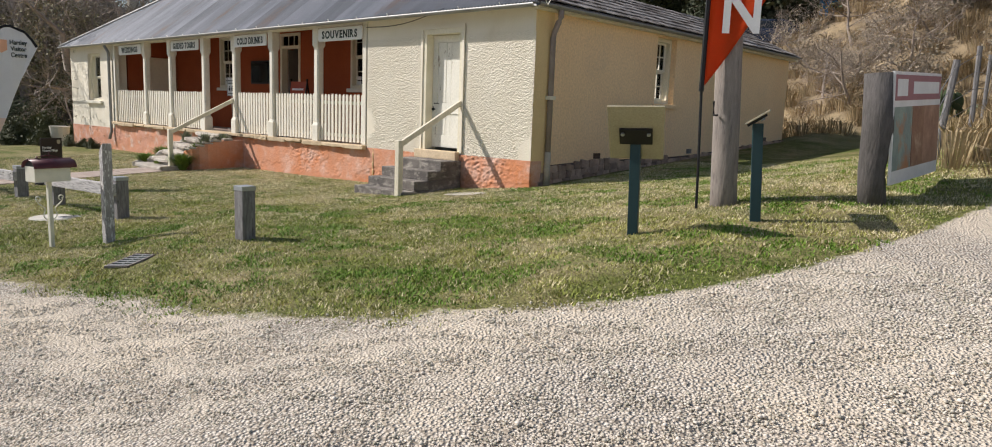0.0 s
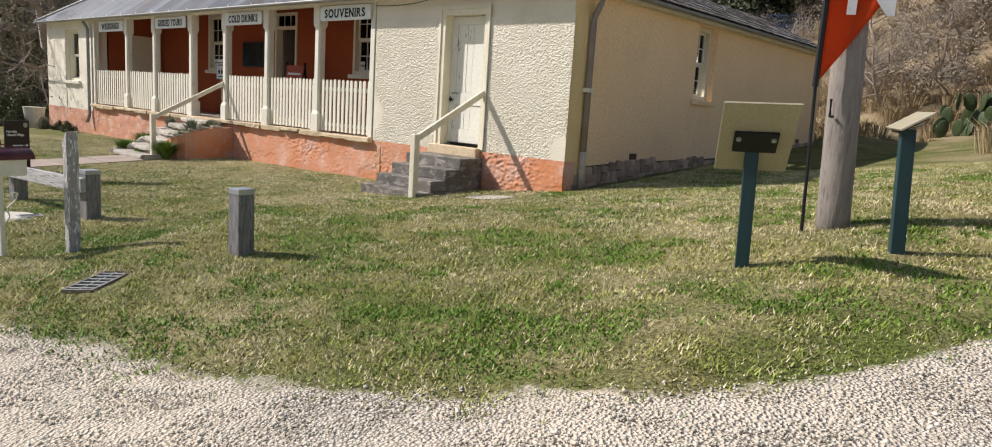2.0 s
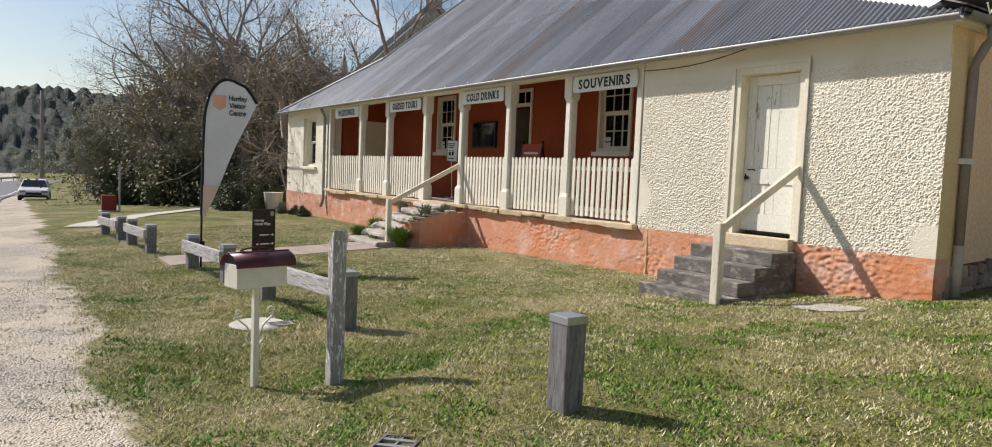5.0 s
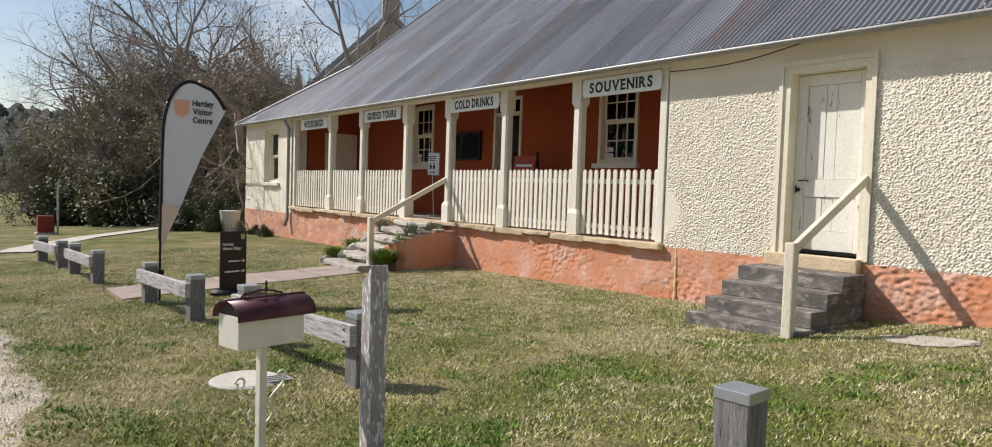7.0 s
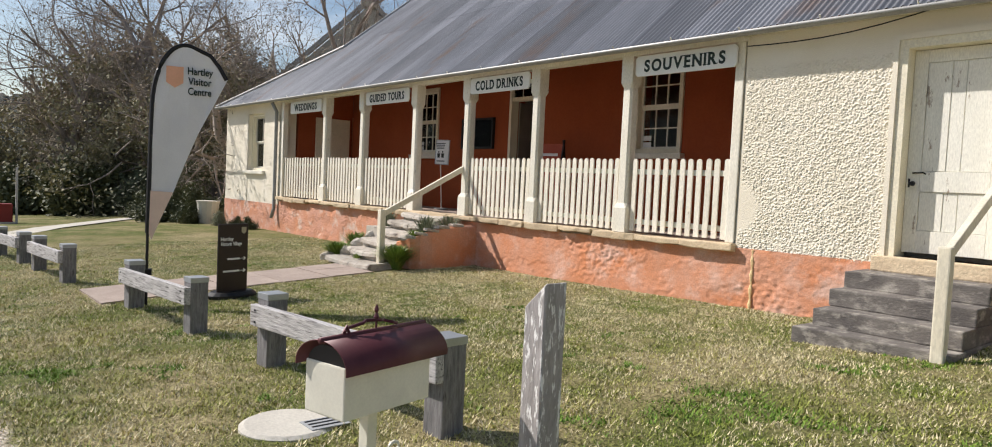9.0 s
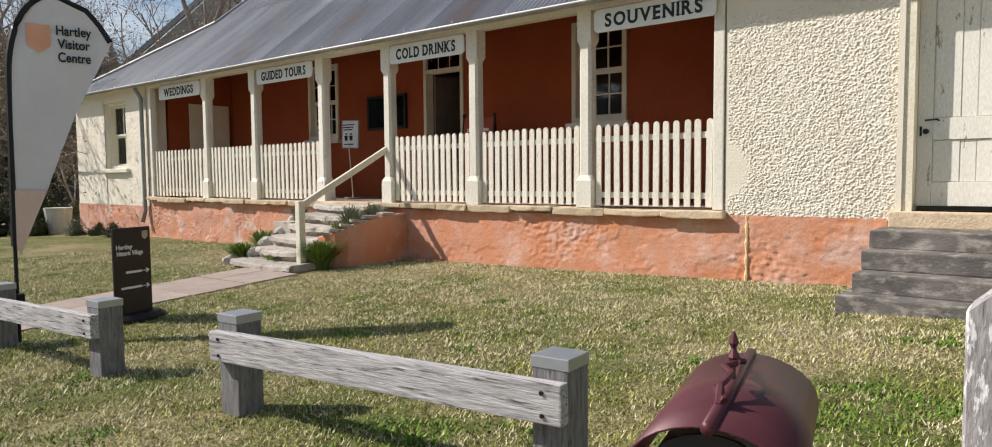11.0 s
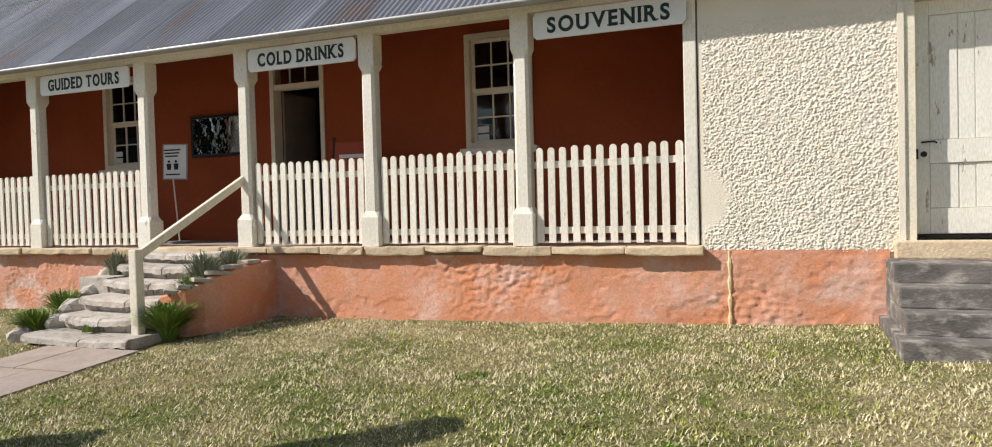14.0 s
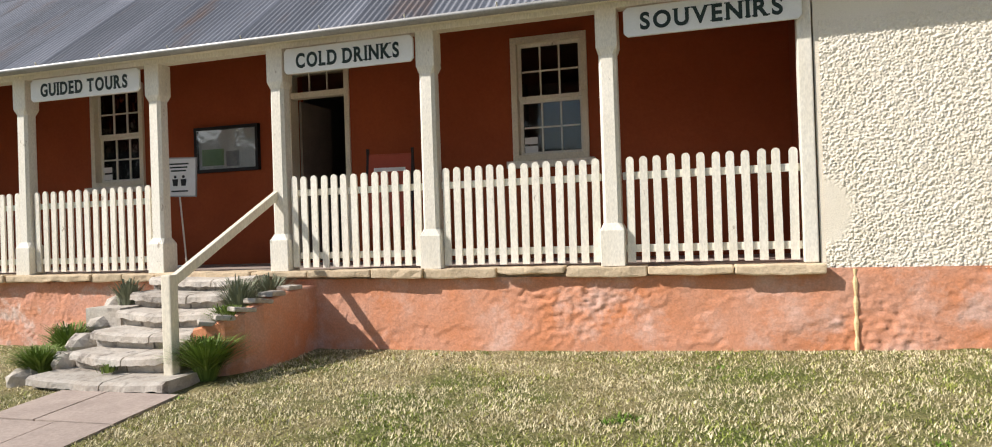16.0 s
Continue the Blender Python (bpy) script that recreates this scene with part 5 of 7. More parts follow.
def mailbox():
    cx, cy = -8.42, 3.61
    g = gz(cx, cy)
    yaw = math.degrees(math.atan2(0.91, -0.42)) - 192
    m = pose(cx, cy, 0, 0, 0, yaw)
    mb = thing("mailbox", "cream letterbox with a curved maroon metal roof on a thin post", "mailbox", (cx, cy, g))
    L, W, z0, z1 = 0.20, 0.098, 0.448, 0.624
    part("box", box(-L, L, -W, W, z0, z1, 0.006), M_MAILCREAM, mb, m=m)
    bm = bmesh.new()
    arc = [(W + 0.03) * Vector((math.cos(a), 0, math.sin(a) * 0.70)) for a in np.linspace(-0.10, math.pi + 0.10, 17)]
    rings = []
    for x, k in ((-L - 0.06, 1.0), (L + 0.02, 1.0)):
        for s in (1.0, 0.965):
            rings.append([bm.verts.new((x, v.x * s, z1 - 0.012 + v.z * s)) for v in arc])
    for i in range(16):
        for a, b in ((0, 2), (1, 3), (0, 1), (2, 3)):
            bm.faces.new((rings[a][i], rings[a][i + 1], rings[b][i + 1], rings[b][i]))
    bmesh.ops.recalc_face_normals(bm, faces=bm.faces)
    part("roof", bm, M_MAROON, mb, "curved maroon sheet-metal roof", m=m, smooth=True)
    part("roof_ridge", tube([(-L - 0.065, 0, z1 + 0.076), (L + 0.025, 0, z1 + 0.076)], 0.011, 10), M_MAROON, mb, m=m, smooth=True)
    # a solid plate, painted black for the shade inside the open end
    part("end_plate", prism([(-W + 0.01, z1 - 0.01)] + [((W - 0.005) * math.cos(a), z1 - 0.01 + (W - 0.03) * math.sin(a)) for a in np.linspace(0, math.pi, 12)], 0.006), M_BLACK, mb, "black plate standing in for the shaded opening under the roof", m=m @ Matrix(((0, 1, 0, L - 0.01), (1, 0, 0, 0), (0, 0, 1, 0), (0, 0, 0, 1))))
    part("post", box(-0.022, 0.022, -0.022, 0.022, g - 0.15, z0, 0.004), M_MAILCREAM, mb, m=m)
    for s in (-1, 1):
        curl = [(s * (0.03 + 0.10 * u + 0.025 * math.sin(u * 9)), 0, 0.02 + 0.25 * u) for u in np.linspace(0, 1, 12)]
        curl += [(s * (0.13 + 0.028 * math.cos(a) - 0.0), 0, 0.27 + 0.028 * math.sin(a)) for a in np.linspace(0, 4.4, 10)]
        part("scroll", tube(curl, 0.007, 6), M_MAILCREAM, mb, "cream wrought scroll", m=m @ Matrix.Translation((0, 0, -0.02)))
    vine = [(-0.12 + 0.25 * u, 0.01 * math.sin(u * 20), z1 + 0.092 + 0.025 * math.sin(u * math.pi)) for u in np.linspace(0, 1, 10)]
    part("finial_scroll", tube(vine, 0.006, 6), M_MAROON, mb, m=m)
    part("finial", tube([(-0.02, 0, z1 + 0.08), (-0.02, 0, z1 + 0.115), (-0.02, 0, z1 + 0.125), (-0.02, 0, z1 + 0.14), (-0.02, 0, z1 + 0.15), (-0.02, 0, z1 + 0.17)], [0.004, 0.004, 0.011, 0.004, 0.009, 0.002], 8), M_MAROON, mb, "small leaf-shaped finial", m=m)
    part("flag_arm", tube([(0.1, 0, z1 + 0.08), (0.115, 0, z1 + 0.11), (0.13, 0, z1 + 0.085)], 0.006, 6), M_MAROON, mb, m=m)


old_post()
mailbox()


def drain_cover():
    x, y = -10.25, 4.15
    g = gz(x, y)
    d = thing("drain_cover", "round pale concrete cover set in the lawn", "drain cover", (x, y, g))
    part("ring", tube([(x, y, g - 0.05), (x, y, g + 0.005), (x, y, g + 0.02)], [0.28, 0.28, 0.25], 24), M_CONC, d)
    part("plate", box(x + 0.05, x + 0.22, y + 0.05, y + 0.3, g + 0.0205, g + 0.026), M_GREY, d, "grey metal plate")
    for i in range(3):
        # slots are not cut; thin black strips paint their shade on the plate
        part("slot", box(x + 0.07 + i * 0.05, x + 0.085 + i * 0.05, y + 0.07, y + 0.28, g + 0.0265, g + 0.029), M_BLACK, d)


def grate():
    cx, cy, yaw = -6.38, 3.72, 128
    g = gz(cx, cy)
    t = thing("drain_grate", "rusty steel drain grate set in the grass", "drain grate", (cx, cy, g))
    tilt = pose(cx, cy, g - 0.006, 4, -1.5, 0) @ pose(0, 0, 0, 0, 0, yaw)
    # no hollow here: a black block stands for the shade below the bars
    part("pit", box(-0.25, 0.25, -0.10, 0.10, -0.06, -0.004), M_BLACK, t, m=tilt)
    part("frame", bmesh_frame(-0.27, 0.27, -0.12, 0.12, 0.02, 0.0, 0.022), M_IRON2, t, m=tilt)
    for i in range(6):
        x = -0.205 + i * 0.082
        part("bar", box(x - 0.014, x + 0.014, -0.099, 0.099, 0.001, 0.02), M_GUTTER, t, m=tilt)
    part("bar", box(-0.249, 0.249, -0.006, 0.006, 0.0005, 0.018), M_GUTTER, t, m=tilt)


def bmesh_frame(x0, x1, y0, y1, w, z0, z1):
    bm = bmesh.new()
    box(x0, x1, y0, y0 + w, z0, z1, bm=bm)
    box(x0, x1, y1 - w, y1, z0, z1, bm=bm)
    box(x0, x0 + w, y0 + w, y1 - w, z0, z1, bm=bm)
    box(x1 - w, x1, y0 + w, y1 - w, z0, z1, bm=bm)
    return bm


drain_cover()
grate()


def village_sign():
    x, y = -15.1, 5.58
    g = gz(x, y)
    s = thing("village_sign", "dark brown freestanding information sign on an oval base", "sign", (x, y, g))
    m = Matrix.Translation((x, y, g)) @ Matrix(((-0.31, -0.95, 0, 0), (0.95, -0.31, 0, 0), (0, 0, 1, 0), (0, 0, 0, 1)))
    part("panel", box(-0.215, 0.215, -0.015, 0.015, 0.06, 0.90, 0.008), M_BROWNSIGN, s, m=m)
    part("foot", tube([(0, 0, 0), (0, 0, 0.04), (0, 0, 0.075)], [0.34, 0.34, 0.28], 20), M_BLACK, s, "black oval base", m=m @ Matrix.Diagonal((1, 0.62, 1, 1)))
    face = m
    t = face @ Matrix.Translation((0, 0.017, 0)) @ pose(0, 0, 0, 0, 0, 180)
    t2 = face @ Matrix.Translation((0, -0.017, 0))
    for side in (t2, t):
        lettering("Hartley", 0.062, M_WHITE, s, side @ Matrix.Translation((-0.10, 0, 0.715)))
        lettering("Historic Village", 0.062, M_WHITE, s, side @ Matrix.Translation((-0.035, 0, 0.655)), width=0.30)
        for zz in (0.46, 0.31):
            part("text_bar", box(-0.09 if zz > 0.4 else -0.15, 0.09, -0.004, 0.0, zz, zz + 0.022), M_WHITE, s, m=side.copy())
            part("arrow", prism([(0.10, zz + 0.008), (0.16, zz + 0.008), (0.145, zz + 0.03), (0.155, zz + 0.035), (0.185, zz + 0.011), (0.155, zz - 0.013), (0.145, zz - 0.008), (0.16, zz + 0.014), (0.10, zz + 0.014)], 0.003), M_WHITE, s, m=side @ Matrix.Translation((0, -0.003, 0)))
        part("badge", prism([(0.11, 0.80), (0.145, 0.775), (0.18, 0.80), (0.18, 0.86), (0.11, 0.86)], 0.003), M_BEIGE, s, m=side @ Matrix.Translation((0, -0.003, 0)))


def teardrop_banner():
    x, y = -15.06, 4.60
    g = gz(x, y)
    b = thing("teardrop_banner", "tall white teardrop banner flag with a black edge", "banner", (x, y, g))
    d = Vector((0.24, 0.97, 0)).normalized()
    m = Matrix(((d.x, -d.y, 0, x), (d.y, d.x, 0, y), (0, 0, 1, 0), (0, 0, 0, 1)))
    arc = [(0.0 + 0.02 * u, 0.5 + 1.45 * u) for u in np.linspace(0, 1, 8)]
    arc += [(0.02 + 0.34 - 0.34 * math.cos(a), 1.95 + 0.70 * math.sin(a)) for a in np.linspace(0.15, 1.75, 12)]
    tip = (0.80, 2.30)
    arc += [(0.62, 2.56), (0.72, 2.44), tip]
    back = [(0.66, 2.0), (0.50, 1.66), (0.37, 1.32), (0.25, 0.98), (0.12, 0.66), (0.03, 0.42)]
    outline = arc + back
    bm = bmesh.new()
    front = [bm.verts.new((u, 0.012 * math.sin(u * 7 + z * 3), z)) for u, z in outline]
    bm.faces.new(front)
    bmesh.ops.triangulate(bm, faces=bm.faces[:])
    bmesh.ops.solidify(bm, geom=bm.faces[:], thickness=0.004)
    cloth = part("cloth", bm, M_BANNER, b, m=m)
    lower = [(0.005, 0.98)] + [(0.245, 0.97), (0.12, 0.66), (0.03, 0.42), (0.0, 0.5)]
    for s in (-1, 1):
        part("peach_print", prism(lower, 0.001), M_PEACHPRINT, b, "peach fade at the foot of the banner", m=m @ Matrix.Translation((0, 0.012 * s + (0.002 if s > 0 else -0.014) + 0.006, 0)))
    edge = [(u - 0.012, 0.0, z) for u, z in arc]
    part("sleeve", tube(edge, 0.026, 6), M_BLACK, b, "black pole sleeve", m=m)
    part("pole", tube([(-0.012, 0, g - 0.05), (-0.01, 0, 0.55)], 0.016, 8), M_BLACK, b, m=m)
    part("bracket", box(-0.06, 0.04, -0.05, 0.05, 0.02, 0.09, 0.005), M_BLACK, b, m=m)
    for s, off in ((0, -0.022), (180, 0.022)):
        for i, w in enumerate(("Hartley", "Visitor", "Centre")):
            lettering(w, 0.115, M_INK, b, (m @ pose(0.50, off, 2.36 - i * 0.115, 0, 0, s)), width=0.27 if i == 0 else 0.25)
        part("badge", prism([(-0.09, -0.06), (0.0, -0.12), (0.09, -0.06), (0.09, 0.12), (-0.09, 0.12)], 0.002), M_PINK, b, "peach badge", m=m @ pose(0.235, off, 2.28, 0, 0, s))


M_PEACHPRINT = plain("faded_peach_print", (0.74, 0.56, 0.46), 0.8)
village_sign()
teardrop_banner()


# ---- signs and pole at the east end ----
def lectern_sign(base, panel_mid, across, slope_dir, width, length, label):
    x, y = base
    g = gz(x, y)
    s = thing("lectern_sign", label, "information sign", (x, y, g), "teal-posted information signs")
    mid, a = Vector(panel_mid), Vector(across).normalized()
    u = Vector(slope_dir).normalized()
    n = a.cross(u).normalized()
    m = Matrix(((a.x, u.x, n.x, mid.x), (a.y, u.y, n.y, mid.y), (a.z, u.z, n.z, mid.z), (0, 0, 0, 1)))
    part("panel", box(-width / 2, width / 2, -length / 2, length / 2, -0.004, 0.010, 0.003), M_BEIGE, s, "beige-backed sign panel", m=m)
    part("bracket", box(-0.14, 0.14, -0.11, 0.07, 0.0105, 0.034, 0.004), M_BLACK, s, "dark mounting bracket", m=m)
    for dx in (-0.11, 0.11):
        part("bolt", tube([(dx, 0.02, 0.034), (dx, 0.02, 0.047)], 0.017, 8), M_ZINC, s, m=m)
    part("post", box(-0.045, 0.045, -0.045, 0.045, g - 0.2, mid.z - 0.06, 0.006), M_TEAL, s, "dark teal steel post", m=pose(x, y, 0, 0, 0, 25))
    return s


lecterns = [lectern_sign((-2.46, 6.50), (-2.40, 6.40, 1.29), (0.86, 0.42, 0.0), (0.22, -0.40, 0.46), 0.47, 0.64, "beige-backed lectern sign on a dark teal post"),
            lectern_sign((-1.67, 7.24), (-1.66, 7.22, 1.47), (-0.37, 0.93, 0.0), (0.80, 0.32, 0.50), 0.60, 0.22, "small tilted sign seen edge-on on a teal post")]


def power_pole(x, y, h, r, label, arms=True):
    g = gz(x, y)
    p = thing("power_pole", label, "power pole", (x, y, g))
    part("shaft", tube([(x, y, g - 0.3), (x, y, g + 0.2), (x + 0.02, y, g + h * 0.5), (x + 0.05, y, g + h)], [r * 1.06, r, r * 0.88, r * 0.7], 14), M_BARK, p, smooth=True)
    if arms:
        part("crossarm", box(x - 0.06, x + 0.06, y - 1.1, y + 1.1, g + h - 0.9, g + h - 0.78, 0.01), M_BARK, p)
        for dy in (-0.95, -0.4, 0.4, 0.95):
            part("insulator", tube([(x, y + dy, g + h - 0.78), (x, y + dy, g + h - 0.62)], 0.04, 8), M_ZINC, p)
    return p


near_pole = power_pole(-2.33, 8.0, 8.5, 0.132, "thick grey wooden power pole with small tags", arms=False)
part("bracket", tube([(-2.36, 7.86, 1.48), (-2.36, 7.78, 1.48), (-2.36, 7.78, 1.62)], 0.012, 6), M_BLACK, near_pole, "rusty step bracket")
part("tag", box(-2.35, -2.26, 7.872, 7.878, 3.35, 3.47), M_BEIGE, near_pole, "yellow pole tag")
part("tag", box(-2.34, -2.27, 7.880, 7.886, 3.55, 3.68), M_ORFLAG, near_pole, "small orange tag")


def orange_flag():
    x, y = -2.52, 7.70
    g = gz(x, y)
    f = thing("orange_flag", "bright orange feather flag with a white letter beside the pole", "flag", (x, y, g))
    d = Vector((0.88, 0.47, 0)).normalized()
    m = Matrix(((d.x, -d.y, 0, x), (d.y, d.x, 0, y), (0, 0, 1, 0), (0, 0, 0, 1)))
    bm = bmesh.new()
    rows = []
    for k in range(26):
        z = 1.76 + 2.6 * k / 25
        w = 0.60 * min(1.0, ((z - 1.76) / 0.98) ** 0.9) if k else 0.01
        w = w if z < 3.5 else w * max(0.2, 1 - (z - 3.5) * 0.7)
        rows.append([bm.verts.new((0.02 + w * u, 0.035 * math.sin(u * 4 + z * 2.6) * u, z)) for u in np.linspace(0, 1, 7)])
    for p, q in zip(rows, rows[1:]):
        for i in range(6):
            bm.faces.new((p[i], p[i + 1], q[i + 1], q[i]))
    bmesh.ops.solidify(bm, geom=bm.faces[:], thickness=0.003)
    part("cloth", bm, M_ORFLAG, f, m=m, smooth=True)
    lettering("N", 0.60, M_WHITE, f, m @ Matrix.Translation((0.32, -0.045, 2.45)), "large white letter", stretch=0.85)
    part("sleeve", tube([(0.0, 0, 1.7), (0.0, 0, 4.4)], 0.024, 6), M_BLACK, f, "black sleeve edge", m=m)
    part("pole", tube([(0.045, 0, g - 0.1), (0.03, 0, 0.9), (0.0, 0, 1.75)], 0.014, 8), M_BLACK, f, m=m)


orange_flag()


def gallery_sign():
    x, y = -1.06, 8.52
    g = gz(x, y)
    s = thing("gallery_sign", "faded pink and green printed sign board fixed to a log post", "sign", (x, y, g))
    bm = tube([(x, y, g - 0.2), (x - 0.03, y, g + 0.3), (x + 0.01, y, g + 0.7), (x, y, 1.92)], [0.135, 0.12, 0.14, 0.128], 14)
    part("post", bm, M_POSTLOG, s, "dark rough log post", smooth=True)
    a = Vector((0.03, 1.62, 0.06))
    yaw = math.degrees(math.atan2(a.y, a.x))
    m = pose(x + 0.13, y - 0.02, 0, 0, 0, yaw)
    part("panel", box(0, 1.7, -0.012, 0.012, 0.87, 1.93, 0.003), M_WHITE, s, m=m)
    for side in (-1, 1):
        mm = m @ Matrix.Translation((0, side * 0.0145, 0))
        part("heading_band", box(0.03, 1.67, -0.002, 0.002, 1.66, 1.90), M_PINKBAND, s, "dusty pink heading band", m=mm.copy())
        part("text_bar", box(0.62, 1.6, -0.003, 0.003, 1.72, 1.84), M_PAPER, s, m=mm.copy())
        part("badge", box(0.08, 0.42, -0.003, 0.003, 1.70, 1.86), M_PAPER, s, m=mm.copy())
        part("picture", box(0.03, 0.62, -0.002, 0.002, 1.0, 1.60), M_TEALPIC, s, "green picture panel", m=mm.copy())
        part("picture", box(0.64, 1.06, -0.002, 0.002, 1.0, 1.60), M_BROWNPIC, s, "brown picture panel", m=mm.copy())
        part("picture", box(1.061, 1.67, -0.002, 0.002, 1.0, 1.60), M_PEACHPIC, s, "brown picture panel", m=mm.copy())
    return s


M_POSTLOG = material("dark_log", (0.12, 0.11, 0.105), (0.08, 0.075, 0.07), 6, 0.9, bump=0.012, bump_scale=12, stretch=(5, 5, 1))
M_PINKBAND = plain("dusty_pink_print", (0.36, 0.17, 0.19), 0.6)
M_BROWNPIC = material("brown_print", (0.34, 0.19, 0.12), (0.22, 0.11, 0.07), 4, 0.6, spots=(0.55, 0.40, 0.28), spot_scale=3)
M_PEACHPIC = material("tan_print", (0.46, 0.28, 0.19), (0.30, 0.16, 0.11), 4, 0.6, spots=(0.20, 0.10, 0.07), spot_scale=3)
M_TEALPIC = material("teal_and_rust_print", (0.28, 0.36, 0.32), (0.20, 0.26, 0.24), 5, 0.6, spots=(0.42, 0.20, 0.10), spot_scale=2.2, spot_at=(0.5, 0.62))
log_sign = gallery_sign()


def wire_fence():
    f = thing("wire_fence", "leaning dark steel posts with thin wires along the bank", "fence", (-1.3, 12.4, 1.1))
    tops = [(-1.25, 12.4, 2.35), (-1.75, 16.8, 2.95), (-2.3, 21.5, 3.2), (-2.9, 26.5, 4.2)]
    feet = [(-1.38, 12.4), (-1.72, 16.8), (-2.3, 21.5), (-2.9, 26.5)]
    for (x, y), t in zip(feet, tops):
        part("post", tube([(x, y, gz(x, y) - 0.2), t], 0.045, 7), M_POST, f)
    for k in range(5):
        u = 0.2 + 0.18 * k
        pts = [(Vector((x, y, gz(x, y))).lerp(Vector(t), u)) for (x, y), t in zip(feet, tops)]
        part("wire", tube([(-0.95, 10.1, 1.0 + 0.2 * k)] + pts, 0.006, 4), M_GUTTER, f)


wire_fence()


def lean(ob, amount):
    """Tilts a whole thing about its foot, to the south-west."""
    ob.matrix_basis = ob.matrix_basis @ Matrix.Rotation(amount, 4, Vector((0.69, -0.72, 0)))


lean(near_pole, 0.05)
lean(log_sign, 0.07)
lean(lecterns[0], 0.03)
lean(lecterns[1], 0.06)


# ---- paths ----
def stone_path():
    path = thing("stone_path", "flagstone path from the barrier to the entrance steps", "path", (-16.4, 6.0, gz(-16.4, 6.0)), kind="structure")
    rnd = random.Random(11)
    n = 5
    for i in range(n):
        y0, y1 = 4.18 + (8.14 - 4.18) * i / n, 4.18 + (8.14 - 4.18) * (i + 1) / n
        ca = -15.95 - 0.72 * (i / n) ** 0.8
        cb = -15.95 - 0.72 * ((i + 1) / n) ** 0.8
        parts = [-0.62, rnd.uniform(-0.15, 0.15), 0.62]
        for p, q in zip(parts, parts[1:]):
            bm = bmesh.new()
            cs = [(ca + p + 0.008, y0 + 0.008), (ca + q - 0.008, y0 + 0.008), (cb + q - 0.008, y1 - 0.008), (cb + p + 0.008, y1 - 0.008)]
            lift = rnd.uniform(0.014, 0.024)
            topv = [bm.verts.new((x, y, gz(x, y) + lift)) for x, y in cs]
            botv = [bm.verts.new((x, y, gz(x, y) - 0.08)) for x, y in cs]
            bm.faces.new(topv)
            for k in range(4):
                bm.faces.new((topv[k], botv[k], botv[(k + 1) % 4], topv[(k + 1) % 4]))
            bmesh.ops.recalc_face_normals(bm, faces=bm.faces)
            part("flagstone", bm, M_FLAG, path)


def concrete_path():
    pts = [Vector((-23.6, 3.5)), Vector((-24.6, 3.85)), Vector((-28.5, 5.6)), Vector((-34.0, 8.6)), Vector((-36.0, 10.0))]
    verts, faces = [], []
    for i, p in enumerate(pts):
        d = (pts[min(i + 1, len(pts) - 1)] - pts[max(i - 1, 0)]).normalized()
        n = Vector((-d.y, d.x)) * 0.36
        for q in (p - n, p + n):
            verts.append((q.x, q.y, gz(q.x, q.y) + 0.03))
        if i:
            faces.append((2 * i - 2, 2 * i - 1, 2 * i + 1, 2 * i))
    ob = raw("pavement", verts, faces, M_CONC, None, "narrow pale concrete path across the lawn", kind="structure")
    tagged(ob, category="path")


def corner_slab():
    bm = bmesh.new()
    for k in range(9):
        a = k * math.tau / 9
        bm.verts.new((-7.25 + 0.42 * math.cos(a) * (1 + 0.15 * math.sin(3 * a)), 9.15 + 0.24 * math.sin(a), 0))
    f = bm.faces.new(bm.verts)
    for v in bm.verts:
        v.co.z = gz(v.co.x, v.co.y) + 0.012
    bmesh.ops.solidify(bm, geom=[f], thickness=0.12)
    ob = part("stone_slab", bm, M_STONE, None, "")
    tagged(ob, "flat worn stone slab half sunk in the grass", "stone slab")


stone_path()
concrete_path()
corner_slab()


# ---- plants by the steps ----
def strap_clump(name, x, y, z, n, height, spread, mat, label, category, seed, width=0.0085):
    rnd = random.Random(seed)
    n = int(n * 1.7)
    verts, faces = [], []
    for _ in range(n):
        a, lean, h = rnd.uniform(0, math.tau), rnd.uniform(0.15, 1.0) * spread, height * rnd.uniform(0.6, 1.1)
        d = Vector((math.cos(a), math.sin(a), 0))
        s = Vector((-d.y, d.x, 0)) * width * rnd.uniform(0.7, 1.2)
        base = Vector((x, y, z)) + d * rnd.uniform(0, 0.08)
        k = len(verts)
        for u, w in ((0, 1.0), (0.45, 1.0), (0.8, 0.7)):
            p = base + d * lean * u * u + Vector((0, 0, h * (u - 0.35 * u * u * (lean / max(spread, 0.01)))))
            verts += [tuple(p - s * w), tuple(p + s * w)]
        verts.append(tuple(base + d * lean + Vector((0, 0, h * 0.72))))
        faces += [(k, k + 1, k + 3, k + 2), (k + 2, k + 3, k + 5, k + 4), (k + 4, k + 5, k + 6)]
    ob = raw(name, verts, faces, mat)
    return tagged(ob, label, category)


strap_clump("strap_leaf_plant", -16.22, 8.66, gz(-16.2, 8.66), 420, 0.50, 0.44, M_PLANT, "bushy green strap-leaved clump beside the steps", "plant", 1)
strap_clump("strap_leaf_plant", -18.02, 8.55, gz(-18.0, 8.55), 330, 0.40, 0.36, M_PLANT, "bushy green strap-leaved clump beside the steps", "plant", 2)
strap_clump("strap_leaf_plant", -18.15, 9.0, gz(-18.1, 9.0) + 0.05, 260, 0.52, 0.34, M_PLANT, "bushy green strap-leaved clump beside the steps", "plant", 3)
strap_clump("herb_plant", -17.95, 9.55, 0.30, 120, 0.42, 0.20, M_GREYPLANT, "grey-green upright herb beside the steps", "plant", 4, 0.009)
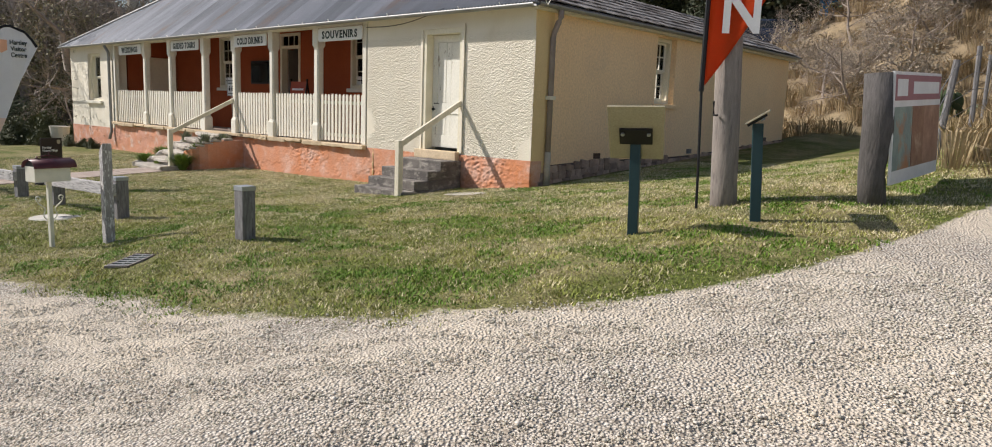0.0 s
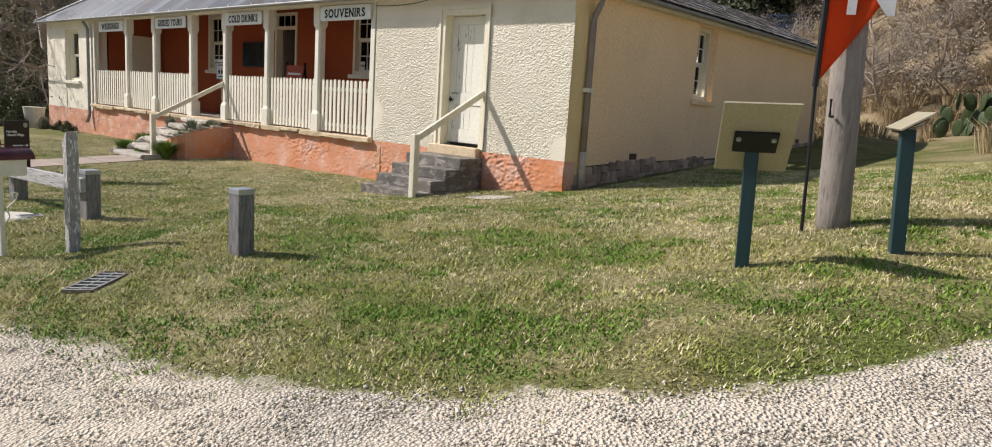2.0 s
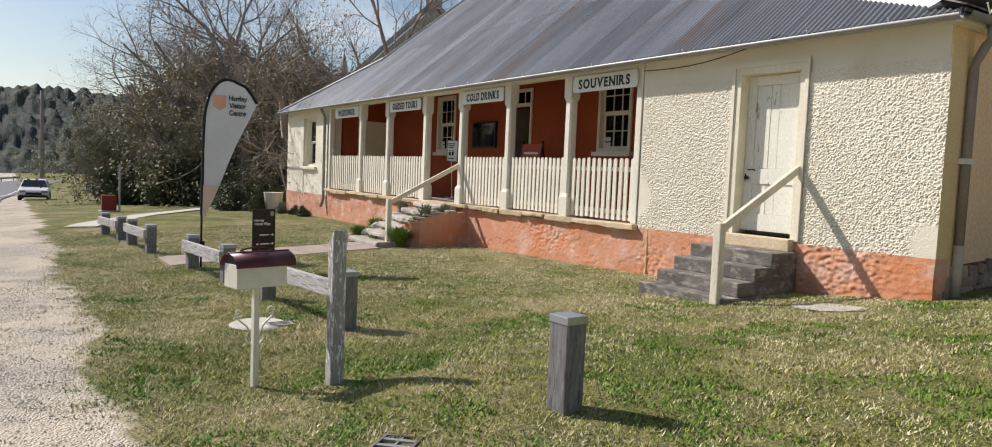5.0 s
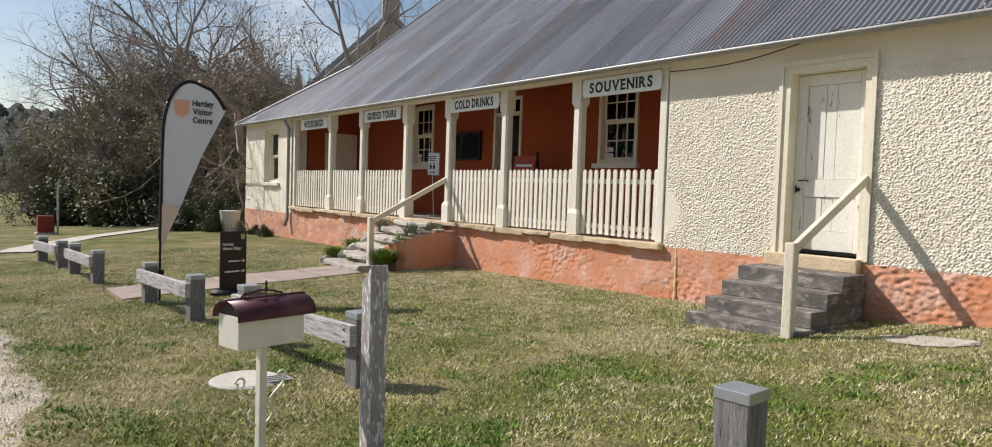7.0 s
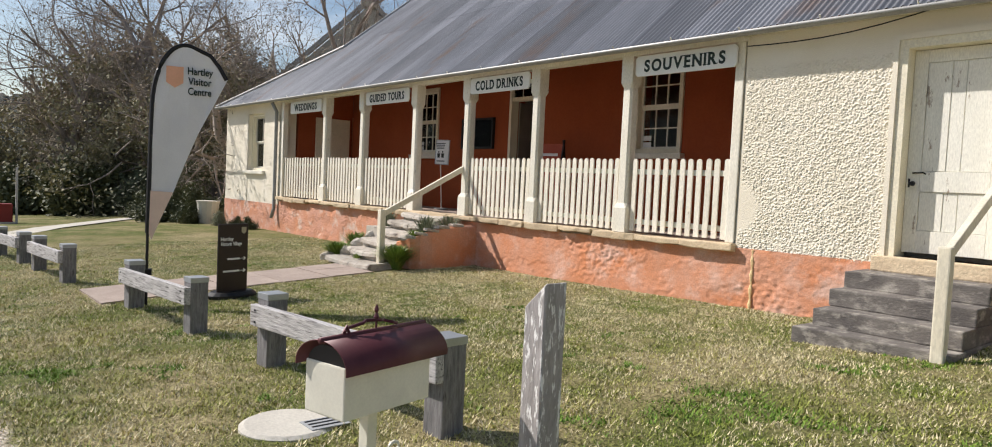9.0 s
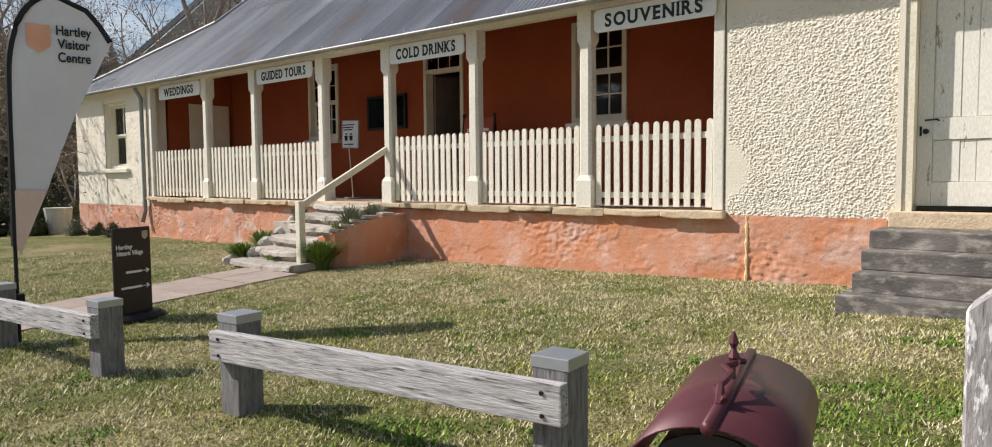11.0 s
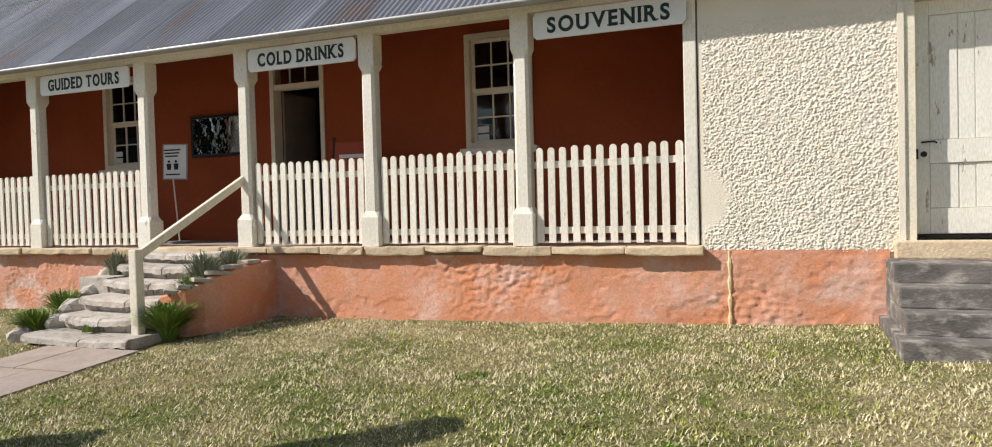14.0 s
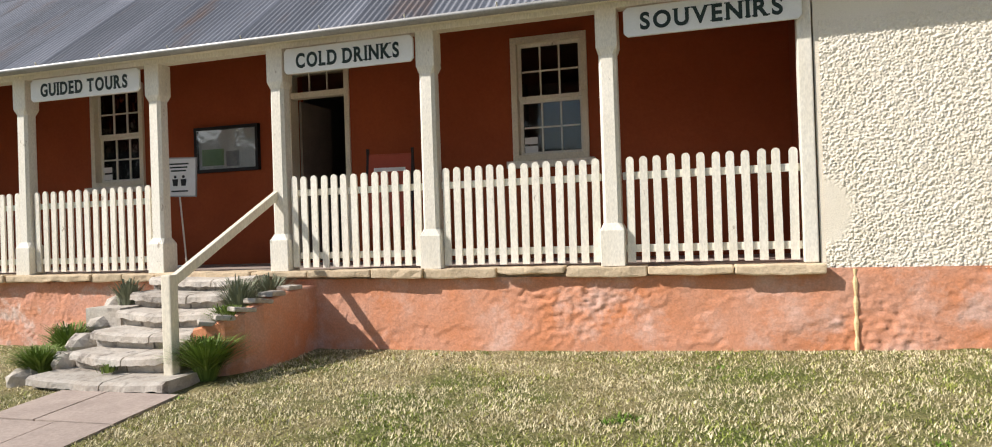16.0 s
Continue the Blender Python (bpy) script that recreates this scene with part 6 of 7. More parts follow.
strap_clump("herb_plant", -16.32, 9.28, 0.18, 170, 0.62, 0.26, M_GREYPLANT, "grey-green upright herb in the planter", "plant", 5, 0.008)
strap_clump("herb_plant", -16.30, 9.72, 0.30, 130, 0.45, 0.30, M_GREYPLANT, "grey-green upright herb in the planter", "plant", 6, 0.008)
strap_clump("strap_leaf_plant", -16.28, 9.05, 0.18, 160, 0.30, 0.24, M_PLANT, "small green strap-leaved clump in the planter", "plant", 7)
strap_clump("strap_leaf_plant", -17.1, 8.44, -0.12, 30, 0.10, 0.08, M_PLANT, "small green weed on the lowest step", "plant", 8, 0.008)


# ---- trees ----
def twig_tree(name, x, y, height, seed, levels, limbs, mat, leaf_mat, leaves, leaf, label, category, spread=0.55, trunk=0.022, start=0.25, gnarl=0.22, flat=1.0):
    """A trunk that forks into tapering limbs and twigs, with small leaves scattered round the twig ends."""
    rnd = random.Random(seed)
    verts, faces, lv, lf = [], [], [], []

    def limb(p, d, length, r, level):
        sides = 6 if level == 0 else (4 if level < 3 else 3)
        pts, steps = [p.copy()], 4 if level < 2 else 3
        for i in range(steps):
            d = (d + Vector((rnd.gauss(0, gnarl), rnd.gauss(0, gnarl), rnd.gauss(0.06, gnarl * 0.6)))).normalized()
            p = p + d * (length / steps)
            pts.append(p.copy())
        k0 = len(verts)
        for i, q in enumerate(pts):
            e = (pts[min(i + 1, steps)] - pts[max(i - 1, 0)]).normalized()
            a = e.orthogonal().normalized()
            b = e.cross(a)
            rr = r * (1 - 0.55 * i / steps)
            verts.extend(tuple(q + (a * math.cos(t * math.tau / sides) + b * math.sin(t * math.tau / sides)) * rr) for t in range(sides))
        for i in range(steps):
            for t in range(sides):
                faces.append((k0 + i * sides + t, k0 + i * sides + (t + 1) % sides, k0 + (i + 1) * sides + (t + 1) % sides, k0 + (i + 1) * sides + t))
        if level >= levels:
            for _ in range(leaves):
                c = pts[rnd.randint(1, steps)] + Vector((rnd.gauss(0, 1), rnd.gauss(0, 1), rnd.gauss(0, 0.8))) * leaf * 2.2
                u = Vector((rnd.gauss(0, 1), rnd.gauss(0, 1), rnd.gauss(0, 1))).normalized()
                w = u.orthogonal().normalized()
                s = leaf * rnd.uniform(0.5, 1.2)
                n0 = len(lv)
                lv.extend((tuple(c - u * s), tuple(c + w * s * 0.5), tuple(c + u * s), tuple(c - w * s * 0.5)))
                lf.append((n0, n0 + 1, n0 + 2, n0 + 3))
            return
        for i in range(limbs + (1 if level == 0 else 0)):
            u = start + (1 - start) * rnd.random() if level == 0 else rnd.uniform(0.25, 1.0)
            j = min(int(u * steps), steps - 1)
            q = pts[j].lerp(pts[j + 1], u * steps - j)
            e = (pts[j + 1] - pts[j]).normalized()
            ang = rnd.uniform(0, math.tau)
            o = e.orthogonal().normalized()
            side = o * math.cos(ang) + e.cross(o) * math.sin(ang)
            nd = (e * (1 - spread) + side * spread * 1.25)
            nd.z *= flat
            limb(q, nd.normalized(), length * rnd.uniform(0.5, 0.72), r * 0.5 * (1 - 0.3 * u), level + 1)

    g = gz(x, y)
    limb(Vector((0, 0, -0.2)), Vector((rnd.uniform(-0.08, 0.08), rnd.uniform(-0.08, 0.08), 1)).normalized(), height * 0.52, height * trunk, 0)
    t = thing(name, label, category, (0, 0, 0))
    raw("trunk", verts, faces, mat, t, smooth=True)
    if lf:
        raw("crown", lv, lf, leaf_mat, t)
    t.matrix_basis = Matrix.Translation((x, y, g))
    return t


bushy = twig_tree("tree", -46.0, 10.2, 10.5, 21, 4, 5, M_TWIG, M_LEAFB, 15, 0.10, "dense grey-brown tree with fine twigs behind the paling fence", "tree", 0.62, start=0.08)
bushy2 = twig_tree("tree", -43.5, 12.0, 11.5, 22, 4, 5, M_TWIG, M_LEAFO, 14, 0.10, "dense olive-brown tree behind the paling fence", "tree", 0.6, start=0.10)
bare = twig_tree("bare_tree", -49.0, 14.0, 17.0, 23, 5, 4, M_TWIG, M_LEAFB, 0, 0.1, "tall leafless tree with many upright branches", "tree", 0.42, start=0.2)
bare2 = twig_tree("bare_tree", -42.0, 21.0, 15.0, 24, 5, 4, M_TWIG, M_LEAFB, 2, 0.07, "tall leafless tree with many upright branches", "tree", 0.45, start=0.2)
for src, x, y, s, r in ((bushy, -40.5, 15.5, 1.1, 80), (bushy2, -37.5, 19.0, 1.1, 140), (bushy, -52.0, 14.5, 1.3, 200), (bushy2, -49.5, 11.2, 1.1, 330), (bushy, -45.0, 13.0, 1.15, 45), (bushy2, -47.0, 8.4, 0.6, 260), (bushy, -34.5, 17.0, 0.72, 300), (bushy2, -55.0, 15.5, 1.3, 30),
                        (bushy, -44.0, 9.6, 0.6, 150), (bushy2, -39.5, 12.5, 0.62, 210), (bushy, -47.0, 15.0, 1.2, 15),
                        (bare, -45.5, 17.0, 0.9, 70), (bare, -44.0, 8.8, 0.75, 15), (bare2, -50.0, 10.5, 1.05, 95), (bare, -39.0, 11.5, 0.8, 165), (bare2, -35.5, 14.0, 0.8, 255), (bare, -47.0, 12.2, 1.1, 345), (bare2, -41.5, 14.2, 1.1, 55), (bare, -33.0, 16.5, 0.85, 125), (bare2, -53.5, 12.0, 0.95, 285), (bare2, -38.0, 25.0, 1.0, 130), (bare, -34.0, 27.0, 0.9, 190), (bare2, -53.0, 19.5, 1.1, 240), (bare, -40.5, 28.0, 1.0, 310), (bare2, -31.0, 30.0, 0.95, 20), (bare, -55.0, 13.5, 0.85, 100), (bare2, -29.0, 34.0, 1.1, 60)):
    copy_thing(src, Matrix.Translation((x, y, gz(x, y))) @ pose(0, 0, 0, 0, 0, r) @ Matrix.Diagonal((s, s, s, 1)))

shrub = twig_tree("bare_shrub", -31.2, 11.6, 4.6, 31, 4, 6, M_TWIGL, M_LEAFD, 1, 0.05, "sprawling bare shrub beside the cottage's west end", "shrub", 0.7, 0.014, 0.02, 0.3)
hill_shrub = twig_tree("bare_shrub", -7.6, 26.4, 4.2, 32, 4, 6, M_TWIGL, M_LEAFB, 0, 0.05, "pale twiggy leafless shrub on the dry bank", "shrub", 0.72, 0.014, 0.02, 0.25)
brown_shrub = twig_tree("bare_shrub", -4.6, 26.2, 3.2, 37, 4, 6, M_TWIG, M_LEAFB, 1, 0.05, "dense brown leafless thicket on the dry bank", "shrub", 0.75, 0.014, 0.02, 0.3)
low_shrub = twig_tree("garden_shrub", -30.3, 10.0, 1.7, 33, 3, 7, M_TWIG, M_LEAFD, 14, 0.06, "low dark green shrub in the cottage garden", "shrub", 0.75, 0.016, 0.02, 0.3)
hedge_shrub = twig_tree("dark_shrub", -41.0, 9.0, 3.6, 34, 3, 8, M_TWIG, M_LEAFD, 30, 0.13, "dark leafy shrub by the fence", "shrub", 0.7, 0.02, 0.02, 0.3)
for src, x, y, s, r in ((shrub, -32.8, 13.4, 1.15, 100), (shrub, -30.4, 13.0, 0.9, 220), (shrub, -33.6, 10.8, 0.6, 40), (low_shrub, -31.4, 9.3, 0.9, 90), (low_shrub, -29.4, 10.4, 0.7, 180), (low_shrub, -32.6, 9.9, 1.0, 240), (low_shrub, -29.2, 9.5, 0.55, 300), (low_shrub, -34.5, 9.6, 0.8, 30),
                        (low_shrub, -25.2, 9.75, 0.28, 30), (low_shrub, -27.4, 9.7, 0.35, 130), (low_shrub, -26.3, 9.75, 0.25, 200),
                        (hedge_shrub, -44.5, 7.2, 0.9, 50), (hedge_shrub, -37.8, 10.5, 0.8, 120), (hedge_shrub, -47.5, 7.6, 0.8, 200), (hedge_shrub, -35.5, 12.5, 0.9, 260), (hedge_shrub, -50.5, 8.5, 1.2, 10), (hedge_shrub, -43.0, 13.0, 1.3, 90), (hedge_shrub, -39.5, 15.5, 1.4, 180), (hedge_shrub, -36.0, 16.5, 1.3, 270), (hedge_shrub, -33.0, 18.0, 1.2, 330),
                        (hill_shrub, -6.3, 25.2, 0.95, 140), (hill_shrub, -9.8, 27.5, 0.9, 90), (brown_shrub, -7.0, 27.6, 0.9, 70), (brown_shrub, -2.8, 27.6, 1.0, 140), (brown_shrub, -0.6, 29.0, 1.1, 200), (brown_shrub, 1.6, 28.0, 0.9, 260), (brown_shrub, -9.0, 29.5, 1.0, 310), (brown_shrub, -5.5, 30.5, 1.1, 20), (hill_shrub, -5.6, 28.0, 1.0, 180), (hill_shrub, -3.4, 30.0, 1.1, 270), (hill_shrub, -8.2, 31.0, 1.2, 20), (hill_shrub, -1.6, 27.0, 0.8, 130), (hill_shrub, 0.8, 31.0, 1.0, 60), (hill_shrub, -12.0, 31.0, 1.2, 220)):
    copy_thing(src, Matrix.Translation((x, y, gz(x, y))) @ pose(0, 0, 0, 0, 0, r) @ Matrix.Diagonal((s, s, s, 1)))

conifer = twig_tree("conifer", -8.0, 42.0, 13.0, 41, 3, 13, M_TWIG, M_NEEDLE, 40, 0.17, "dark dense evergreen tree on the hill", "tree", 0.62, 0.02, 0.05, 0.12, 0.35)
for x, y, s, r in ((-3.5, 43.0, 1.0, 90), (-12.5, 46.0, 1.1, 180), (1.5, 40.0, 0.9, 250), (6.0, 44.0, 1.1, 300), (-18.0, 50.0, 1.2, 40), (-24.0, 54.0, 1.3, 120), (-5.5, 50.0, 1.3, 210), (11.0, 40.0, 1.0, 10), (-30.0, 58.0, 1.2, 10), (-51.0, 20.0, 0.85, 60), (-4.4, 34.5, 0.75, 70), (-2.2, 36.0, 0.85, 160), (-0.2, 33.5, 0.7, 280), (-14.5, 40.0, 0.9, 330), (-19.5, 43.0, 1.0, 200)):
    copy_thing(conifer, Matrix.Translation((x, y, gz(x, y))) @ pose(0, 0, 0, 0, 0, r) @ Matrix.Diagonal((s, s, s, 1)))


def tussocks():
    rnd = np.random.RandomState(9)
    verts, faces = [], []
    count = 0
    while count < 900:
        x, y = rnd.uniform(-14, 6), rnd.uniform(21.5, 38)
        if rnd.rand() < 0.25:
            x, y = rnd.uniform(-2.6, 4), rnd.uniform(10.5, 24)
            if x < -1.0 and y < 16:
                continue
        if y < 21.5 and x < -4.5:
            continue
        g, h = gz(x, y), rnd.uniform(0.35, 0.85)
        for _ in range(60):
            a = rnd.uniform(0, math.tau)
            l = h * rnd.uniform(0.3, 0.9)
            d = np.array([math.cos(a), math.sin(a), 0])
            s = np.array([-d[1], d[0], 0]) * 0.009
            b = np.array([x, y, g - 0.05]) + d * rnd.uniform(0, 0.3)
            k = len(verts)
            mid = b + d * l * 0.35 + [0, 0, h * 0.65]
            verts += [tuple(b - s), tuple(b + s), tuple(mid + s), tuple(mid - s), tuple(b + d * l + [0, 0, h * rnd.uniform(0.6, 0.95)])]
            faces += [(k, k + 1, k + 2, k + 3), (k + 3, k + 2, k + 4)]
        count += 1
    ob = raw("dry_tussock_grass", verts, faces, M_STRAW, None, "straw-coloured tussock grass over the bank", kind="stuff")
    tagged(ob, category="grass")


def cactus():
    c = thing("prickly_pear", "dark green prickly pear cactus on the bank", "cactus", (-3.7, 23.1, gz(-3.7, 23.1)))
    rnd = random.Random(6)
    bm0 = bmesh.new()
    bmesh.ops.create_uvsphere(bm0, u_segments=10, v_segments=7, radius=1.0)
    data = mesh_of(bm0, "pad", M_CACTUS)
    g = gz(-3.7, 23.1)
    for i in range(26):
        lvl = i % 3
        piece("pad", data, c, pose(-4.5 + rnd.uniform(0, 1.7), 23.1 + rnd.uniform(-0.4, 0.4), g + 0.18 + 0.3 * lvl + rnd.uniform(-0.05, 0.1), rnd.uniform(-20, 20), rnd.uniform(-35, 35), rnd.uniform(0, 180)) @ Matrix.Diagonal((0.15, 0.04, 0.24, 1)))


tussocks()
cactus()


# ---- far things ----
def far_woods():
    for name, rad, h0, h1, a0, a1, cx, cy in (("woods_ridge", 300, 19, 23, 95, 215, 0, 0), ("woods_hill", 110, 27, 34, 40, 134, -10, 10), ("woods_ridge", 330, 30, 46, -150, 95, 0, 0)):
        n, rows = int(abs(a1 - a0) * (9 if a0 < -100 else 13)), 22
        verts, faces = [], []
        for i in range(n + 1):
            a = radians(a0 + (a1 - a0) * i / n)
            base = h0 + (h1 - h0) * 0.5 * (1 + math.sin(a * 3.1 + rad))
            for k in range(rows):
                u = k / (rows - 1)
                r = rad * (0.72 + 0.28 * u)
                x, y = cx + math.cos(a) * r, cy + math.sin(a) * r
                size = rad / 300
                p = Vector((x / (4.2 * size), y / (4.2 * size), 2.0))
                crown = 2.6 * abs(noise.noise(p)) + 1.5 * noise.noise(p * 2.3) + 2.0 * noise.noise(p * 0.25)
                verts.append((x, y, -6 + (base + 6) * u ** 1.15 + size * crown * min(1.0, u * 5)))
        for i in range(n):
            for k in range(rows - 1):
                q = i * rows + k
                faces.append((q, q + rows, q + rows + 1, q + 1))
        ob = raw(name, verts, faces, M_WOODS, None, "wooded hills in the distance with haze tinted into their colour", kind="structure")
        tagged(ob, category="backdrop")


def road():
    verts, faces = [], []
    n = 60
    for i in range(n + 1):
        u = i / n
        x = -13.0 - 130 * u ** 1.3
        bend = 0.0012 * max(0.0, -x - 60) ** 2
        e = 1.5
        for y in (e + bend, e - 3.6 + bend, e - 7.5 + bend):
            verts.append((x, y, gz(x, y) + 0.07))
    for i in range(n):
        for k in range(2):
            q = i * 3 + k
            faces.append((q, q + 3, q + 4, q + 1))
    tagged(raw("road", verts, faces, M_ASPHALT, None, "grey asphalt road curving away", kind="structure"), category="road")
    rail = thing("guard_rail", "long pale steel guard rail beside the road", "guard rail", (-90, -6, gz(-90, -6)))
    pts = [(x, -6.6 + 0.0012 * max(0.0, -x - 60) ** 2, gz(x, -6.0) + 0.75) for x in np.linspace(-60, -150, 24)]
    part("beam", tube(pts, 0.16, 5), M_GUTTER, rail)
    for p in pts[::2]:
        part("post", box(p[0] - 0.06, p[0] + 0.06, p[1] - 0.06, p[1] + 0.06, p[2] - 0.9, p[2]), M_POST, rail)
    line = []
    lf = []
    for i in range(41):
        x = -40 - 90 * i / 40
        y = 0.9 + 0.0012 * max(0.0, -x - 60) ** 2
        line += [(x, y, gz(x, y) + 0.09), (x, y + 0.14, gz(x, y + 0.14) + 0.09)]
        if i:
            lf.append((2 * i - 2, 2 * i - 1, 2 * i + 1, 2 * i))
    tagged(raw("road_marking", line, lf, M_LINE, None, "white edge line on the road", kind="structure"), category="road marking")


def car(x, y, yaw, paint, label, scale=1.0, tall=0.0):
    g = gz(x, y)
    m = pose(x, y, g, 0, 0, yaw) @ Matrix.Diagonal((scale, scale, scale, 1))
    c = thing("car", label, "car", (x, y, g))
    side = [(-2.2, 0.3), (2.25, 0.28), (2.28, 0.62), (2.1, 0.78), (1.1, 0.92), (0.35, 1.40 + tall), (-0.9, 1.43 + tall), (-1.75, 1.02 + tall * 0.9), (-2.2, 0.98 + tall * 0.6)]

    def taper(bm, shift):
        for v in bm.verts:
            v.co.y = (v.co.y + shift) * (1 - 0.26 * min(1.0, max(0.0, (v.co.z - 0.92) / (0.5 + tall))))
        return bm

    part("body", taper(prism(side, 1.74, bevel=0.07), -0.87), paint, c, m=m)
    part("windscreen", taper(prism([(1.02, 0.98), (0.40, 1.36 + tall), (0.46, 1.38 + tall), (1.08, 0.99)], 1.56), -0.78), M_CARGLASS, c, m=m @ Matrix.Translation((0.03, 0, 0)))
    part("bumper", box(2.22, 2.36, -0.84, 0.84, 0.28, 0.42, 0.03), M_BLACK, c, m=m)
    for s in (-0.885, 0.865):
        part("side_window", taper(prism([(-1.5, 1.0 + tall * 0.5), (0.8, 0.98), (0.28, 1.32 + tall), (-0.85, 1.34 + tall)], 0.02), s), M_CARGLASS, c, m=m)
        part("wing_mirror", box(0.72, 0.84, s - 0.10, s + 0.12, 0.95, 1.08, 0.02), paint, c, m=m)
    part("grille", box(2.27, 2.31, -0.45, 0.45, 0.45, 0.6, 0.01), M_BLACK, c, m=m)
    for s in (-0.62, 0.62):
        part("headlight", box(2.2, 2.30, s - 0.18, s + 0.18, 0.60, 0.74, 0.03), M_GUTTER, c, m=m)
    for wx in (-1.35, 1.4):
        for s in (-0.8, 0.8):
            wheel = part("wheel", tube([(wx, s - 0.11, 0.32), (wx, s + 0.11, 0.32)], 0.32, 16), M_TYRE, c, m=m)
            part("rim", tube([(wx, s - 0.115, 0.32), (wx, s + 0.115, 0.32)], 0.19, 12), M_GUTTER, wheel, m=m)
    return c


def far_things():
    car(-62.0, 3.4, -3, M_CARW, "white sedan parked on the gravel shoulder")
    car(-72.0, 9.5, 70, M_CARW, "pale wagon parked beyond the lawn", 1.0, 0.25)
    car(-13.3, 36.2, 15, M_CARD, "dark blue car parked on the hilltop")
    tarp = thing("blue_tarp", "bright blue tarpaulin bundle on the hilltop", "tarpaulin", (-11.2, 37.0, gz(-11.2, 37.0)))
    part("bundle", box(-11.7, -10.7, 36.6, 37.4, gz(-11.2, 37) - 0.1, gz(-11.2, 37) + 0.9, 0.15), M_BLUE, tarp)
    power_pole(-85.0, 4.5, 10.0, 0.22, "distant wooden power pole with a crossarm")
    g = gz(-33.0, 5.05)
    rb = thing("red_box", "small dark red box beside a thin post", "box", (-33.0, 5.05, g))
    part("cabinet", box(-33.2, -32.8, 4.81, 5.29, g - 0.05, g + 0.62, 0.02), M_REDBOX, rb)
    part("base", box(-33.25, -32.75, 4.75, 5.35, g - 0.06, g + 0.06, 0.01), M_CONC, rb)
    tp = thing("marker_post", "thin pale timber marker post", "post", (-32.75, 5.38, g))
    part("shaft", box(-32.78, -32.72, 5.35, 5.41, g - 0.1, g + 1.75, 0.005), M_TIMBER, tp)
    pot = thing("plant_pot", "large pale planter pot at the cottage corner", "pot", (-29.0, 9.9, gz(-29, 9.9)))
    gp = gz(-29.0, 9.9)
    part("pot_body", tube([(-29.0, 9.9, gp), (-29.0, 9.9, gp + 0.62), (-29.0, 9.9, gp + 0.70)], [0.26, 0.33, 0.35], 14), M_CONC, pot)
    gs = thing("garden_steps", "mossy stone garden steps through the shrubs", "steps", (-32, 10.5, gz(-32, 10.5)))
    for i in range(5):
        part("step", box(-33.0 + 0.45 * i, -32.2 + 0.45 * i, 9.6 + 0.5 * i, 10.2 + 0.5 * i, -0.7, gz(-32, 10) + 0.16 + 0.2 * i, 0.02), M_STONE, gs)
    # paling fence
    fence = thing("paling_fence", "weathered grey vertical paling fence under the trees", "fence", (-38, 9.6, gz(-38, 9.6)))
    bm = box(-0.055, 0.055, -0.012, 0.012, 0, 1.55, 0.004)
    data = mesh_of(bm, "paling", M_PALING)
    rnd = random.Random(2)
    a, b = Vector((-46.0, 6.6)), Vector((-31.5, 13.2))
    n = 125
    for i in range(n):
        p = a.lerp(b, i / n)
        piece("paling", data, fence, pose(p.x, p.y, gz(p.x, p.y) - 0.08 + rnd.uniform(-0.03, 0.03), 0, rnd.uniform(-1, 1), 24.5))
    # church behind the trees
    ch = thing("stone_church", "old stone church with a steep grey roof behind the trees", "church", (-62, 32, gz(-62, 32)))
    m = Matrix(((0.44, -0.9, 0, -58.0), (0.9, 0.44, 0, 31.8), (0, 0, 1, -1.5), (0, 0, 0, 1)))
    part("gable", prism([(-7.2, -3), (7.2, -3), (7.2, 9.6), (0, 16.6), (-7.2, 9.6)], 0.6), M_SSTONE, ch, m=m)
    part("nave_roof", prism([(-7.2, 9.3), (0, 16.3), (7.2, 9.3)], 18), M_SLATE, ch, "steep grey roof", m=m @ Matrix.Translation((0, 0.61, 0)))
    part("coping", prism([(-7.5, 9.5), (0, 16.8), (7.5, 9.5), (7.5, 9.9), (0, 17.3), (-7.5, 9.9)], 0.9), M_SLATE, ch, "pale gable coping", m=m @ Matrix.Translation((0, -0.1, 0)))
    part("pinnacle", tube([(-7.3, 0, 9.0), (-7.3, 0, 10.6), (-7.3, 0, 12.4)], [0.5, 0.42, 0.03], 6), M_SSTONE, ch, m=m)
    part("bell_cote", box(-0.7, 0.7, -0.2, 0.8, 16.4, 19.6, 0.05), M_SSTONE, ch, m=m)
    shed = thing("hill_shed", "small blue-grey shed on the hill", "shed", (-6.0, 46.0, gz(-6, 46)))
    gg = gz(-6.0, 46.0)
    part("walls", box(-7.5, -4.5, 45, 48, gg - 0.5, gg + 2.0), M_PALING, shed)
    part("roof", prism([(-1.8, 0), (1.8, 0), (0, 1.0)], 3.4), M_IRON, shed, m=Matrix.Translation((-6.0, 44.8, gg + 2.0)))


M_REDBOX = plain("dark_red_paint", (0.24, 0.03, 0.025), 0.5)
far_woods()
road()
far_things()


# ---- lawn blades and loose gravel ----
def waves(rnd, x, y, bands):
    """A smooth random field: a few bent sine waves of each size."""
    total = np.zeros(len(x))
    for size, amp in bands:
        for _ in range(3):
            b = rnd.uniform(0, math.tau)
            k = math.tau / (size * rnd.uniform(0.7, 1.4))
            total += amp / 3 * np.sin((x * math.cos(b) + y * math.sin(b)) * k + rnd.uniform(0, math.tau) + 1.3 * np.sin((x * math.sin(b) - y * math.cos(b)) * k * 0.7))
    return total


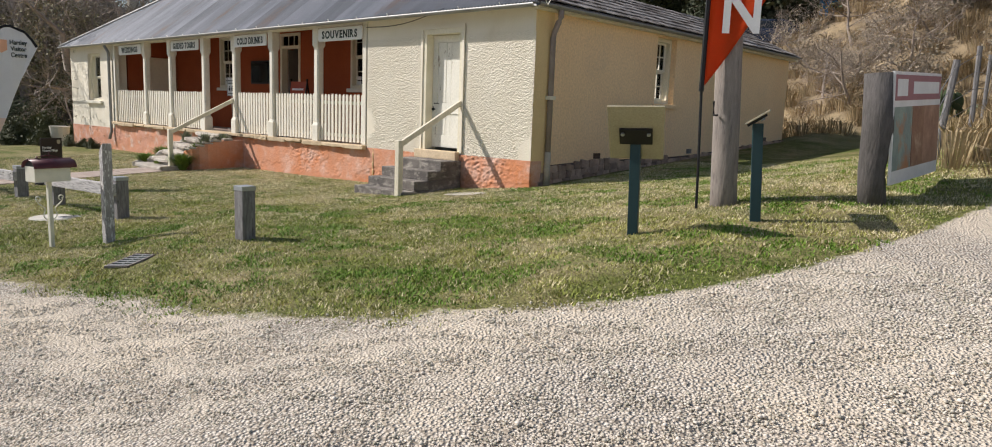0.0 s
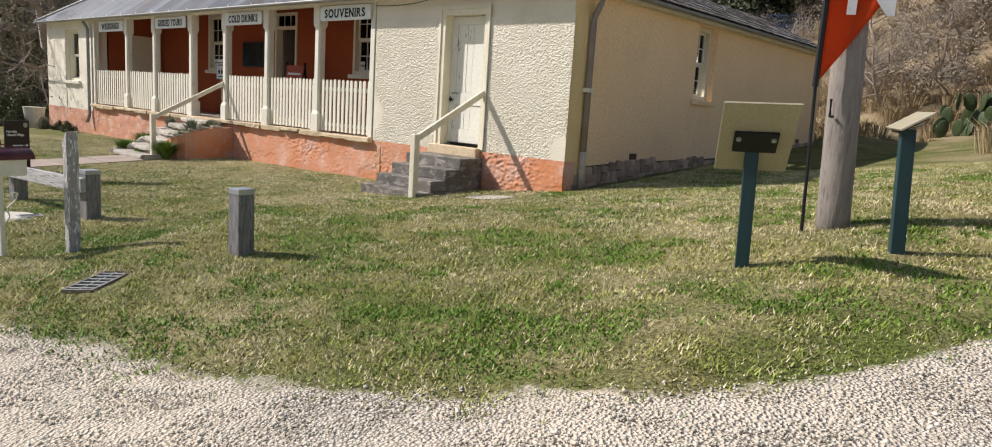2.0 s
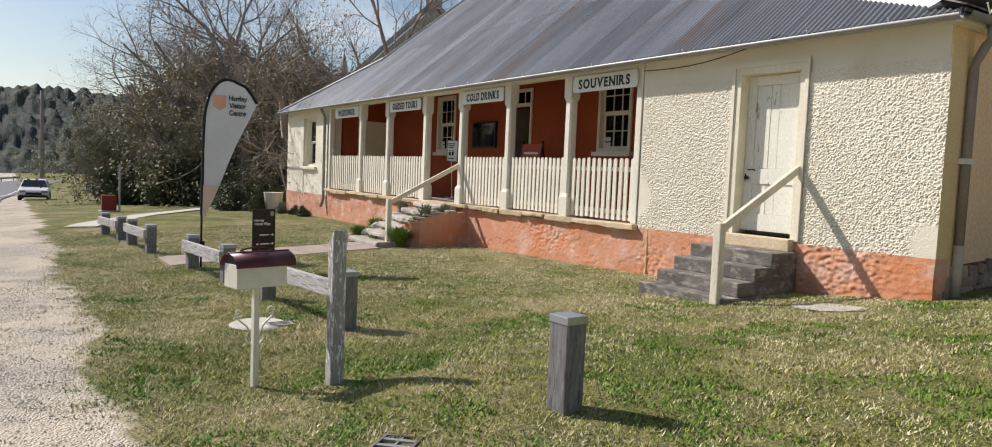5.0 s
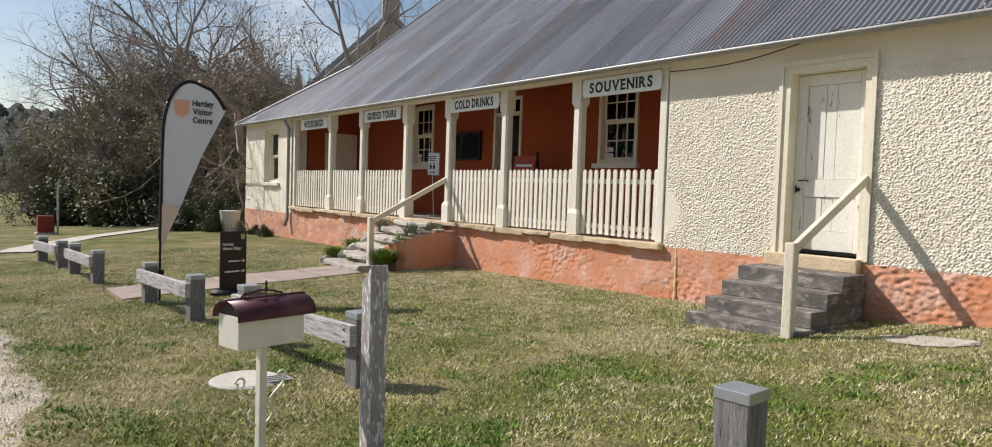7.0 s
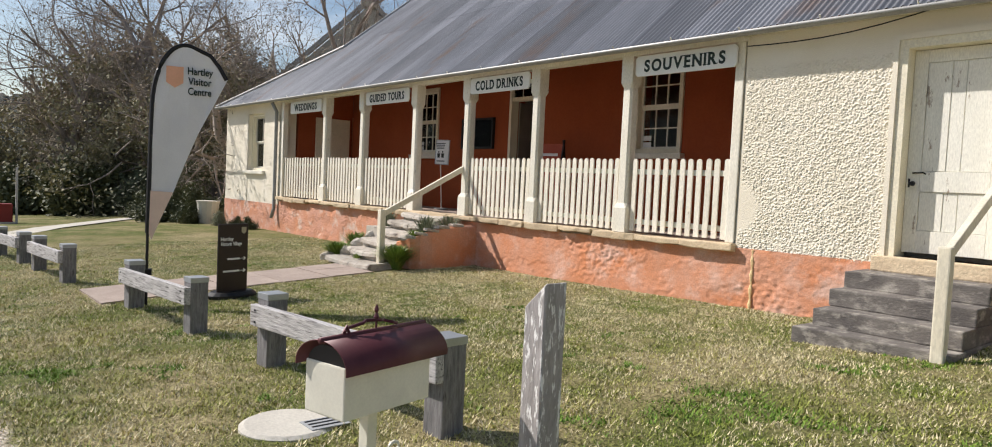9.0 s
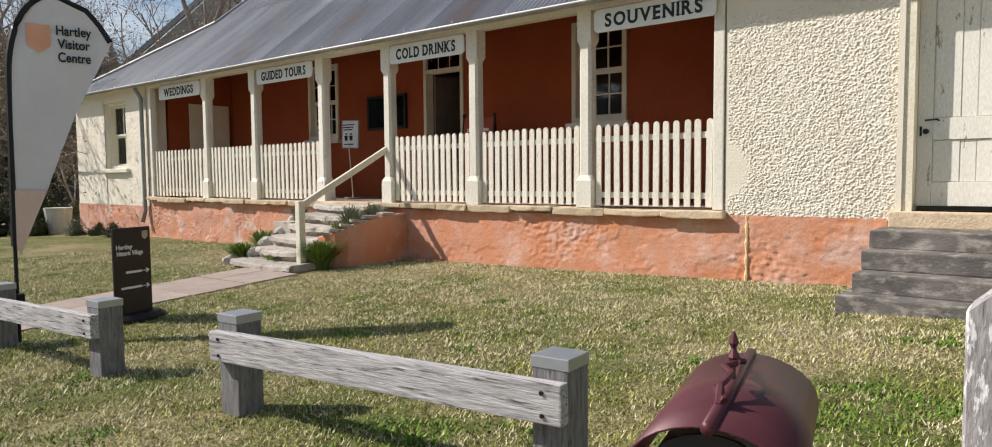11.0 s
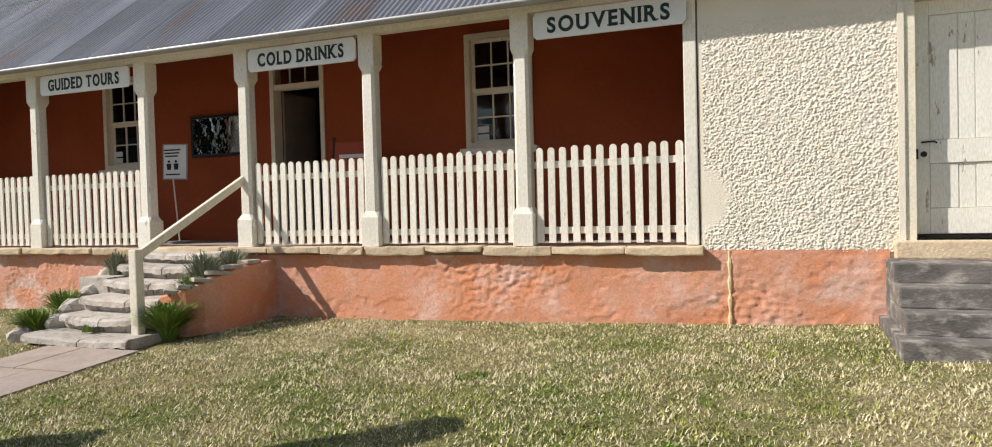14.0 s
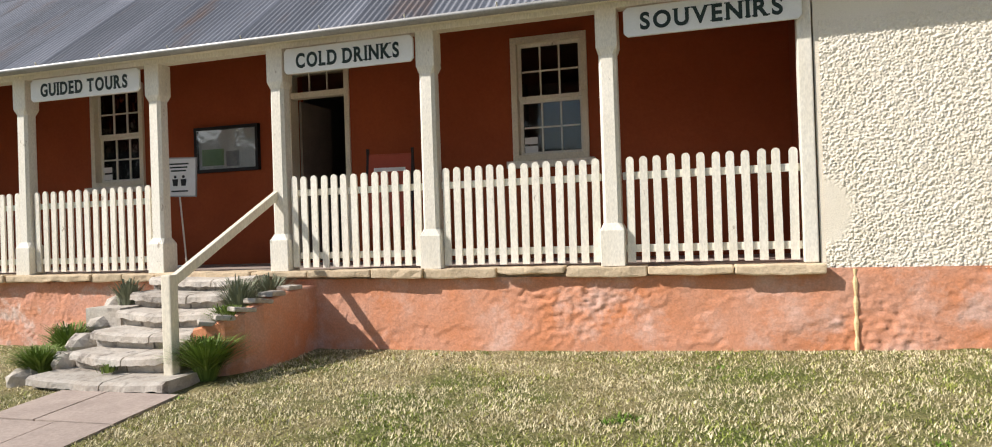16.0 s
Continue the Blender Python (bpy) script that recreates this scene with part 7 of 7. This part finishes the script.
def lawn():
    """Short mown grass: matted small blades, straw among green, with lusher clover patches."""
    rnd = np.random.RandomState(7)
    n = 1050000
    x = -22.5 + 23.1 * rnd.rand(n)
    y = 2.4 + 12.0 * rnd.rand(n) ** 1.15
    e = lawn_edge(x)
    fringe = waves(rnd, x, y, ((1.1, 0.35), (0.35, 0.3), (0.14, 0.2)))
    keep = (y > e - 0.35 + 0.35 * rnd.rand(n) + fringe * 0.5) & ((y < 10.03) | (x > -6.35))
    keep &= rnd.rand(n) < np.clip((y - e + 0.3 - fringe * 0.5) / 0.7, 0.06, 1)
    far = rnd.rand(n) < np.where(x < -17, 0.5, 1.0)
    pathc = -15.95 - 0.72 * np.clip((y - 4.18) / 3.96, 0, 1) ** 0.8
    on_path = (np.abs(x - pathc) < 0.60) & (y > 4.15) & (y < 8.2)
    on_steps = ((x > -9.5) & (x < -8.2) & (y > 8.75)) | ((x > -17.8) & (x < -15.98) & (y > 8.2))
    on_cover = (x + 10.25) ** 2 + (y - 4.15) ** 2 < 0.085
    on_grate = (x + 6.38) ** 2 + (y - 3.72) ** 2 < 0.05
    keep &= far & ~on_path & ~on_steps & ~on_cover & ~on_grate
    x, y = x[keep], y[keep]
    n = len(x)
    patch = waves(rnd, x, y, ((2.2, 0.9), (0.9, 0.9), (0.33, 0.8), (0.13, 0.9), (0.07, 0.7)))
    lush = waves(rnd, x, y, ((1.6, 1.0), (0.6, 0.6), (0.2, 0.35))) + 0.4 * np.clip((x + 9) / 4, -1, 1) - 0.35 * np.clip((y - 6.8) / 1.5, 0, 1)
    clover = (lush > 0.55) & (rnd.rand(n) < 0.75)
    chance = 0.40 + 0.30 * patch + 0.04 * np.clip(-x - 9, 0, 8) - 0.09 * np.clip((x + 9) / 3, 0, 1) + 0.32 * np.clip((y - 6.6) / 1.5, 0, 1)
    straw = ~clover & (rnd.rand(n) < np.clip(chance, 0.05, 0.93))
    z = ground_z(x, y) - 0.004
    h = rnd.uniform(0.010, 0.036, n) * np.where(straw, 0.9, 1.0)
    a = rnd.uniform(0, math.tau, n)
    lean = rnd.uniform(0.3, 1.6, n) * h
    w = rnd.uniform(0.003, 0.0066, n) * np.where(clover, 1.4, 1.0)
    dx, dy = np.cos(a), np.sin(a)
    v = np.empty((n, 3, 3), np.float32)
    v[:, 0] = np.stack([x - dy * w, y + dx * w, z], -1)
    v[:, 1] = np.stack([x + dy * w, y - dx * w, z], -1)
    v[:, 2] = np.stack([x + dx * lean, y + dy * lean, z + h], -1)
    for name, sel, mat, label in (("lawn_grass", ~straw & ~clover, M_GRASS, "short patchy green lawn grass"), ("dry_lawn_grass", straw, M_DRYGRASS, "short straw-coloured blades among the lawn grass"), ("clover", clover, M_CLOVER, "lush green clover patches in the lawn")):
        w3 = v[sel].reshape(-1, 3)
        soup(name, w3, np.arange(len(w3), dtype=np.int32), 3, mat, label, "grass")


def soup(name, verts, loops, corners, mat, label, category):
    data = bpy.data.meshes.new(name)
    data.vertices.add(len(verts))
    data.vertices.foreach_set("co", verts.reshape(-1))
    data.loops.add(len(loops))
    data.loops.foreach_set("vertex_index", loops)
    k = len(loops) // corners
    data.polygons.add(k)
    data.polygons.foreach_set("loop_start", np.arange(k, dtype=np.int32) * corners)
    data.update(calc_edges=True)
    data.materials.append(mat)
    tagged(new(name, data), label, category, kind="stuff")


def loose_gravel():
    rnd = np.random.RandomState(13)
    n = 150000
    x = np.where(rnd.rand(n) < 0.72, -6.5 + 8.5 * rnd.rand(n), -15 + 9 * rnd.rand(n))
    y = 1.3 + 5.2 * rnd.rand(n)
    keep = (y < lawn_edge(x) + 0.15 - 0.4 * rnd.rand(n)) & ((x > -6.5) | (y > 1.6))
    x, y = x[keep], y[keep]
    n = len(x)
    z = ground_z(x, y)
    r = rnd.uniform(0.0042, 0.0105, n) * np.where(rnd.rand(n) < 0.06, 1.7, 1.0)
    octa = np.array([(1, 0, 0), (0, 1, 0), (-1, 0, 0), (0, -1, 0), (0, 0, 1), (0, 0, -1)], float)
    tri = np.array([(0, 1, 4), (1, 2, 4), (2, 3, 4), (3, 0, 4), (1, 0, 5), (2, 1, 5), (3, 2, 5), (0, 3, 5)])
    a = rnd.uniform(0, math.tau, n)
    p = octa[None] * rnd.uniform(0.6, 1.3, (n, 6, 1))
    px = (p[..., 0] * np.cos(a)[:, None] - p[..., 1] * np.sin(a)[:, None]) * r[:, None] + x[:, None]
    py = (p[..., 0] * np.sin(a)[:, None] + p[..., 1] * np.cos(a)[:, None]) * r[:, None] * 0.8 + y[:, None]
    pz = p[..., 2] * r[:, None] * 0.7 + z[:, None] + r[:, None] * 0.3
    v = np.stack([px, py, pz], -1).astype(np.float32).reshape(-1, 3)
    f = (tri[None] + (np.arange(n) * 6)[:, None, None]).astype(np.int32).reshape(-1)
    soup("loose_gravel", v, f, 3, M_PEBBLE, "loose pale crushed gravel stones", "gravel")


lawn()
loose_gravel()
build_side_rubble()
